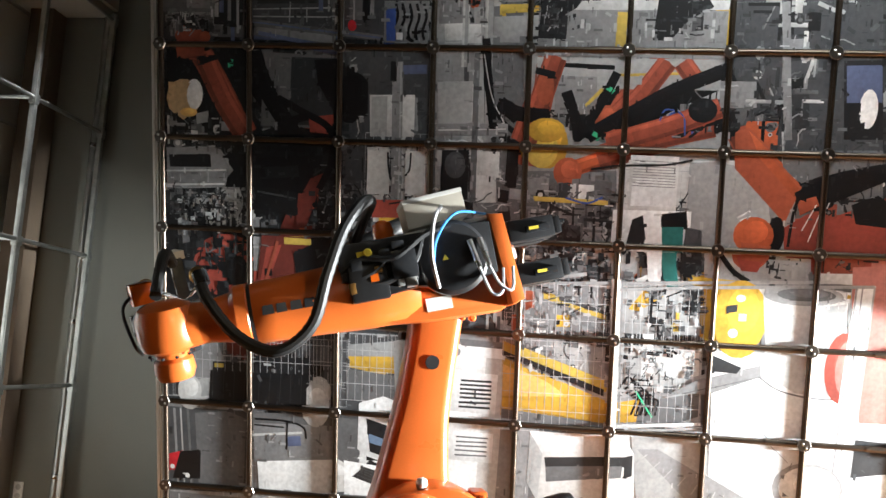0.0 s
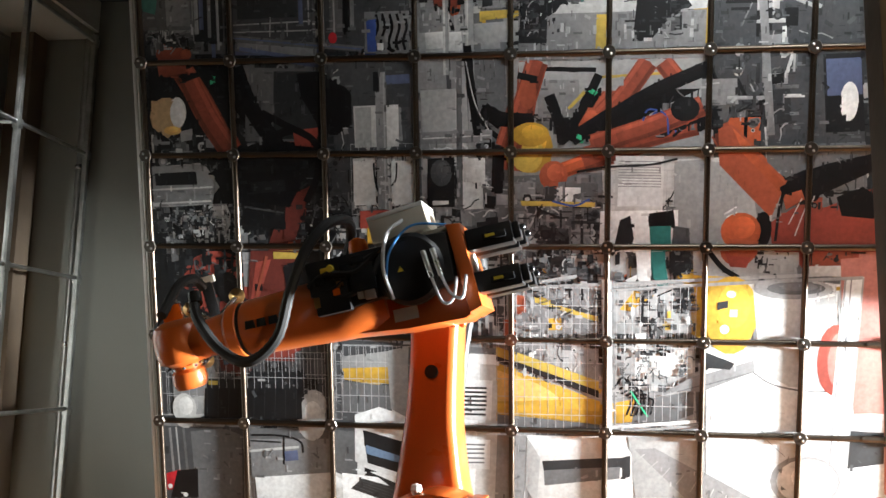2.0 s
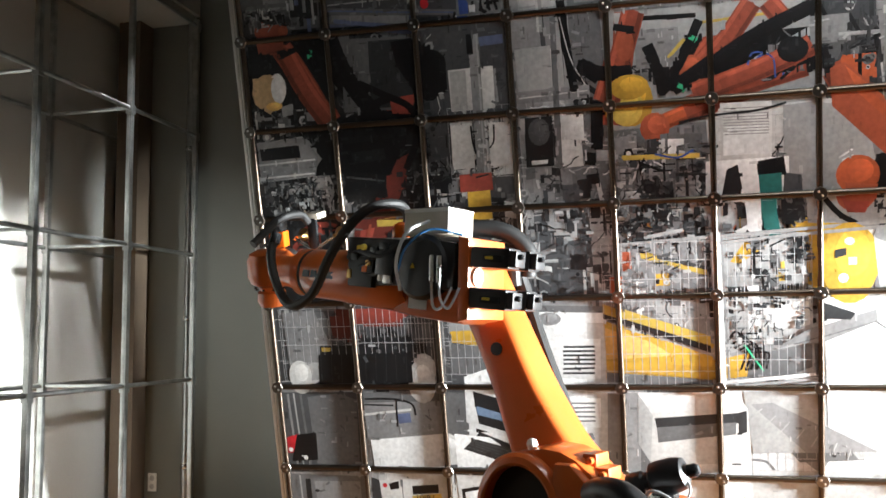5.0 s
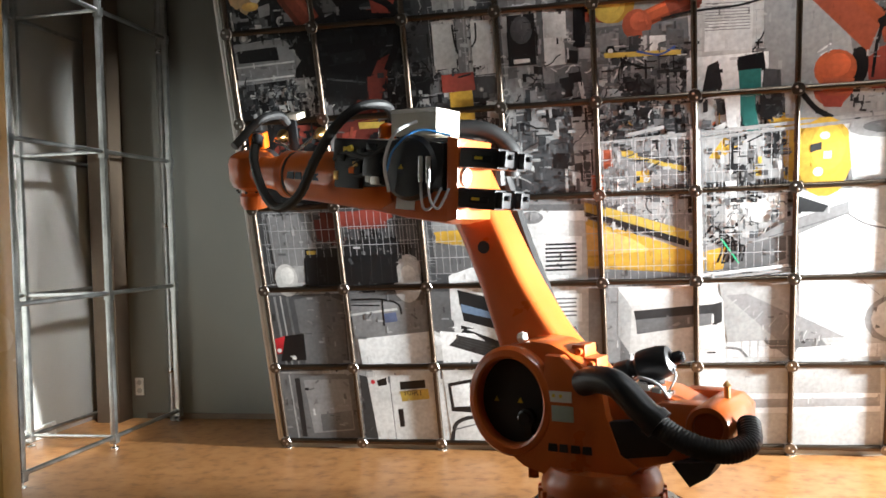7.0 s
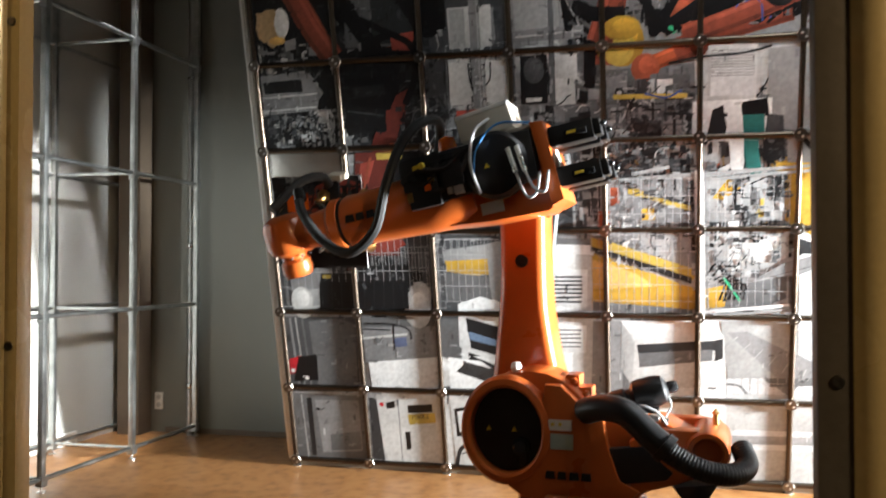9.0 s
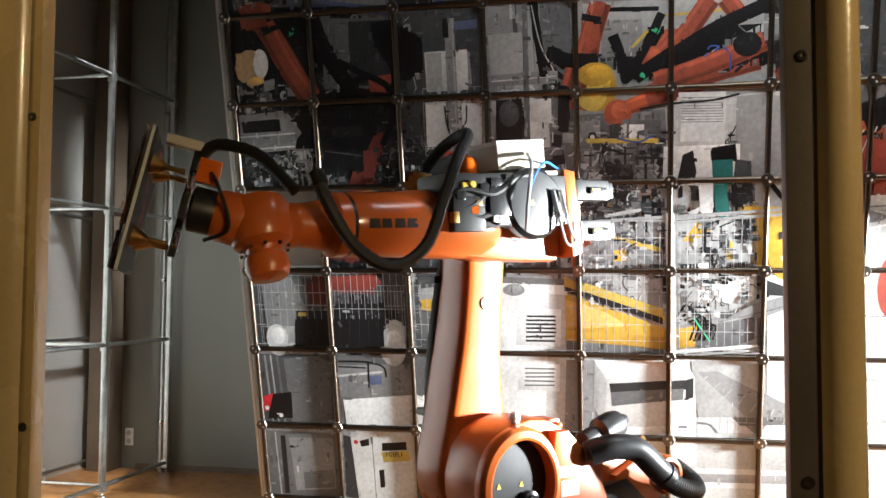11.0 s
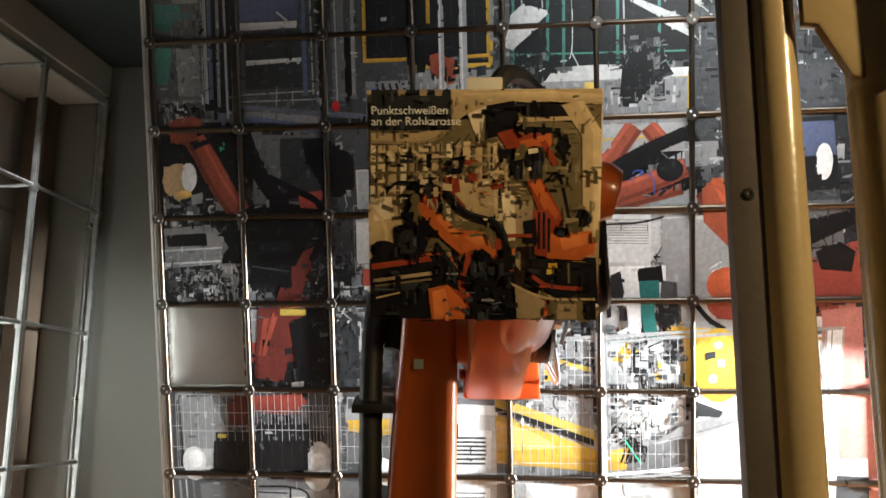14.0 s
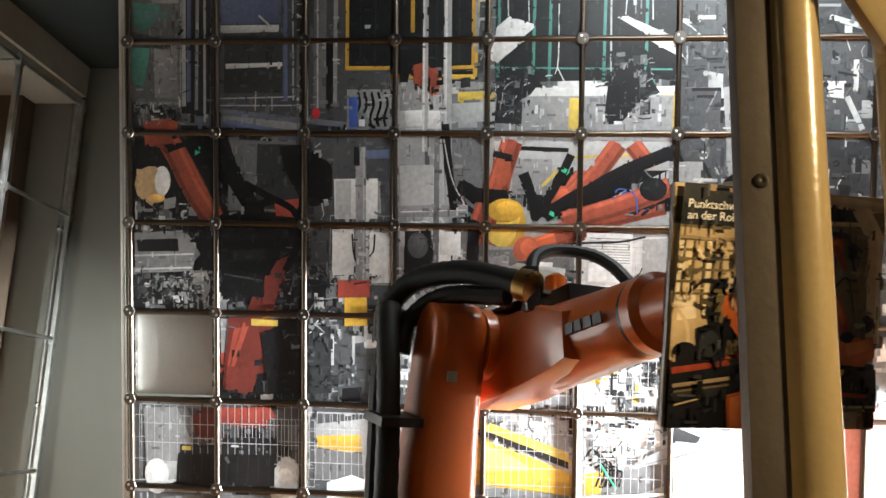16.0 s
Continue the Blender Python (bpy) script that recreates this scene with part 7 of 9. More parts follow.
def logo(parent, x, y, z, h, side=1):
    """Dark blocks where the maker's mark stands."""
    for i in range(4):
        w = h * (0.95 if i == 1 else 1.05)
        x0 = x - side * i * h * 1.22
        pts = ((x0, z), (x0 - side * w, z), (x0 - side * w * 0.92, z + h * 0.8), (x0 - side * w * 0.08, z + h * 0.8))
        part("mark", slab(pts, "y", y - 0.003, y + 0.003), BLACK, parent)


# black base with its ring
bm = bmesh.new()
turn = Matrix.Rotation(radians(34), 4, "Z")


def ring_of(half, cut, z):
    pts = []
    for sx, sy in ((1, 1), (-1, 1), (-1, -1), (1, -1)):
        a, b = (sx * half, sy * (half - cut)), (sx * (half - cut), sy * half)
        pts += [a, b] if sx * sy > 0 else [b, a]
    return [bm.verts.new(turn @ Vector((x, y, z))) for x, y in pts]


levels = [ring_of(0.46, 0.12, 0.0), ring_of(0.46, 0.12, 0.04), ring_of(0.43, 0.13, 0.06), ring_of(0.40, 0.14, 0.215), ring_of(0.355, 0.15, 0.265)]
for a, b in zip(levels, levels[1:]):
    for i in range(8):
        bm.faces.new((a[i], a[(i + 1) % 8], b[(i + 1) % 8], b[i]))
bm.faces.new(levels[-1])
bm.faces.new(list(reversed(levels[0])))
bmesh.ops.bevel(bm, geom=[e for e in bm.edges], offset=0.012, segments=2, affect="EDGES")
base = part("base", bm, BASE_BLACK, ROBOT, "black lacquered chamfered base")
base.location = (0.06, -0.02, 0)
part("collar", turned([(0.32, 0.255), (0.32, 0.275), (0.295, 0.285), (0.295, 0.296)], None, 40), STEEL, base, "bright machined collar")
for a, w in ((-56, 0.22), (-146, 0.26), (34, 0.22)):
    m = Matrix.Rotation(radians(a), 4, "Z") @ pose(0.416, 0, 0.14, 0, -10, 0)
    part("window_recess", box((-0.012, -w / 2, -0.065), (0.006, w / 2, 0.065), 0.012, m), BLACK, base)
    fr = box((0.002, -w / 2 - 0.008, 0.062), (0.010, w / 2 + 0.008, 0.070), 0.002, m)
    add_box(fr, (0.002, -w / 2 - 0.008, -0.07), (0.010, -w / 2, 0.07), 0.002, m)
    part("recess_rim", fr, STEEL, base)
part("sticker", box((0.40, 0.02, 0.20), (0.403, 0.10, 0.245), 0.0, Matrix.Rotation(radians(-70), 4, "Z") @ pose(0.015, 0, 0.02, 0, -20, 0)), WHITE, base)
for i in range(3):
    d = 0.05 * i
    part("supply_cable", hose([(0.42, 0.02 + d, 0.2), (0.6 + d, 0.0 + d, 0.14 - 0.03 * i), (0.72 + d, -0.2, 0.05), (0.62 + 2 * d, -0.5 - d, 0.022), (0.8, -0.9 - d, 0.02)], 0.016, 8, 6), GREYLINE if i == 0 else RUBBER, base)

# turning column
col = part("carousel", turned([(0.27, 0.297), (0.285, 0.305), (0.285, 0.385), (0.275, 0.42), (0.25, 0.46)], None, 40), ORANGE, ROBOT, "orange turning column")
for i in range(24):
    part("lug", box((0.268, -0.017, 0.298), (0.303, 0.017, 0.352), 0.006, pose(0, 0, 0, 0, 0, i * 15)), ORANGE, col)
side = ((0.56, 0.578), (0.60, 0.68), (0.603, 0.78), (0.57, 0.90), (0.50, 0.98), (0.42, 1.02), (0.30, 1.045), (0.20, 1.035), (0.119, 1.0), (0.05, 0.945), (0.0, 0.90),
        (-0.12, 0.86), (-0.35, 0.83), (-0.50, 0.76), (-0.52, 0.66), (-0.40, 0.545), (-0.25, 0.47), (-0.22, 0.40), (0.20, 0.393), (0.325, 0.427), (0.46, 0.49))
part("column_body", slab(side, "y", -0.2, 0.10, 0.035), ORANGE, col)
# bearing cheek round the tall oval opening
OPEN_X, OPEN_Z, FLAT = 0.393, 0.752, 0.862
oval = pose(OPEN_X, 0.085, OPEN_Z, -90, 0, 0) @ Matrix.Diagonal((FLAT, 1, 1, 1))
ring = bmesh.new()
add_turned(ring, [(0.207, 0.01), (0.255, 0.0), (0.270, 0.03), (0.268, 0.065), (0.252, 0.085), (0.224, 0.092), (0.211, 0.086), (0.207, 0.07), (0.207, 0.01)], oval, 56, False)
bmesh.ops.recalc_face_normals(ring, faces=list(ring.faces))
cheek = part("bearing_cheek", ring, ORANGE, col)
part("opening", turned([(0.206, 0.0), (0.206, 0.006)], pose(OPEN_X, 0.1, OPEN_Z, -90, 0, 0) @ Matrix.Diagonal((FLAT, 1, 1, 1)), 40), BLACK, cheek, "dark oval opening")
for dx, dz, s in ((0.1, 0.0, 0.013), (-0.03, 0.0, 0.013)):
    part("warning_sign", slab(((OPEN_X + dx - s, OPEN_Z + dz - s), (OPEN_X + dx + s, OPEN_Z + dz - s), (OPEN_X + dx, OPEN_Z + dz + s)), "y", 0.107, 0.110), YELLOW, cheek)
part("gear_parts", turned([(0.045, 0), (0.045, 0.03), (0.03, 0.035), (0.03, 0.05)], pose(OPEN_X - 0.07, 0.106, OPEN_Z - 0.08, -90, 0, 0), 20), BASE_BLACK, cheek)
part("gear_parts", box((OPEN_X - 0.1, 0.106, OPEN_Z - 0.17), (OPEN_X - 0.06, 0.14, OPEN_Z - 0.06), 0.008), BASE_BLACK, cheek)
part("gear_bolt", turned([(0.012, 0), (0.012, 0.012), (0.006, 0.014)], pose(OPEN_X - 0.045, 0.14, OPEN_Z - 0.08, -90, 0, 0), 8), STEEL, cheek)
web = ((0.20, 0.985), (0.119, 0.985), (0.02, 0.89), (-0.08, 0.85), (-0.10, 0.72), (-0.16, 0.55), (-0.25, 0.50), (-0.2, 0.455), (0.0, 0.42), (0.2, 0.41), (0.33, 0.445), (0.41, 0.50), (0.33, 0.54), (0.235, 0.62), (0.20, 0.75), (0.215, 0.87))
part("cheek_web", slab(web, "y", 0.095, 0.165, 0.018), ORANGE, col)
logo(col, 0.195, 0.166, 0.535, 0.047)
part("rating_plate", box((0.067, 0.1655, 0.768), (0.18, 0.168, 0.82)), WHITE, col, "white rating plate")
part("plate_mark", box((0.15, 0.1682, 0.79), (0.165, 0.169, 0.805)), YELLOW, col)
part("plate_mark", box((0.115, 0.1682, 0.79), (0.13, 0.169, 0.805)), YELLOW, col)
part("rating_plate", box((0.06, 0.1655, 0.678), (0.17, 0.168, 0.752)), GREENISH, col, "pale green rating plate")
part("recess", slab(((-0.085, 0.69), (-0.27, 0.715), (-0.40, 0.60), (-0.37, 0.565), (-0.165, 0.53)), "y", 0.10, 0.155, 0.006), BLACK, col, "black three-sided recess")
# rear arms
for y0, y1 in ((0.03, 0.145), (-0.33, -0.23)):
    part("rear_arm", slab(((-0.20, 0.735), (-0.35, 0.80), (-0.50, 0.80), (-0.60, 0.785), (-0.645, 0.74), (-0.645, 0.68), (-0.60, 0.62), (-0.42, 0.545), (-0.2, 0.475)), "y", y0, y1, 0.02), ORANGE, col)
boss = bmesh.new()
add_turned(boss, [(0.064, 0.0), (0.095, 0.0), (0.1, 0.02), (0.1, 0.40), (0.09, 0.425), (0.07, 0.427), (0.064, 0.42), (0.064, 0.0)], pose(-0.555, -0.25, 0.705, -90, 0, 0), 32, False)
bmesh.ops.recalc_face_normals(boss, faces=list(boss.faces))
hub = part("rear_boss", boss, ORANGE, col)
part("bore", turned([(0.063, 0), (0.063, 0.01)], pose(-0.555, 0.13, 0.705, -90, 0, 0)), BLACK, hub)
mot = part("column_motor", turned([(0.045, 0), (0.05, 0.02), (0.05, 0.07), (0.04, 0.08), (0.04, 0.10), (0.072, 0.12), (0.076, 0.15), (0.076, 0.22), (0.066, 0.26), (0.03, 0.28)], along((-0.10, 0.02, 0.895), (-0.41, 0.0, 0.985)), 24), BLACK, col, "black servo motor")
part("motor_cap", turned([(0.03, 0), (0.03, 0.035), (0.02, 0.05)], along((-0.365, 0.003, 0.972), (-0.5, -0.01, 1.012)), 16), BASE_BLACK, mot)
part("motor_eye", turned([(0.014, 0), (0.014, 0.05), (0.02, 0.055), (0.0, 0.08)], pose(-0.585, -0.05, 0.80), 12, False), BRASS, col)
for x, z, w, h, mat in ((-0.19, 0.815, 0.05, 0.05, PLATE), (-0.25, 0.805, 0.05, 0.075, WHITE), (-0.31, 0.80, 0.045, 0.05, PLATE), (-0.36, 0.80, 0.03, 0.035, STEEL), (-0.28, 0.86, 0.1, 0.025, BASE_BLACK)):
    part("valve_block", box((x - w / 2, 0.02, z), (x + w / 2, 0.09, z + h), 0.006), mat, col)
part("valve_line", hose([(-0.2, 0.1, 0.86), (-0.25, 0.13, 0.9), (-0.33, 0.12, 0.87), (-0.37, 0.1, 0.81)], 0.007, 8, 6), GREYLINE, col)
part("valve_line", hose([(-0.36, 0.02, 0.95), (-0.385, 0.04, 0.90), (-0.36, 0.06, 0.84)], 0.005, 8, 6), GREYLINE, col)
part("cable_hose", hose([(0.02, 0.16, 0.87), (-0.09, 0.24, 0.90), (-0.206, 0.28, 0.885), (-0.313, 0.3, 0.795), (-0.42, 0.3, 0.71), (-0.54, 0.29, 0.655), (-0.657, 0.25, 0.636), (-0.72, 0.16, 0.66), (-0.70, 0.06, 0.72)], 0.05, 14, 16, 0.03), RUBBER, col, "thick ribbed black cable hose")
part("hose_sleeve", hose([(0.0, 0.18, 0.87), (-0.09, 0.24, 0.90), (-0.206, 0.28, 0.885), (-0.313, 0.3, 0.795), (-0.37, 0.3, 0.75)], 0.062, 14, 6), BLACK, col, "smooth black sleeve")
part("hose_clamp", rod((-0.36, 0.3, 0.758), (-0.39, 0.3, 0.733), 0.07, 16), BLACK, col)
part("hose_bracket", slab(((-0.40, 0.545), (-0.60, 0.575), (-0.555, 0.50), (-0.475, 0.45)), "y", 0.02, 0.19, 0.004), BLACK, col)
part("top_knob", turned([(0.0, -0.03), (0.018, -0.025), (0.028, 0.0), (0.022, 0.022), (0.0, 0.03)], pose(0.365, 0.06, 1.05), 16, False), WHITE, col, "pale plastic cap")
for x, z in ((0.09, 0.99), (0.03, 0.93)):
    part("stop_block", box((x - 0.035, -0.12, z - 0.03), (x + 0.035, 0.02, z + 0.03), 0.012, pose(0, 0, 0)), ORANGE, col)
    part("stop_bolt", turned([(0.017, 0), (0.017, 0.03), (0.009, 0.035)], pose(x - 0.01, 0.02, z, -90, 0, 0), 10), ORANGE, col)
part("plug", turned([(0.03, 0), (0.034, 0.02), (0.03, 0.05)], along((0.30, 0.06, 0.40), (0.39, 0.10, 0.40)), 14), ORANGE, col)

# upper arm
def add_loft(bm, rows, chamfer):
    """A cast limb from levels (z, x from, x to, y from, y to) with broad rounded edges."""
    rings = []
    for z, x0, x1, y0, y1 in rows:
        k = min(chamfer, 0.45 * (x1 - x0), 0.45 * (y1 - y0))
        pts = []
        for cx, cy, a0 in ((x1 - k, y1 - k, 0), (x0 + k, y1 - k, 90), (x0 + k, y0 + k, 180), (x1 - k, y0 + k, 270)):
            pts += [(cx + k * math.cos(radians(a0 + a)), cy + k * math.sin(radians(a0 + a))) for a in (0, 22, 45, 68, 90)]
        rings.append([bm.verts.new((x, y, z)) for x, y in pts])
    for a, b in zip(rings, rings[1:]):
        for i in range(len(a)):
            bm.faces.new((a[i], a[(i + 1) % len(a)], b[(i + 1) % len(a)], b[i]))
    bm.faces.new(list(reversed(rings[0])))
    bm.faces.new(rings[-1])


def arm_levels():
    """The limb's levels, eased between the measured stations."""
    stations = [(-0.25, -0.13, 0.13, -0.46, -0.25), (-0.20, -0.20, 0.20, -0.48, -0.22), (-0.05, -0.235, 0.255, -0.49, -0.215), (0.1, -0.19, 0.24, -0.50, -0.215), (0.25, -0.145, 0.208, -0.505, -0.215),
                (0.49, -0.118, 0.168, -0.51, -0.215), (0.66, -0.115, 0.142, -0.505, -0.215), (0.96, -0.13, 0.118, -0.485, -0.215), (1.16, -0.145, 0.125, -0.465, -0.215), (1.28, -0.15, 0.14, -0.455, -0.215), (1.38, -0.125, 0.12, -0.45, -0.22), (1.43, -0.06, 0.06, -0.44, -0.235)]
    tops = [Vector(p[1:3] + (p[0],)) for p in stations]
    flats = [Vector(p[3:5] + (p[0],)) for p in stations]
    return [(a.z, a.x, a.y, b.x, b.y) for a, b in zip(smooth_path(tops, 4), smooth_path(flats, 4))]


bm = bmesh.new()
add_loft(bm, arm_levels(), 0.05)
arm = part("link_arm", bm, ORANGE, ROBOT, "orange tapered upper arm")
part("bore", turned([(0.034, 0.0), (0.034, 0.012)], pose(0, -0.2195, 0.829, -90, 0, 0), 24), BLACK, arm)
part("gear_hub", turned([(0.2, 0), (0.2, 0.03), (0.17, 0.04)], pose(0, -0.24, 0, -90, 0, 0), 32), ORANGE, arm)
part("elbow_hub", turned([(0.15, 0), (0.15, 0.05), (0.12, 0.06)], pose(0, -0.225, UPPER, -90, 0, 0), 32), ORANGE, arm)
part("link_motor", turned([(0.1, 0), (0.1, 0.14), (0.08, 0.17)], pose(0, -0.48, 0, 90, 0, 0), 24), BLACK, arm)
for k in (-0.03, 0.02, 0.07):
    part("bolt_lug", turned([(0.018, 0), (0.018, 0.03), (0.01, 0.04)], pose(-0.14 + k, -0.20, 1.06, -90, 0, 0), 12), ORANGE, arm)
part("arm_hose", hose([(0.12, -0.56, -0.25), (0.09, -0.57, 0.1), (0.07, -0.58, 0.5), (0.02, -0.585, 0.9), (-0.06, -0.585, 1.2), (-0.16, -0.57, 1.40)], 0.05, 12, 9, 0.035), RUBBER, arm, "thick black cable hose beside the arm")
part("arm_hose", hose([(0.0, -0.58, -0.2), (-0.02, -0.59, 0.3), (-0.06, -0.6, 0.8), (-0.12, -0.59, 1.15), (-0.2, -0.5, 1.38)], 0.04, 10, 9, 0.03), RUBBER, arm)
for z in (0.25, 0.95):
    part("hose_clamp", box((-0.08, -0.66, z - 0.02), (0.14, -0.48, z + 0.02), 0.01), BLACK, arm)
part("green_tag", box((0.135, -0.40, 1.12), (0.150, -0.36, 1.16)), GREENISH, arm)

# forearm
fore = part("forearm", turned([(0.13, 0.16), (0.165, 0.24), (0.163, 0.42), (0.150, 0.62), (0.142, 0.80), (0.142, 0.88), (0.132, 0.90), (0.132, 0.915), (0.14, 0.925), (0.14, 0.975), (0.112, 1.0), (0.095, 1.1), (0.09, 1.2)], pose(0, 0, DROP, 0, 90, 0), 36), ORANGE, ROBOT, "orange forearm with a round tube")
part("forearm_body", slab(((-0.25, -0.22), (-0.2, -0.245), (0.1, -0.235), (0.5, -0.19), (0.62, -0.16), (0.62, 0.02), (0.4, 0.09), (0.12, 0.10), (-0.1, 0.17), (-0.19, 0.20), (-0.25, 0.14)), "y", -0.175, 0.075, 0.035), ORANGE, fore)
part("rear_plate", slab(((-0.30, -0.21), (-0.235, -0.23), (-0.2, 0.20), (-0.27, 0.19)), "y", -0.18, 0.165, 0.015), ORANGE, fore)
part("collar_ring", turned([(0.134, 0.902), (0.1355, 0.902), (0.1355, 0.918), (0.134, 0.918)], pose(0, 0, DROP, 0, 90, 0), 36), BLACK, fore)
part("drive_cover", slab(((-0.20, -0.07), (0.02, -0.10), (0.16, -0.075), (0.30, -0.09), (0.34, -0.02), (0.50, 0.0), (0.50, 0.09), (0.36, 0.13), (0.20, 0.155), (-0.05, 0.175), (-0.2, 0.165)), "y", 0.07, 0.178, 0.02), BLACK, fore, "black drive cover")
for x, z, w, h, mat in ((0.43, 0.06, 0.05, 0.04, BASE_BLACK), (0.40, 0.105, 0.04, 0.03, YELLOW), (0.30, 0.085, 0.05, 0.06, BASE_BLACK), (0.235, 0.125, 0.06, 0.035, BASE_BLACK), (0.20, -0.045, 0.05, 0.05, PLATE), (0.245, -0.04, 0.03, 0.04, BACKING), (0.46, -0.035, 0.03, 0.05, BRASS), (0.335, 0.03, 0.035, 0.03, BRASS)):
    part("connector", box((x - w / 2, 0.17, z - h / 2), (x + w / 2, 0.205, z + h / 2), 0.006), mat, fore)
for k, pts in enumerate(([(0.5, 0.17, 0.05), (0.4, 0.195, 0.09), (0.25, 0.2, 0.07), (0.1, 0.19, 0.15), (-0.05, 0.18, 0.165)], [(0.47, 0.18, 0.0), (0.36, 0.195, 0.02), (0.22, 0.19, 0.11), (0.05, 0.18, 0.165)],
                       [(0.44, 0.18, -0.02), (0.3, 0.19, -0.03), (0.18, 0.195, 0.03), (0.12, 0.185, 0.13)], [(0.3, 0.18, 0.12), (0.2, 0.195, 0.09), (0.17, 0.195, 0.02), (0.18, 0.18, -0.06)])):
    part("motor_cable", hose(pts, 0.011 if k % 2 else 0.015, 8, 7), RUBBER, fore)
cov = part("elbow_motor", turned([(0.165, 0), (0.17, 0.02), (0.17, 0.055), (0.15, 0.075), (0.06, 0.085)], pose(0, 0.12, 0.03, -90, 0, 0), 32), BLACK, fore, "black round motor cover")
part("warning_sign", slab(((0.02, 0.02), (0.05, 0.02), (0.035, 0.045)), "y", 0.2055, 0.208), YELLOW, cov)
for y in (-0.1, 0.1):
    for z in (0.10, -0.10):
        bm = box((-0.50, y - 0.056, z - 0.05), (-0.28, y + 0.056, z + 0.05), 0.012)
        add_box(bm, (-0.535, y - 0.045, z - 0.04), (-0.50, y + 0.045, z + 0.04), 0.008)
        m = part("axis_motor", bm, BLACK, fore, "black servo motor at the rear")
        part("end_plug", turned([(0.014, 0), (0.014, 0.02), (0.008, 0.026)], along((-0.535, y + 0.015, z + 0.012), (-1, y + 0.015, z + 0.012)), 10), BASE_BLACK, m)
        part("plug", box((-0.47, y + 0.03, z - 0.02), (-0.36, y + 0.072, z + 0.012), 0.006), BASE_BLACK, m)
        part("motor_sticker", box((-0.42, y + 0.0715, z - 0.008), (-0.375, y + 0.0735, z + 0.006)), YELLOW, m)
part("bearing_cap", turned([(0.05, 0), (0.045, 0.03)], along((-0.27, 0.1, 0.0), (-1, 0.1, 0.0)), 16), WHITE, fore)
part("cable_tray", slab(((-0.2, 0.175), (0.36, 0.15), (0.36, 0.165), (-0.2, 0.195)), "y", -0.12, 0.14, 0.004), PLATE, fore, "aluminium mounting plate")
bx = part("junction_box", box((-0.13, -0.1, 0.2), (0.15, 0.13, 0.33), 0.006, pose(0, 0, 0.0, 0, 4, 0)), BOX_BEIGE, fore, "beige junction box")
part("lid", box((-0.132, -0.102, 0.315), (0.152, 0.132, 0.336), 0.004, pose(0, 0, 0, 0, 4, 0)), WHITE, bx)
lampy = part("beacon", turned([(0.05, 0), (0.05, 0.05), (0.042, 0.085), (0.018, 0.1)], pose(0.27, 0.02, 0.165), 20), BEACON, fore, "orange warning beacon")
part("beacon_foot", turned([(0.055, -0.02), (0.055, 0.0)], pose(0.27, 0.02, 0.165), 20), BLACK, lampy)
part("motor_box", box((0.1, -0.06, 0.05), (0.5, 0.19, 0.165), 0.02), BLACK, fore)
part("connector_plate", box((0.30, 0.075, -0.1), (0.47, 0.2, 0.06), 0.012), BLACK, fore)
part("cable_box", box((0.16, 0.15, -0.03), (0.28, 0.21, 0.1), 0.015), BASE_BLACK, fore)
part("label", box((0.02, 0.0755, -0.19), (0.14, 0.078, -0.13)), WHITE, fore)
part("sticker", box((0.34, 0.2005, -0.02), (0.375, 0.2025, 0.015)), BEACON, fore)
part("cap", turned([(0.02, 0), (0.016, 0.015)], pose(0.37, 0.2, 0.11, -90, 0, 0), 12), YELLOW, fore)
logo(fore, 0.86, 0.146, -0.075, 0.05)
logo(fore, 0.62, -0.160, -0.075, 0.05, -1)
for k in range(2):
    x = -0.13 + 0.045 * k
    part("air_cylinder", rod((x, 0.21, 0.09), (x - 0.02, 0.225, -0.04), 0.013, 12), STEEL, fore)
    part("air_line", hose([(x - 0.02, 0.225, -0.04), (x - 0.05, 0.235, -0.13 - 0.03 * k), (x - 0.1, 0.235, -0.16), (x - 0.13, 0.2, -0.06)], 0.007, 8, 6), GREYLINE, fore)
part("air_line", hose([(0.0, 0.14, 0.27), (0.06, 0.24, 0.2), (0.1, 0.26, 0.05), (0.09, 0.22, -0.1)], 0.009, 8, 8), GREYLINE, fore, "grey air line")
part("air_line", hose([(-0.2, 0.12, 0.205), (-0.05, 0.2, 0.22), (0.06, 0.24, 0.12), (0.1, 0.24, 0.0)], 0.006, 8, 8), BLUE, fore, "blue air line")
part("dress_hose", hose([(0.40, -0.17, 0.2), (0.33, -0.1, 0.31), (0.30, 0.03, 0.36), (0.36, 0.17, 0.33), (0.46, 0.23, 0.22), (0.56, 0.26, 0.04), (0.66, 0.26, -0.16), (0.82, 0.25, -0.24), (0.97, 0.22, -0.15), (1.07, 0.2, 0.02), (1.1, 0.15, 0.15)], 0.027, 10, 10, 0.04), RUBBER, fore, "black hose looping along the forearm")
part("hose_end", turned([(0.034, 0), (0.034, 0.06)], along((1.085, 0.17, 0.1), (1.1, 0.14, 0.18)), 12), BASE_BLACK, fore)
part("arch_hose", hose([(-0.2, -0.56, 0.03), (-0.2, -0.545, 0.17), (-0.08, -0.47, 0.27), (0.13, -0.35, 0.27), (0.32, -0.23, 0.2), (0.42, -0.18, 0.15)], 0.05, 12, 10, 0.035), RUBBER, fore, "thick black hose arching over the elbow")
part("arch_hose", hose([(-0.16, -0.5, -0.03), (-0.13, -0.47, 0.11), (0.02, -0.37, 0.19), (0.3, -0.22, 0.14)], 0.04, 10, 10, 0.035), RUBBER, fore)
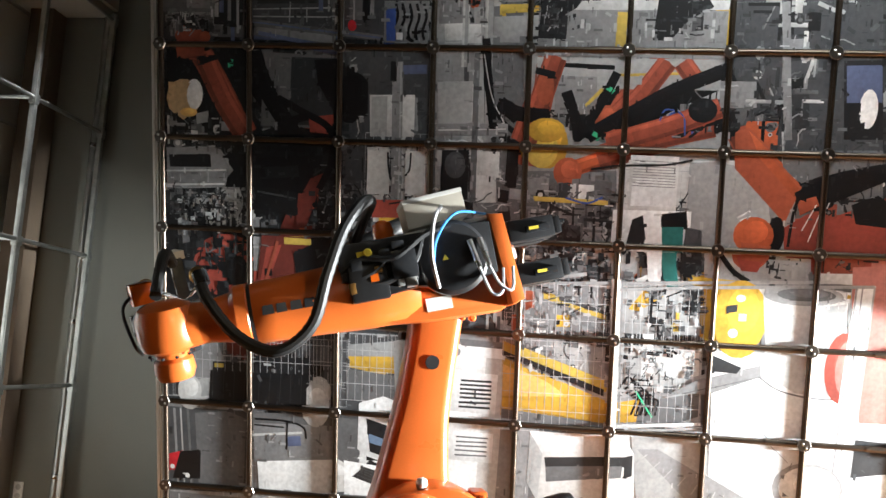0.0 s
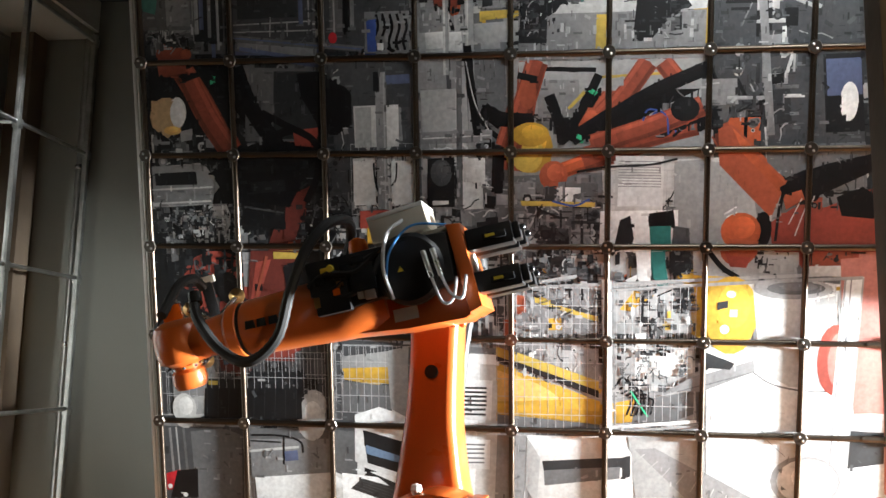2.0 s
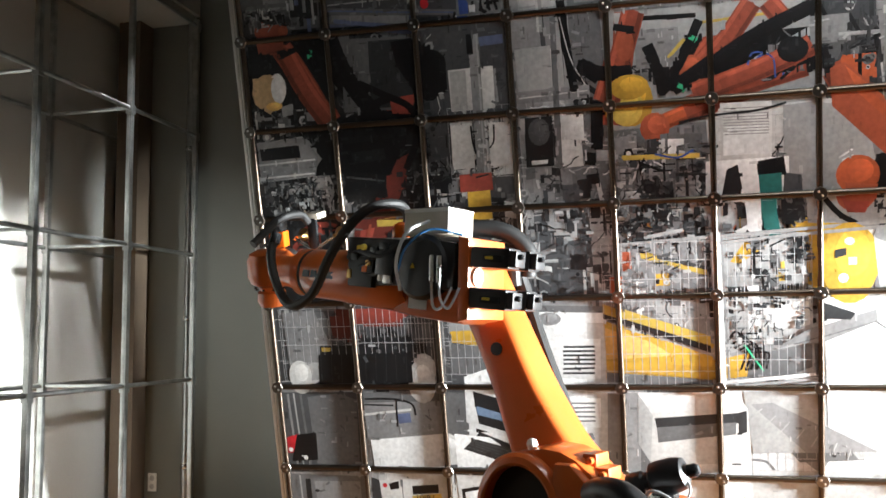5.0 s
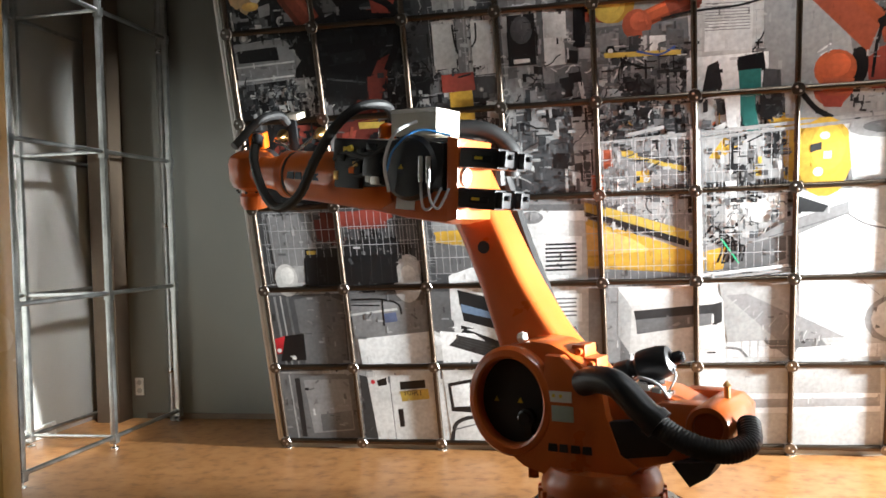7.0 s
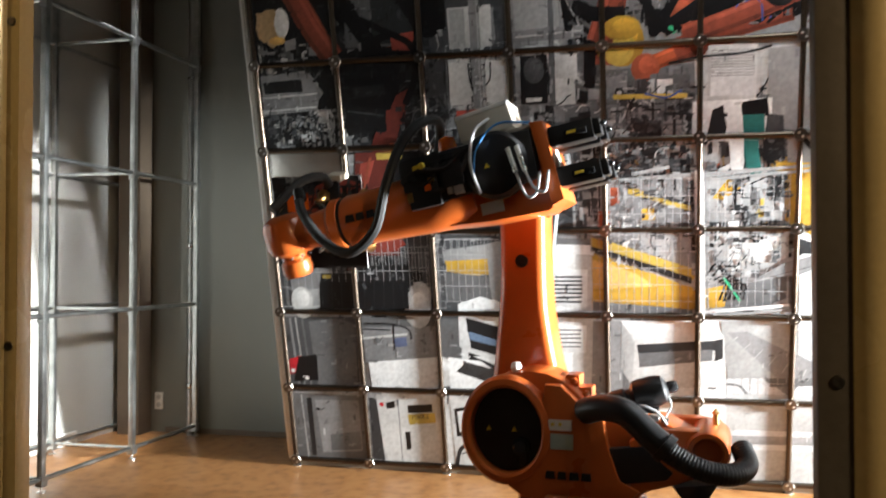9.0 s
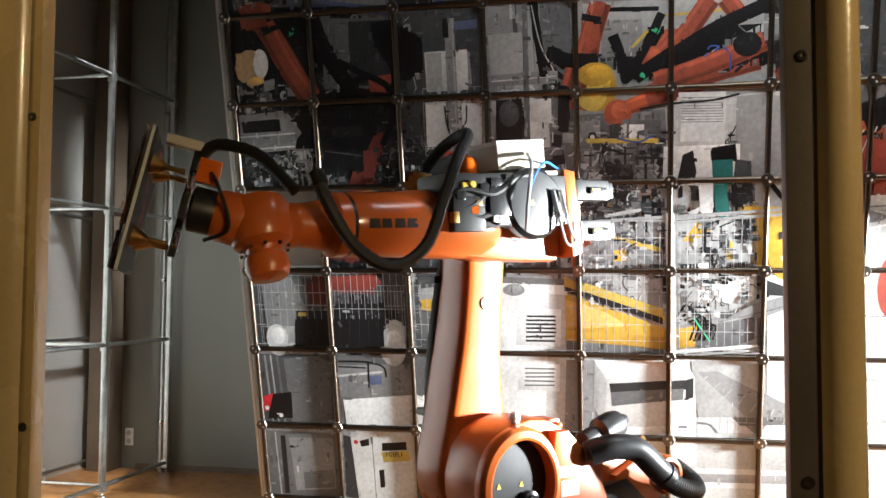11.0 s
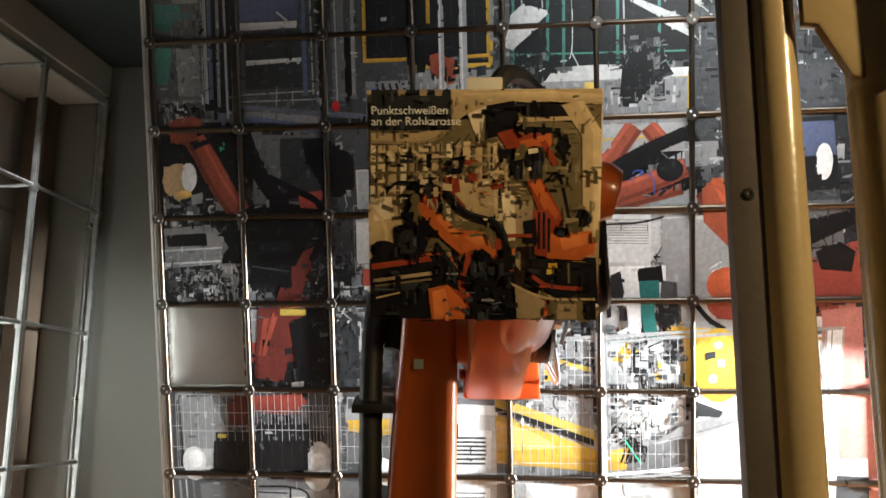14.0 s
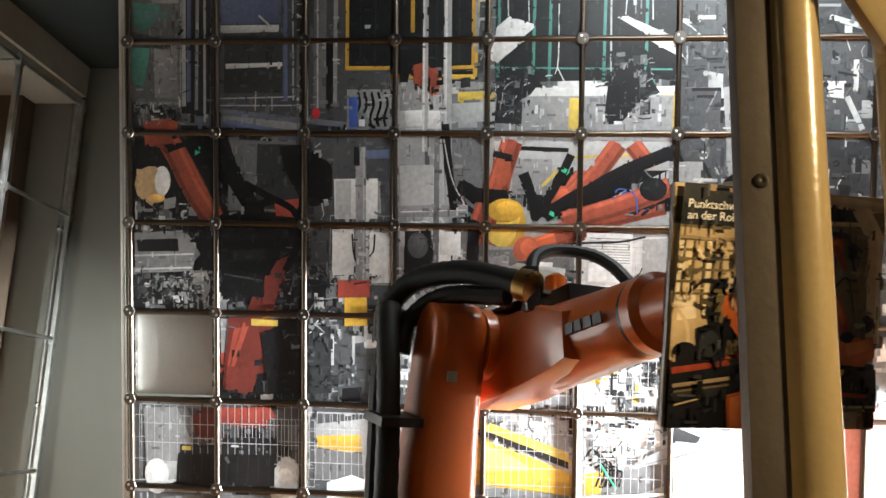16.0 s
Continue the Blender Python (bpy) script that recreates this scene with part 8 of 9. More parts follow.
part("hose_clamp", rod((0.38, -0.2, 0.17), (0.43, -0.175, 0.145), 0.066, 16), BRASS, fore)
part("clamp_stand", box((0.37, -0.2, 0.06), (0.42, -0.14, 0.24), 0.008), BASE_BLACK, fore)

# wrist
wrist = part("wrist", turned([(0.0, -0.125), (0.07, -0.122), (0.115, -0.10), (0.132, -0.06), (0.135, 0.04), (0.12, 0.08), (0.075, 0.105), (0.07, 0.125), (0.085, 0.14), (0.09, 0.19), (0.075, 0.225), (0.0, 0.235)], pose(0, 0, 0, -90, 0, 0), 28, False), ORANGE, ROBOT, "orange rounded wrist")
part("wrist_neck", turned([(0.088, -0.18), (0.1, -0.1), (0.1, 0.0)], pose(0, 0, 0, 0, 90, 0), 28), ORANGE, wrist)
for i in range(10):
    a = math.radians(36 * i)
    part("bolt", turned([(0.008, 0), (0.008, 0.01)], pose(0.098 * math.cos(a), 0.107, 0.098 * math.sin(a), -90, 0, 0), 8), BASE_BLACK, wrist)
for a in (20, 65, 110, 155, 200):
    part("slot", box((0.128, -0.01, -0.016), (0.137, 0.012, 0.016), 0.003, Matrix.Rotation(radians(a), 4, "Y")), BLACK, wrist)

# hand with the panel gripper
REACH, SIDE, DOWN = 0.482, -0.176, -0.02
hand = part("wrist_flange", turned([(0.095, 0.0), (0.112, 0.04), (0.105, 0.17), (0.095, 0.19)], pose(0, 0, 0, 0, 90, 0), 28), ORANGE, ROBOT)
part("flange_ring", turned([(0.088, 0.185), (0.092, 0.2), (0.092, 0.275), (0.08, 0.285)], pose(0, 0, 0, 0, 90, 0), 28), BLACK, hand, "black tool flange")
grip = part("gripper", box((0.285, -0.27, -0.05), (0.32, 0.09, 0.05), 0.008), BASE_BLACK, hand, "black panel gripper")
part("gripper_post", box((0.30, SIDE - 0.03, -0.2), (0.33, SIDE + 0.03, 0.27), 0.006), BASE_BLACK, hand, "black gripper post")
part("gripper_top", box((0.30, SIDE - 0.045, 0.255), (0.45, SIDE + 0.045, 0.295), 0.006), BOX_BEIGE, hand)
for y in (SIDE - 0.13, SIDE + 0.13):
    for z in (-0.16, 0.14):
        cup = part("suction_cup", turned([(0.012, 0.34), (0.012, 0.41), (0.02, 0.42), (0.028, 0.435), (0.045, 0.472), (0.042, 0.473)], pose(0, y, z, 0, 90, 0), 16), BRASS, hand)
        part("cup_arm", rod((0.31, y, z), (0.31, SIDE, z * 0.4), 0.011, 8), STEEL, hand)
part("hand_hose", hose([(0.30, SIDE + 0.02, 0.24), (0.24, SIDE + 0.05, 0.30), (0.08, -0.06, 0.29), (-0.1, 0.04, 0.17)], 0.026, 10, 9, 0.04), RUBBER, hand)
part("hand_valve", box((0.2, -0.02, 0.1), (0.29, 0.08, 0.2), 0.01), BEACON, hand)
part("hand_line", hose([(0.25, 0.05, 0.16), (0.2, 0.13, 0.1), (0.12, 0.13, -0.05), (0.2, 0.09, -0.12)], 0.008, 8, 8), BLACK, hand)

# ---- the panel that the robot takes out of the wall and turns over ----
PANEL = thing("picture_panel", None, "square panel printed on both faces, lifted out by the robot", "panel")
part("board", box((-0.0065, -HALF, -HALF), (0.0065, HALF, HALF), 0.002), BOARD, PANEL)
wall_side = new("print", sheet_mesh("print", SHEET, SLOT[0], SLOT[1], 1, 1, HALF, PRINT))
wall_side.parent = PANEL
wall_side.matrix_local = pose(-0.0068, 0, 0, 0, 0, -90)
SHEET = []


def q(x, y):
    """A place on the card, in thousandths from its upper left corner."""
    return x / 1000, 1 - y / 1000


poly("sand3", q(0, 0), q(1000, 0), q(1000, 1000), q(0, 1000))
clutter("sandmix", 120, 0, 0.5, 1, 1, 0.015, 0.06)
poly("sand", q(0, 0), q(1000, 0), q(1000, 70), q(500, 50), q(0, 60))
poly("bone", q(450, 0), q(700, 10), q(620, 80), q(520, 90))
poly("bone", q(500, 120), q(590, 70), q(600, 180), q(560, 190))
poly("olive", q(0, 55), q(450, 55), q(430, 155), q(0, 155))
poly("sand2", q(0, 165), q(420, 165), q(380, 420), q(0, 420))
for i in range(9):
    poly(("bone", "sand", "sand3", "sand2")[i % 4], q(20 + 42 * i, 200), q(48 + 42 * i, 200), q(48 + 42 * i, 400), q(20 + 42 * i, 400))
bar("bone", 0.03, q(130, 190), q(300, 190), q(380, 170))
bar("sand", 0.03, q(385, 170), q(380, 370))
poly("olive", q(640, 60), q(900, 60), q(960, 330), q(700, 260))
clutter("rustmix", 90, 0.62, 0.62, 0.95, 0.95, 0.015, 0.06)
poly("bone", q(900, 0), q(1000, 0), q(1000, 560), q(965, 560), q(955, 200))
clutter("sandmix", 90, 0.42, 0.45, 0.7, 0.72, 0.015, 0.05)
clutter("rustmix", 60, 0.3, 0.5, 0.6, 0.72, 0.015, 0.06)
bar("copper", 0.05, q(690, 120), q(720, 200), q(790, 235))
bar("rust", 0.045, q(770, 225), q(930, 220))
bar("rust", 0.05, q(900, 250), q(960, 340))
bar("rust", 0.035, q(640, 400), q(760, 380))
bar("rust", 0.05, q(420, 340), q(470, 480))
disc("sand3", 0.75, 0.5, 0.085, 0.09)
poly("olive", q(650, 400), q(820, 420), q(800, 560), q(660, 560))
poly("sand2", q(0, 440), q(160, 470), q(150, 640), q(0, 660))
disc("black", 0.08, 0.32, 0.07, 0.06)
disc("black", 0.23, 0.37, 0.085, 0.075)
poly("black", q(0, 720), q(560, 700), q(700, 1000), q(0, 1000))
bar("rust", 0.02, q(0, 745), q(330, 700))
bar("sand", 0.022, q(20, 820), q(330, 770))
bar("sand3", 0.012, q(20, 800), q(320, 755))
clutter("rustmix", 80, 0.0, 0.2, 0.5, 0.42, 0.015, 0.05)
disc("dark2", 0.25, 0.52, 0.07, 0.09)
bar("copper2", 0.11, q(270, 450), q(330, 560), q(440, 660))
bar("copper", 0.1, q(440, 650), q(520, 690), q(600, 700))
disc("copper2", 0.3, 0.53, 0.05, 0.06)
disc("copper", 0.56, 0.34, 0.085, 0.08)
disc("sand3", 0.57, 0.345, 0.05, 0.045)
poly("black", q(520, 690), q(620, 680), q(640, 860), q(470, 850))
clutter("rustmix", 50, 0.34, 0.15, 0.62, 0.35, 0.015, 0.05)
bar("dark2", 0.035, q(250, 400), q(380, 420), q(520, 540), q(680, 600), q(715, 720), q(690, 850))
poly("copper2", q(300, 830), q(400, 810), q(500, 900), q(480, 1000), q(310, 1000))
poly("rust", q(400, 815), q(450, 840), q(500, 920), q(440, 900))
poly("copper2", q(800, 370), q(900, 350), q(950, 500), q(990, 590), q(980, 690), q(800, 680), q(850, 520))
poly("copper", q(800, 560), q(985, 590), q(975, 710), q(790, 690))
disc("olive", 0.945, 0.385, 0.04, 0.03)
poly("black", q(800, 710), q(985, 720), q(990, 860), q(820, 830))
poly("yellow", q(885, 735), q(945, 740), q(940, 765), q(885, 760))
poly("yellow", q(880, 770), q(920, 772), q(918, 790), q(880, 788))
bar("copper", 0.03, q(800, 790), q(880, 850), q(990, 875))
poly("sand3", q(720, 820), q(1000, 900), q(1000, 1000), q(800, 1000))
poly("olive", q(740, 850), q(900, 900), q(850, 1000), q(760, 1000))
bar("bone", 0.02, q(900, 920), q(1000, 930))
clutter("rustmix", 50, 0.7, 0.0, 1.0, 0.18, 0.015, 0.05)
# nearer detail
poly("olive", q(15, 169), q(994, 61), q(987, 654), q(9, 708))
bar("bone", 0.021, q(28, 218), q(16, 560))
bar("black", 0.006, q(41, 229), q(28, 547))
bar("sand", 0.032, q(65, 218), q(54, 560))
bar("black", 0.006, q(83, 229), q(70, 547))
bar("sand2", 0.037, q(112, 218), q(102, 560))
bar("black", 0.006, q(133, 229), q(121, 547))
bar("bone", 0.026, q(159, 218), q(150, 560))
bar("black", 0.006, q(175, 229), q(163, 547))
bar("sand3", 0.021, q(196, 218), q(187, 560))
bar("black", 0.006, q(209, 229), q(198, 547))
bar("sand", 0.042, q(243, 218), q(235, 560))
bar("black", 0.006, q(267, 229), q(257, 547))
bar("sand2", 0.032, q(296, 218), q(288, 560))
bar("black", 0.006, q(314, 229), q(304, 547))
bar("bone", 0.026, q(354, 218), q(347, 560))
bar("black", 0.006, q(369, 229), q(360, 547))
bar("sand3", 0.021, q(393, 218), q(386, 560))
bar("black", 0.006, q(406, 229), q(398, 547))
bar("sand", 0.032, q(427, 218), q(421, 560))
bar("black", 0.006, q(445, 229), q(438, 547))
bar("sand2", 0.032, q(480, 218), q(474, 560))
bar("black", 0.006, q(498, 229), q(491, 547))
bar("sand3", 0.016, q(522, 218), q(517, 560))
bar("black", 0.006, q(532, 229), q(525, 547))
bar("sand", 0.026, q(553, 218), q(549, 560))
bar("black", 0.006, q(569, 229), q(563, 547))
bar("sand2", 0.016, q(598, 218), q(594, 560))
bar("black", 0.006, q(608, 229), q(603, 547))
bar("olive", 0.011, q(20, 229), q(361, 221))
bar("sand2", 0.008, q(374, 239), q(663, 229))
bar("olive", 0.011, q(17, 272), q(360, 264))
bar("sand2", 0.008, q(372, 283), q(662, 272))
bar("olive", 0.011, q(16, 309), q(359, 301))
bar("sand2", 0.008, q(371, 320), q(661, 309))
bar("olive", 0.011, q(13, 353), q(357, 345))
bar("sand2", 0.008, q(370, 363), q(660, 353))
bar("olive", 0.011, q(11, 401), q(355, 393))
bar("sand2", 0.008, q(368, 412), q(659, 401))
bar("olive", 0.011, q(9, 450), q(354, 442))
bar("sand2", 0.008, q(366, 460), q(658, 450))
bar("olive", 0.011, q(6, 506), q(351, 498))
bar("sand2", 0.008, q(364, 517), q(657, 506))
bar("sand2", 0.037, q(18, 199), q(244, 196), q(338, 142), q(445, 67))
bar("sand3", 0.013, q(17, 218), q(257, 218), q(364, 156))
poly("sand2", q(-2, 520), q(126, 493), q(143, 708), q(-4, 722))
poly("bone", q(21, 466), q(101, 452), q(110, 547), q(22, 560))
bar("sand", 0.016, q(0, 493), q(69, 574), q(77, 681))
poly("sand2", q(110, 547), q(204, 520), q(200, 628), q(119, 654))
poly("sand2", q(369, 385), q(541, 371), q(549, 574), q(390, 547))
poly("bone", q(574, 439), q(632, 425), q(654, 628), q(594, 654))
poly("sand3", q(631, 479), q(711, 466), q(707, 628), q(640, 628))
poly("sand2", q(361, 8), q(994, 0), q(996, 67), q(772, 51), q(511, 67), q(365, 129))
poly("sand", q(408, 16), q(773, 8), q(994, 24), q(994, 45), q(720, 35), q(485, 45))
poly("bone", q(431, 102), q(511, 67), q(480, 218), q(455, 169))
poly("black", q(511, 67), q(628, 48), q(639, 169), q(506, 210))
poly("black", q(628, 51), q(837, 67), q(901, 142), q(666, 110))
bar("sand2", 0.018, q(640, 129), q(901, 121))
poly("sand2", q(824, 67), q(889, 51), q(966, 169), q(974, 628), q(926, 628), q(913, 196))
poly("sand", q(889, 51), q(915, 51), q(990, 169), q(990, 628), q(969, 628), q(958, 183))
poly("dark2", q(23, 0), q(361, 0), q(363, 169), q(15, 169))
bar("black", 0.011, q(95, 21), q(330, 13))
poly("sand3", q(135, 0), q(171, 0), q(165, 26), q(139, 26))
poly("sand3", q(226, 0), q(263, 0), q(256, 26), q(230, 26))
poly("sand3", q(291, 0), q(328, 0), q(321, 26), q(295, 26))
poly("rust", q(554, 183), q(626, 164), q(663, 237), q(605, 264))
bar("rust", 0.032, q(638, 202), q(782, 196))
poly("copper", q(650, 218), q(782, 183), q(789, 237), q(663, 245))
bar("rust", 0.026, q(748, 218), q(806, 318))
bar("black", 0.024, q(639, 164), q(822, 175))
bar("black", 0.016, q(817, 183), q(846, 304), q(859, 331))
disc("black", 0.835, 0.763, 0.026, 0.038)
poly("rust", q(330, 371), q(391, 358), q(399, 433), q(353, 444))
bar("rust", 0.021, q(372, 452), q(418, 506))
bar("rust", 0.021, q(411, 304), q(477, 309))
poly("rust", q(514, 398), q(581, 363), q(585, 412), q(539, 425))
poly("black", q(333, 291), q(425, 277), q(402, 353), q(343, 358))
poly("black", q(609, 304), q(667, 291), q(665, 380), q(612, 380))
poly("black", q(558, 250), q(637, 250), q(625, 304), q(569, 309))
poly("rust", q(681, 385), q(739, 363), q(829, 520), q(841, 601), q(774, 628), q(736, 520))
poly("copper", q(696, 398), q(739, 380), q(821, 525), q(801, 587))
disc("black", 0.715, 0.709, 0.042, 0.054)
poly("bone", q(684, 250), q(729, 245), q(728, 266), q(689, 272))
poly("dark2", q(693, 304), q(746, 299), q(750, 374), q(702, 380))
poly("rust", q(710, 514), q(776, 506), q(854, 628), q(839, 722), q(719, 708))
poly("copper", q(787, 614), q(961, 601), q(979, 687), q(919, 730), q(772, 722))
poly("copper2", q(827, 633), q(948, 611), q(958, 654), q(840, 687))
disc("black", 0.831, 0.394, 0.034, 0.024)
disc("dark2", 0.836, 0.388, 0.018, 0.013)
bar("black", 0.011, q(736, 520), q(738, 681))
bar("black", 0.011, q(757, 520), q(759, 681))
bar("black", 0.011, q(778, 547), q(781, 695))
bar("black", 0.008, q(752, 398), q(819, 358), q(869, 547))
disc("black", 0.922, 0.453, 0.042, 0.038)
bar("olive", 0.005, q(882, 547), q(909, 506), q(949, 520), q(962, 560))
poly("black", q(669, 560), q(722, 547), q(733, 654), q(674, 654))
bar("rust", 0.016, q(600, 622), q(707, 622))
poly("black", q(684, 722), q(986, 741), q(998, 924), q(836, 897), q(676, 816))
poly("yellow3", q(780, 743), q(825, 743), q(822, 765), q(779, 765))
poly("yellow2", q(774, 770), q(806, 770), q(803, 792), q(773, 792))
bar("rust", 0.018, q(703, 795), q(783, 843), q(944, 857))
bar("olive", 0.008, q(866, 741), q(869, 830))
poly("sand3", q(635, 838), q(768, 911), q(753, 991), q(645, 991))
poly("olive", q(787, 897), q(930, 911), q(937, 994), q(794, 994))
poly("sand3", q(822, 924), q(903, 924), q(902, 994), q(821, 994))
poly("black", q(938, 902), q(984, 902), q(991, 994), q(943, 994))
bar("sand2", 0.011, q(608, 830), q(769, 897), q(984, 902))
poly("black", q(184, 385), q(290, 371), q(325, 493), q(307, 628), q(200, 628), q(151, 520))
disc("black", 0.200, 0.493, 0.047, 0.102)
disc("olive", 0.211, 0.493, 0.024, 0.070)
poly("black", q(108, 587), q(203, 560), q(258, 654), q(237, 708), q(116, 708))
disc("dark2", 0.173, 0.350, 0.047, 0.054)
disc("black", 0.064, 0.313, 0.058, 0.043)
poly("black", q(-4, 722), q(304, 708), q(407, 816), q(455, 994), q(0, 994))
poly("rust", q(7, 749), q(263, 714), q(276, 735), q(11, 776))
bar("sand3", 0.016, q(17, 824), q(274, 789))
bar("olive", 0.011, q(23, 849), q(272, 816))
bar("sand2", 0.007, q(26, 902), q(135, 876))
bar("dark2", 0.032, q(14, 870), q(258, 838))
disc("copper", 0.259, 0.507, 0.042, 0.054)
disc("rust", 0.276, 0.528, 0.026, 0.038)
bar("copper", 0.068, q(288, 547), q(347, 614), q(425, 681))
bar("copper2", 0.032, q(305, 536), q(366, 601), q(453, 649))
bar("sand3", 0.013, q(265, 460), q(290, 514))
poly("copper", q(388, 587), q(494, 606), q(560, 654), q(544, 735), q(465, 681), q(397, 708))
poly("copper2", q(413, 628), q(494, 622), q(533, 660), q(466, 665))
bar("olive", 0.013, q(440, 622), q(507, 622), q(545, 681))
disc("rust", 0.563, 0.340, 0.018, 0.027)
poly("black", q(424, 708), q(492, 681), q(570, 749), q(562, 843), q(485, 897), q(407, 830))
disc("dark2", 0.476, 0.237, 0.037, 0.049)
disc("grey3", 0.522, 0.224, 0.011, 0.013)
bar("rust", 0.024, q(443, 695), q(401, 830), q(411, 870))
bar("black", 0.021, q(292, 654), q(355, 762), q(340, 816))
bar("dark2", 0.013, q(317, 695), q(382, 776), q(366, 830))
bar("black", 0.029, q(210, 398), q(328, 425), q(417, 520), q(549, 568), q(594, 654), q(595, 830))
bar("dark2", 0.011, q(215, 390), q(333, 417), q(423, 512), q(554, 560), q(605, 654))
bar("black", 0.011, q(75, 439), q(131, 390), q(210, 398))
poly("copper", q(257, 857), q(339, 838), q(431, 897), q(414, 994), q(271, 994))
poly("copper2", q(276, 870), q(330, 854), q(360, 994), q(282, 994))
poly("rust", q(352, 849), q(437, 886), q(435, 951), q(399, 897))
poly("black", q(445, 884), q(622, 830), q(631, 994), q(455, 994))
clutter("rustmix", 30, 0.3, 0.55, 0.6, 0.7, 0.006, 0.025)
clutter("sandmix", 60, 0.02, 0.5, 0.38, 0.78, 0.006, 0.03)
clutter("dark", 40, 0.3, 0.0, 0.65, 0.3, 0.006, 0.03)
clutter("sandmix", 40, 0.5, 0.45, 0.7, 0.7, 0.006, 0.025)
SHEET += add_detail(SHEET, 0, 0, 1, 1, 500, 0.006, 0.03)
DEPTH = 0.0
card = new("print", sheet_mesh("card", SHEET, 0, 0, 1, 1, HALF, CARD))
card.parent = PANEL
card.matrix_local = pose(0.0068, 0, 0, 0, 0, 90)
for i, line in enumerate(("Punktschwei\u00dfen", "an der Rohkarosse")):
    words("writing", line, 0.0285, pose(0.0075 + 0.000018 * len(card.data.polygons), -HALF + 0.014, HALF - 0.058 - 0.026 * i, 90, 0, 90), WHITE, PANEL)

# ---- the opening to the visitors' corridor, with its lacquered posts ----
def frame_post(x, y, side, r, label, flat, wide):
    """A flat screwed strip with a round tube along it."""
    root = thing("door_post", pose(x, y, 0), label, "post", "posts of the opening")
    part("strip", box((min(0, side * wide), -0.012, 0.0), (max(0, side * wide), 0.014, 4.849), 0.002), flat, root)
    part("tube", rod((side * (wide - 0.007 + r), 0.0, 0.0), (side * (wide - 0.007 + r), 0.0, 4.849), r, 36), POST, root, "round lacquered steel tube")
    for i in range(11):
        z = 0.256 + 0.4 * i
        s = turned([(0.006, 0), (0.0056, 0.0015), (0.003, 0.002), (0.0, 0.001)], pose(side * wide / 2, -0.012, z, 90, 0, 0), 14, False)
        part("screw", s, KNOB, root)
    return root


frame_post(2.826, -5.55, 1, 0.0225, "grey strip with a cream lacquered tube at the opening", POST_FLAT, 0.032)
frame_post(1.935, -5.427, -1, 0.033, "cream lacquered strip and tube at the opening", POST, 0.022)
gate = thing("gate_post", pose(2.966, -5.56, 0), "thick cream lacquered tube with bolted hinge brackets", "post")
part("tube", rod((0, 0, 0), (0, 0, 4.849), 0.03, 36), POST, gate)
for z in (0.55, 2.055):
    for sx in (-1, 1):
        pts = ((sx * 0.071, z - 0.043), (sx * 0.071, z + 0.075), (0.0, z + 0.075), (0.0, z - 0.11), (sx * 0.032, z - 0.095), (sx * 0.058, z - 0.045))
        br = part("bracket", slab(pts, "y", -0.022 if sx < 0 else -0.04, -0.006 if sx < 0 else -0.024, 0.004), POST, gate, "flat lacquered hinge bracket")
        part("bolt", turned([(0.012, 0), (0.0125, 0.003), (0.010, 0.009), (0.0, 0.012)], pose(sx * 0.051, -0.022 if sx < 0 else -0.04, z + 0.012, 90, 0, 0), 18, False), BASE_BLACK if sx < 0 else BRASS, br)
bpy.context.view_layer.update()

# ---- what moves ----
JOINTS = [   # seconds, turn, lean of the upper arm, tilt of the forearm
    (0.0, 195.3, -1.9, -14.3), (1.5, 178.1, -0.4, -14.2), (3.0, 166.8, 12.5, -3.8), (3.5, 161.0, 22.0, 2.6), (4.2, 158.6, 27.3, 6.2),
    (7.0, 159.5, 27.2, 7.2), (8.0, 159.3, 24.4, 3.9), (8.3, 163.1, 15.5, 1.6), (9.0, 174.6, 4.2, -11.5), (9.2, 175.4, 3.6, -12.6),
    (11.3, 234.3, -0.8, -0.7), (11.5, 242.1, -1.3, 3.1), (11.7, 249.9, -3.4, 5.8), (12.0, 263.9, -3.5, 8.8), (12.5, 275.6, -1.4, 11.7),
    (13.0, 276.8, -2.4, 11.3), (13.5, 275.4, 1.5, 13.1), (14.0, 277.9, 10.6, 18.0), (14.5, 284.1, 15.8, 21.6), (15.1, 292.5, 14.0, 17.0),
    (15.5, 297.2, 13.0, 16.0), (16.0, 298.5, 7.8, 5.9)]
SHOWN = [    # seconds, the shown face's normal and its upward edge
    (11.3, (-0.73, -0.63, 0.26), (0.18, 0.18, 0.97)), (11.5, (-0.59, -0.80, 0.06), (0.06, 0.03, 1.0)), (11.7, (-0.28, -0.96, 0.05), (-0.04, 0.06, 1.0)),
    (12.0, (-0.14, -0.98, -0.16), (-0.02, -0.15, 0.99)), (12.5, (-0.02, -0.94, -0.33), (-0.01, -0.33, 0.94)), (13.0, (-0.01, -0.96, -0.29), (0.01, -0.29, 0.96)), (13.5, (0.03, -0.95, -0.31), (0.01, -0.31, 0.95)),
    (14.0, (0.06, -0.93, -0.36), (0.03, -0.36, 0.93)), (14.5, (0.03, -0.90, -0.43), (0.03, -0.43, 0.90)), (15.1, (0.06, -0.97, -0.26), (0.02, -0.26, 0.97)), (15.5, (0.09, -0.97, -0.24), (0.03, -0.24, 0.97)), (16.0, (0.34, -0.92, -0.21), (0.04, -0.20, 0.98))]
TWIST = [(0.0, -104), (9.2, -104), (11.3, -60), (12.0, -15), (16.0, -15)]


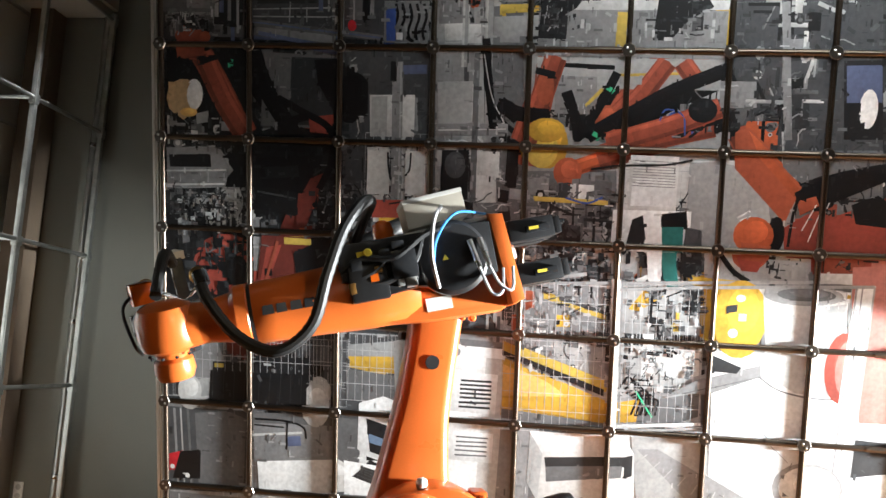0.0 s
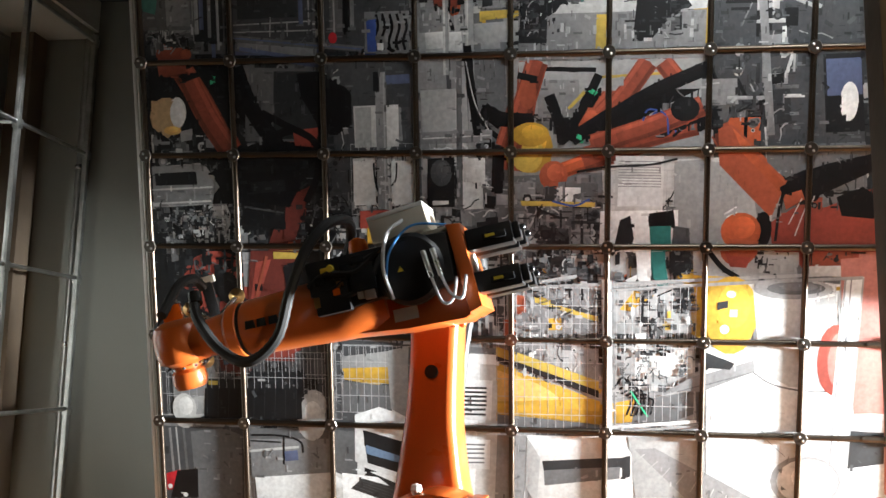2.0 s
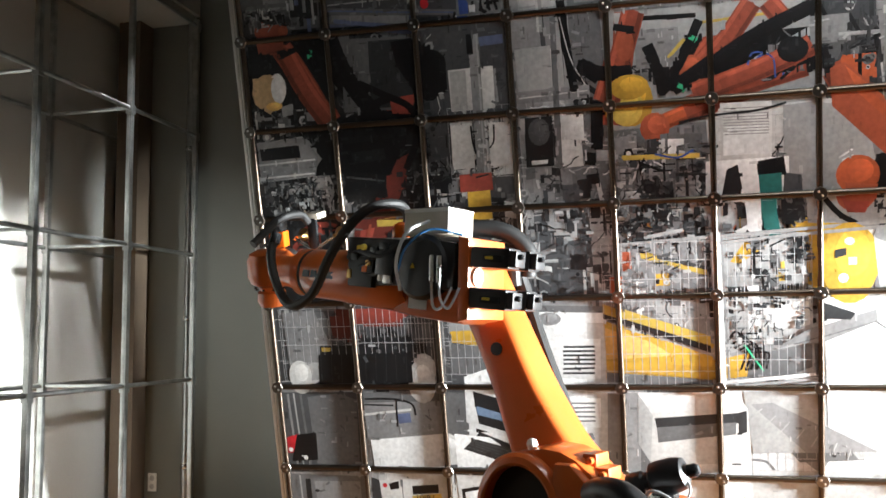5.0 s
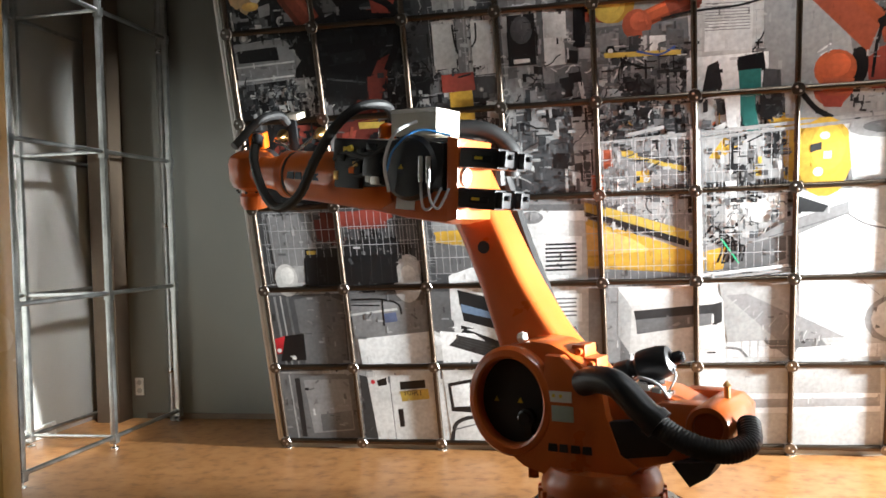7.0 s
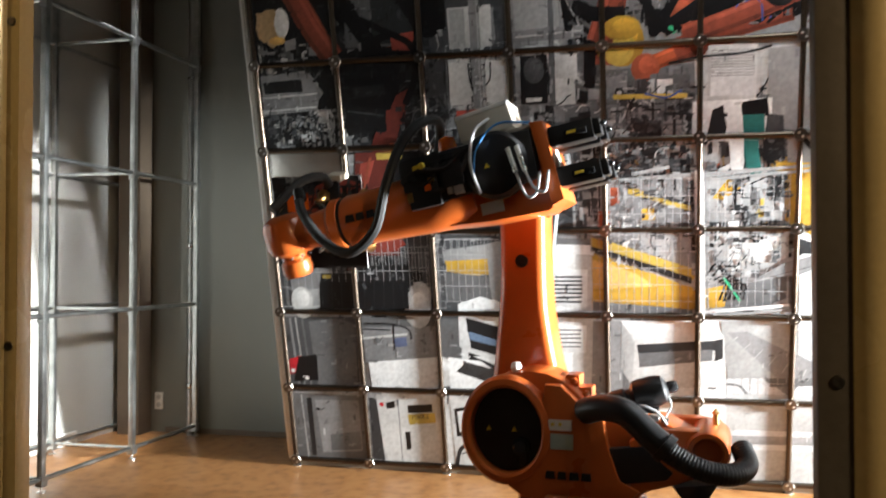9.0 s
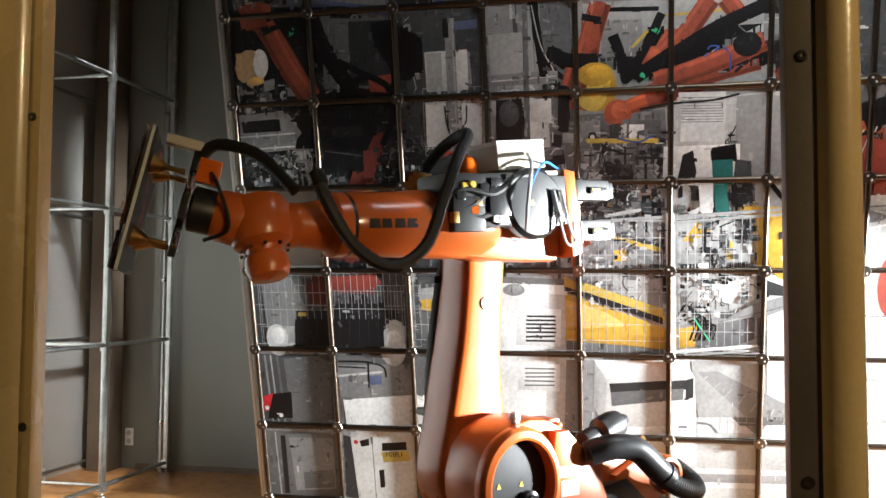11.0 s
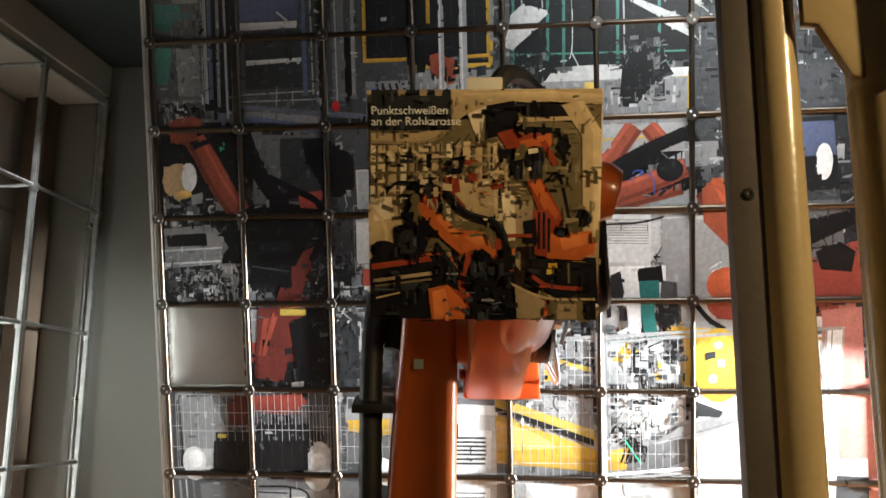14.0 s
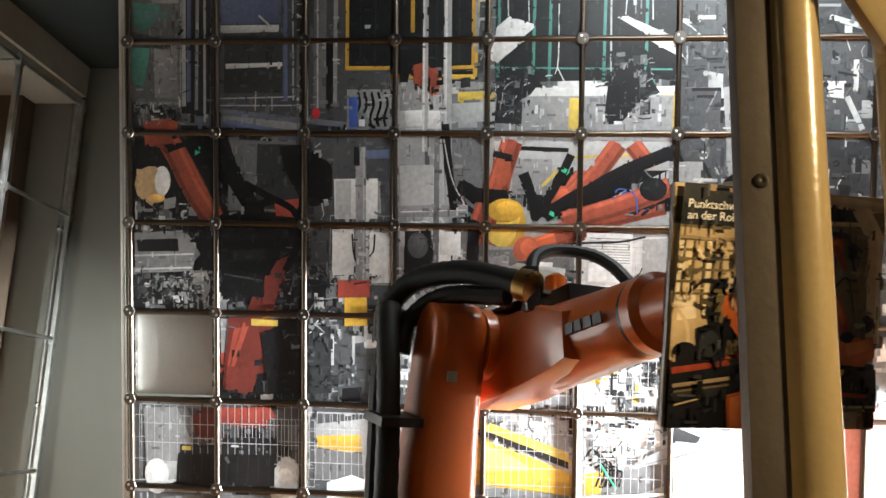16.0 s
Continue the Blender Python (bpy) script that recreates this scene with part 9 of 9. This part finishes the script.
def glide(rows, t):
    """A smooth value between rows (seconds, values...), with no overshoot."""
    if t <= rows[0][0]:
        return rows[0][1:]
    if t >= rows[-1][0]:
        return rows[-1][1:]
    i = max(k for k in range(len(rows)) if rows[k][0] <= t)
    i = min(i, len(rows) - 2)
    h = rows[i + 1][0] - rows[i][0]
    s, out = (t - rows[i][0]) / h, []

    def slope(k, n):
        if k in (0, len(rows) - 1):
            return 0.0
        a = (rows[k][n] - rows[k - 1][n]) / (rows[k][0] - rows[k - 1][0])
        b = (rows[k + 1][n] - rows[k][n]) / (rows[k + 1][0] - rows[k][0])
        return 0.0 if a * b <= 0 else 2 * a * b / (a + b)
    for n in range(1, len(rows[0])):
        p, w, a, b = rows[i][n], rows[i + 1][n], slope(i, n), slope(i + 1, n)
        out.append((2 * s ** 3 - 3 * s ** 2 + 1) * p + (s ** 3 - 2 * s ** 2 + s) * h * a + (3 * s ** 2 - 2 * s ** 3) * w + (s ** 3 - s ** 2) * h * b)
    return out


def arm_poses(t):
    turn_a, lean_a, tilt_a = glide(JOINTS, t)
    c = pose(0, 0, 0, 0, 0, turn_a)
    l = c @ pose(A1_OUT, 0, A2_UP, 0, lean_a, 0)
    elbow = l @ Vector((0, 0, UPPER))
    f = Matrix.Translation(elbow) @ c @ pose(0, 0, 0, 0, -tilt_a, 0)
    w = f @ pose(FORE, 0, DROP) @ pose(0, 0, 0, glide(TWIST, t)[0], 0, 0)
    return c, l, f, w


def facing(n, up):
    x = Vector(n).normalized()
    y = Vector(up).cross(x).normalized()
    return Matrix((x, y, x.cross(y))).transposed()


IN_SLOT = WALL_M @ pose(0.5 * CELL, -0.002, 3.5 * CELL, 0, 0, 90)


def motions():
    turns = []
    for t, n, up in SHOWN:
        turns.append((t, arm_poses(t)[2].to_3x3().inverted() @ facing(n, up)))
    held = arm_poses(7.0)[2].to_3x3().inverted() @ IN_SLOT.to_3x3()
    lifted = [(t, arm_poses(t)[2].to_3x3().inverted() @ IN_SLOT.to_3x3()) for t in (8.0, 8.3, 8.6, 9.0, 9.2)]
    turns = [(0.0, held), (7.0, held)] + lifted + turns
    quats = []
    for t, m in turns:
        k = m.to_quaternion()
        if quats:
            k.make_compatible(quats[-1][1])
        quats.append((t, k))
    rows = {ob: [] for ob in (col, arm, fore, wrist, hand, PANEL)}
    for i in range(161):
        t = i / 10
        c, l, f, w = arm_poses(t)
        a = max(k for k in range(len(quats)) if quats[k][0] <= t)
        b = min(a + 1, len(quats) - 1)
        s = 0 if a == b else (t - quats[a][0]) / (quats[b][0] - quats[a][0])
        k = quats[a][1].slerp(quats[b][1], s * s * (3 - 2 * s) if quats[b][0] - quats[a][0] > 1.5 else s)
        h = Matrix.Translation(f @ Vector((FORE, 0, DROP))) @ (f.to_3x3() @ k.to_matrix()).to_4x4()
        for ob, m in ((col, c), (arm, l), (fore, f), (wrist, w), (hand, h)):
            rows[ob].append((t, m))
        side_shift = glide([(0.0, 0.0), (9.2, 0.0), (11.3, SIDE), (16.0, SIDE)], t)[0]
        carried = ROBOT.matrix_world @ h @ pose(REACH, side_shift, DOWN)
        if t < 7.95:
            m = IN_SLOT
        elif t < 8.35:
            m = IN_SLOT.lerp(carried, (t - 7.95) / 0.4)
        else:
            m = carried
        rows[PANEL].append((t, m))
    for ob, r in rows.items():
        walk(ob, r)


motions()
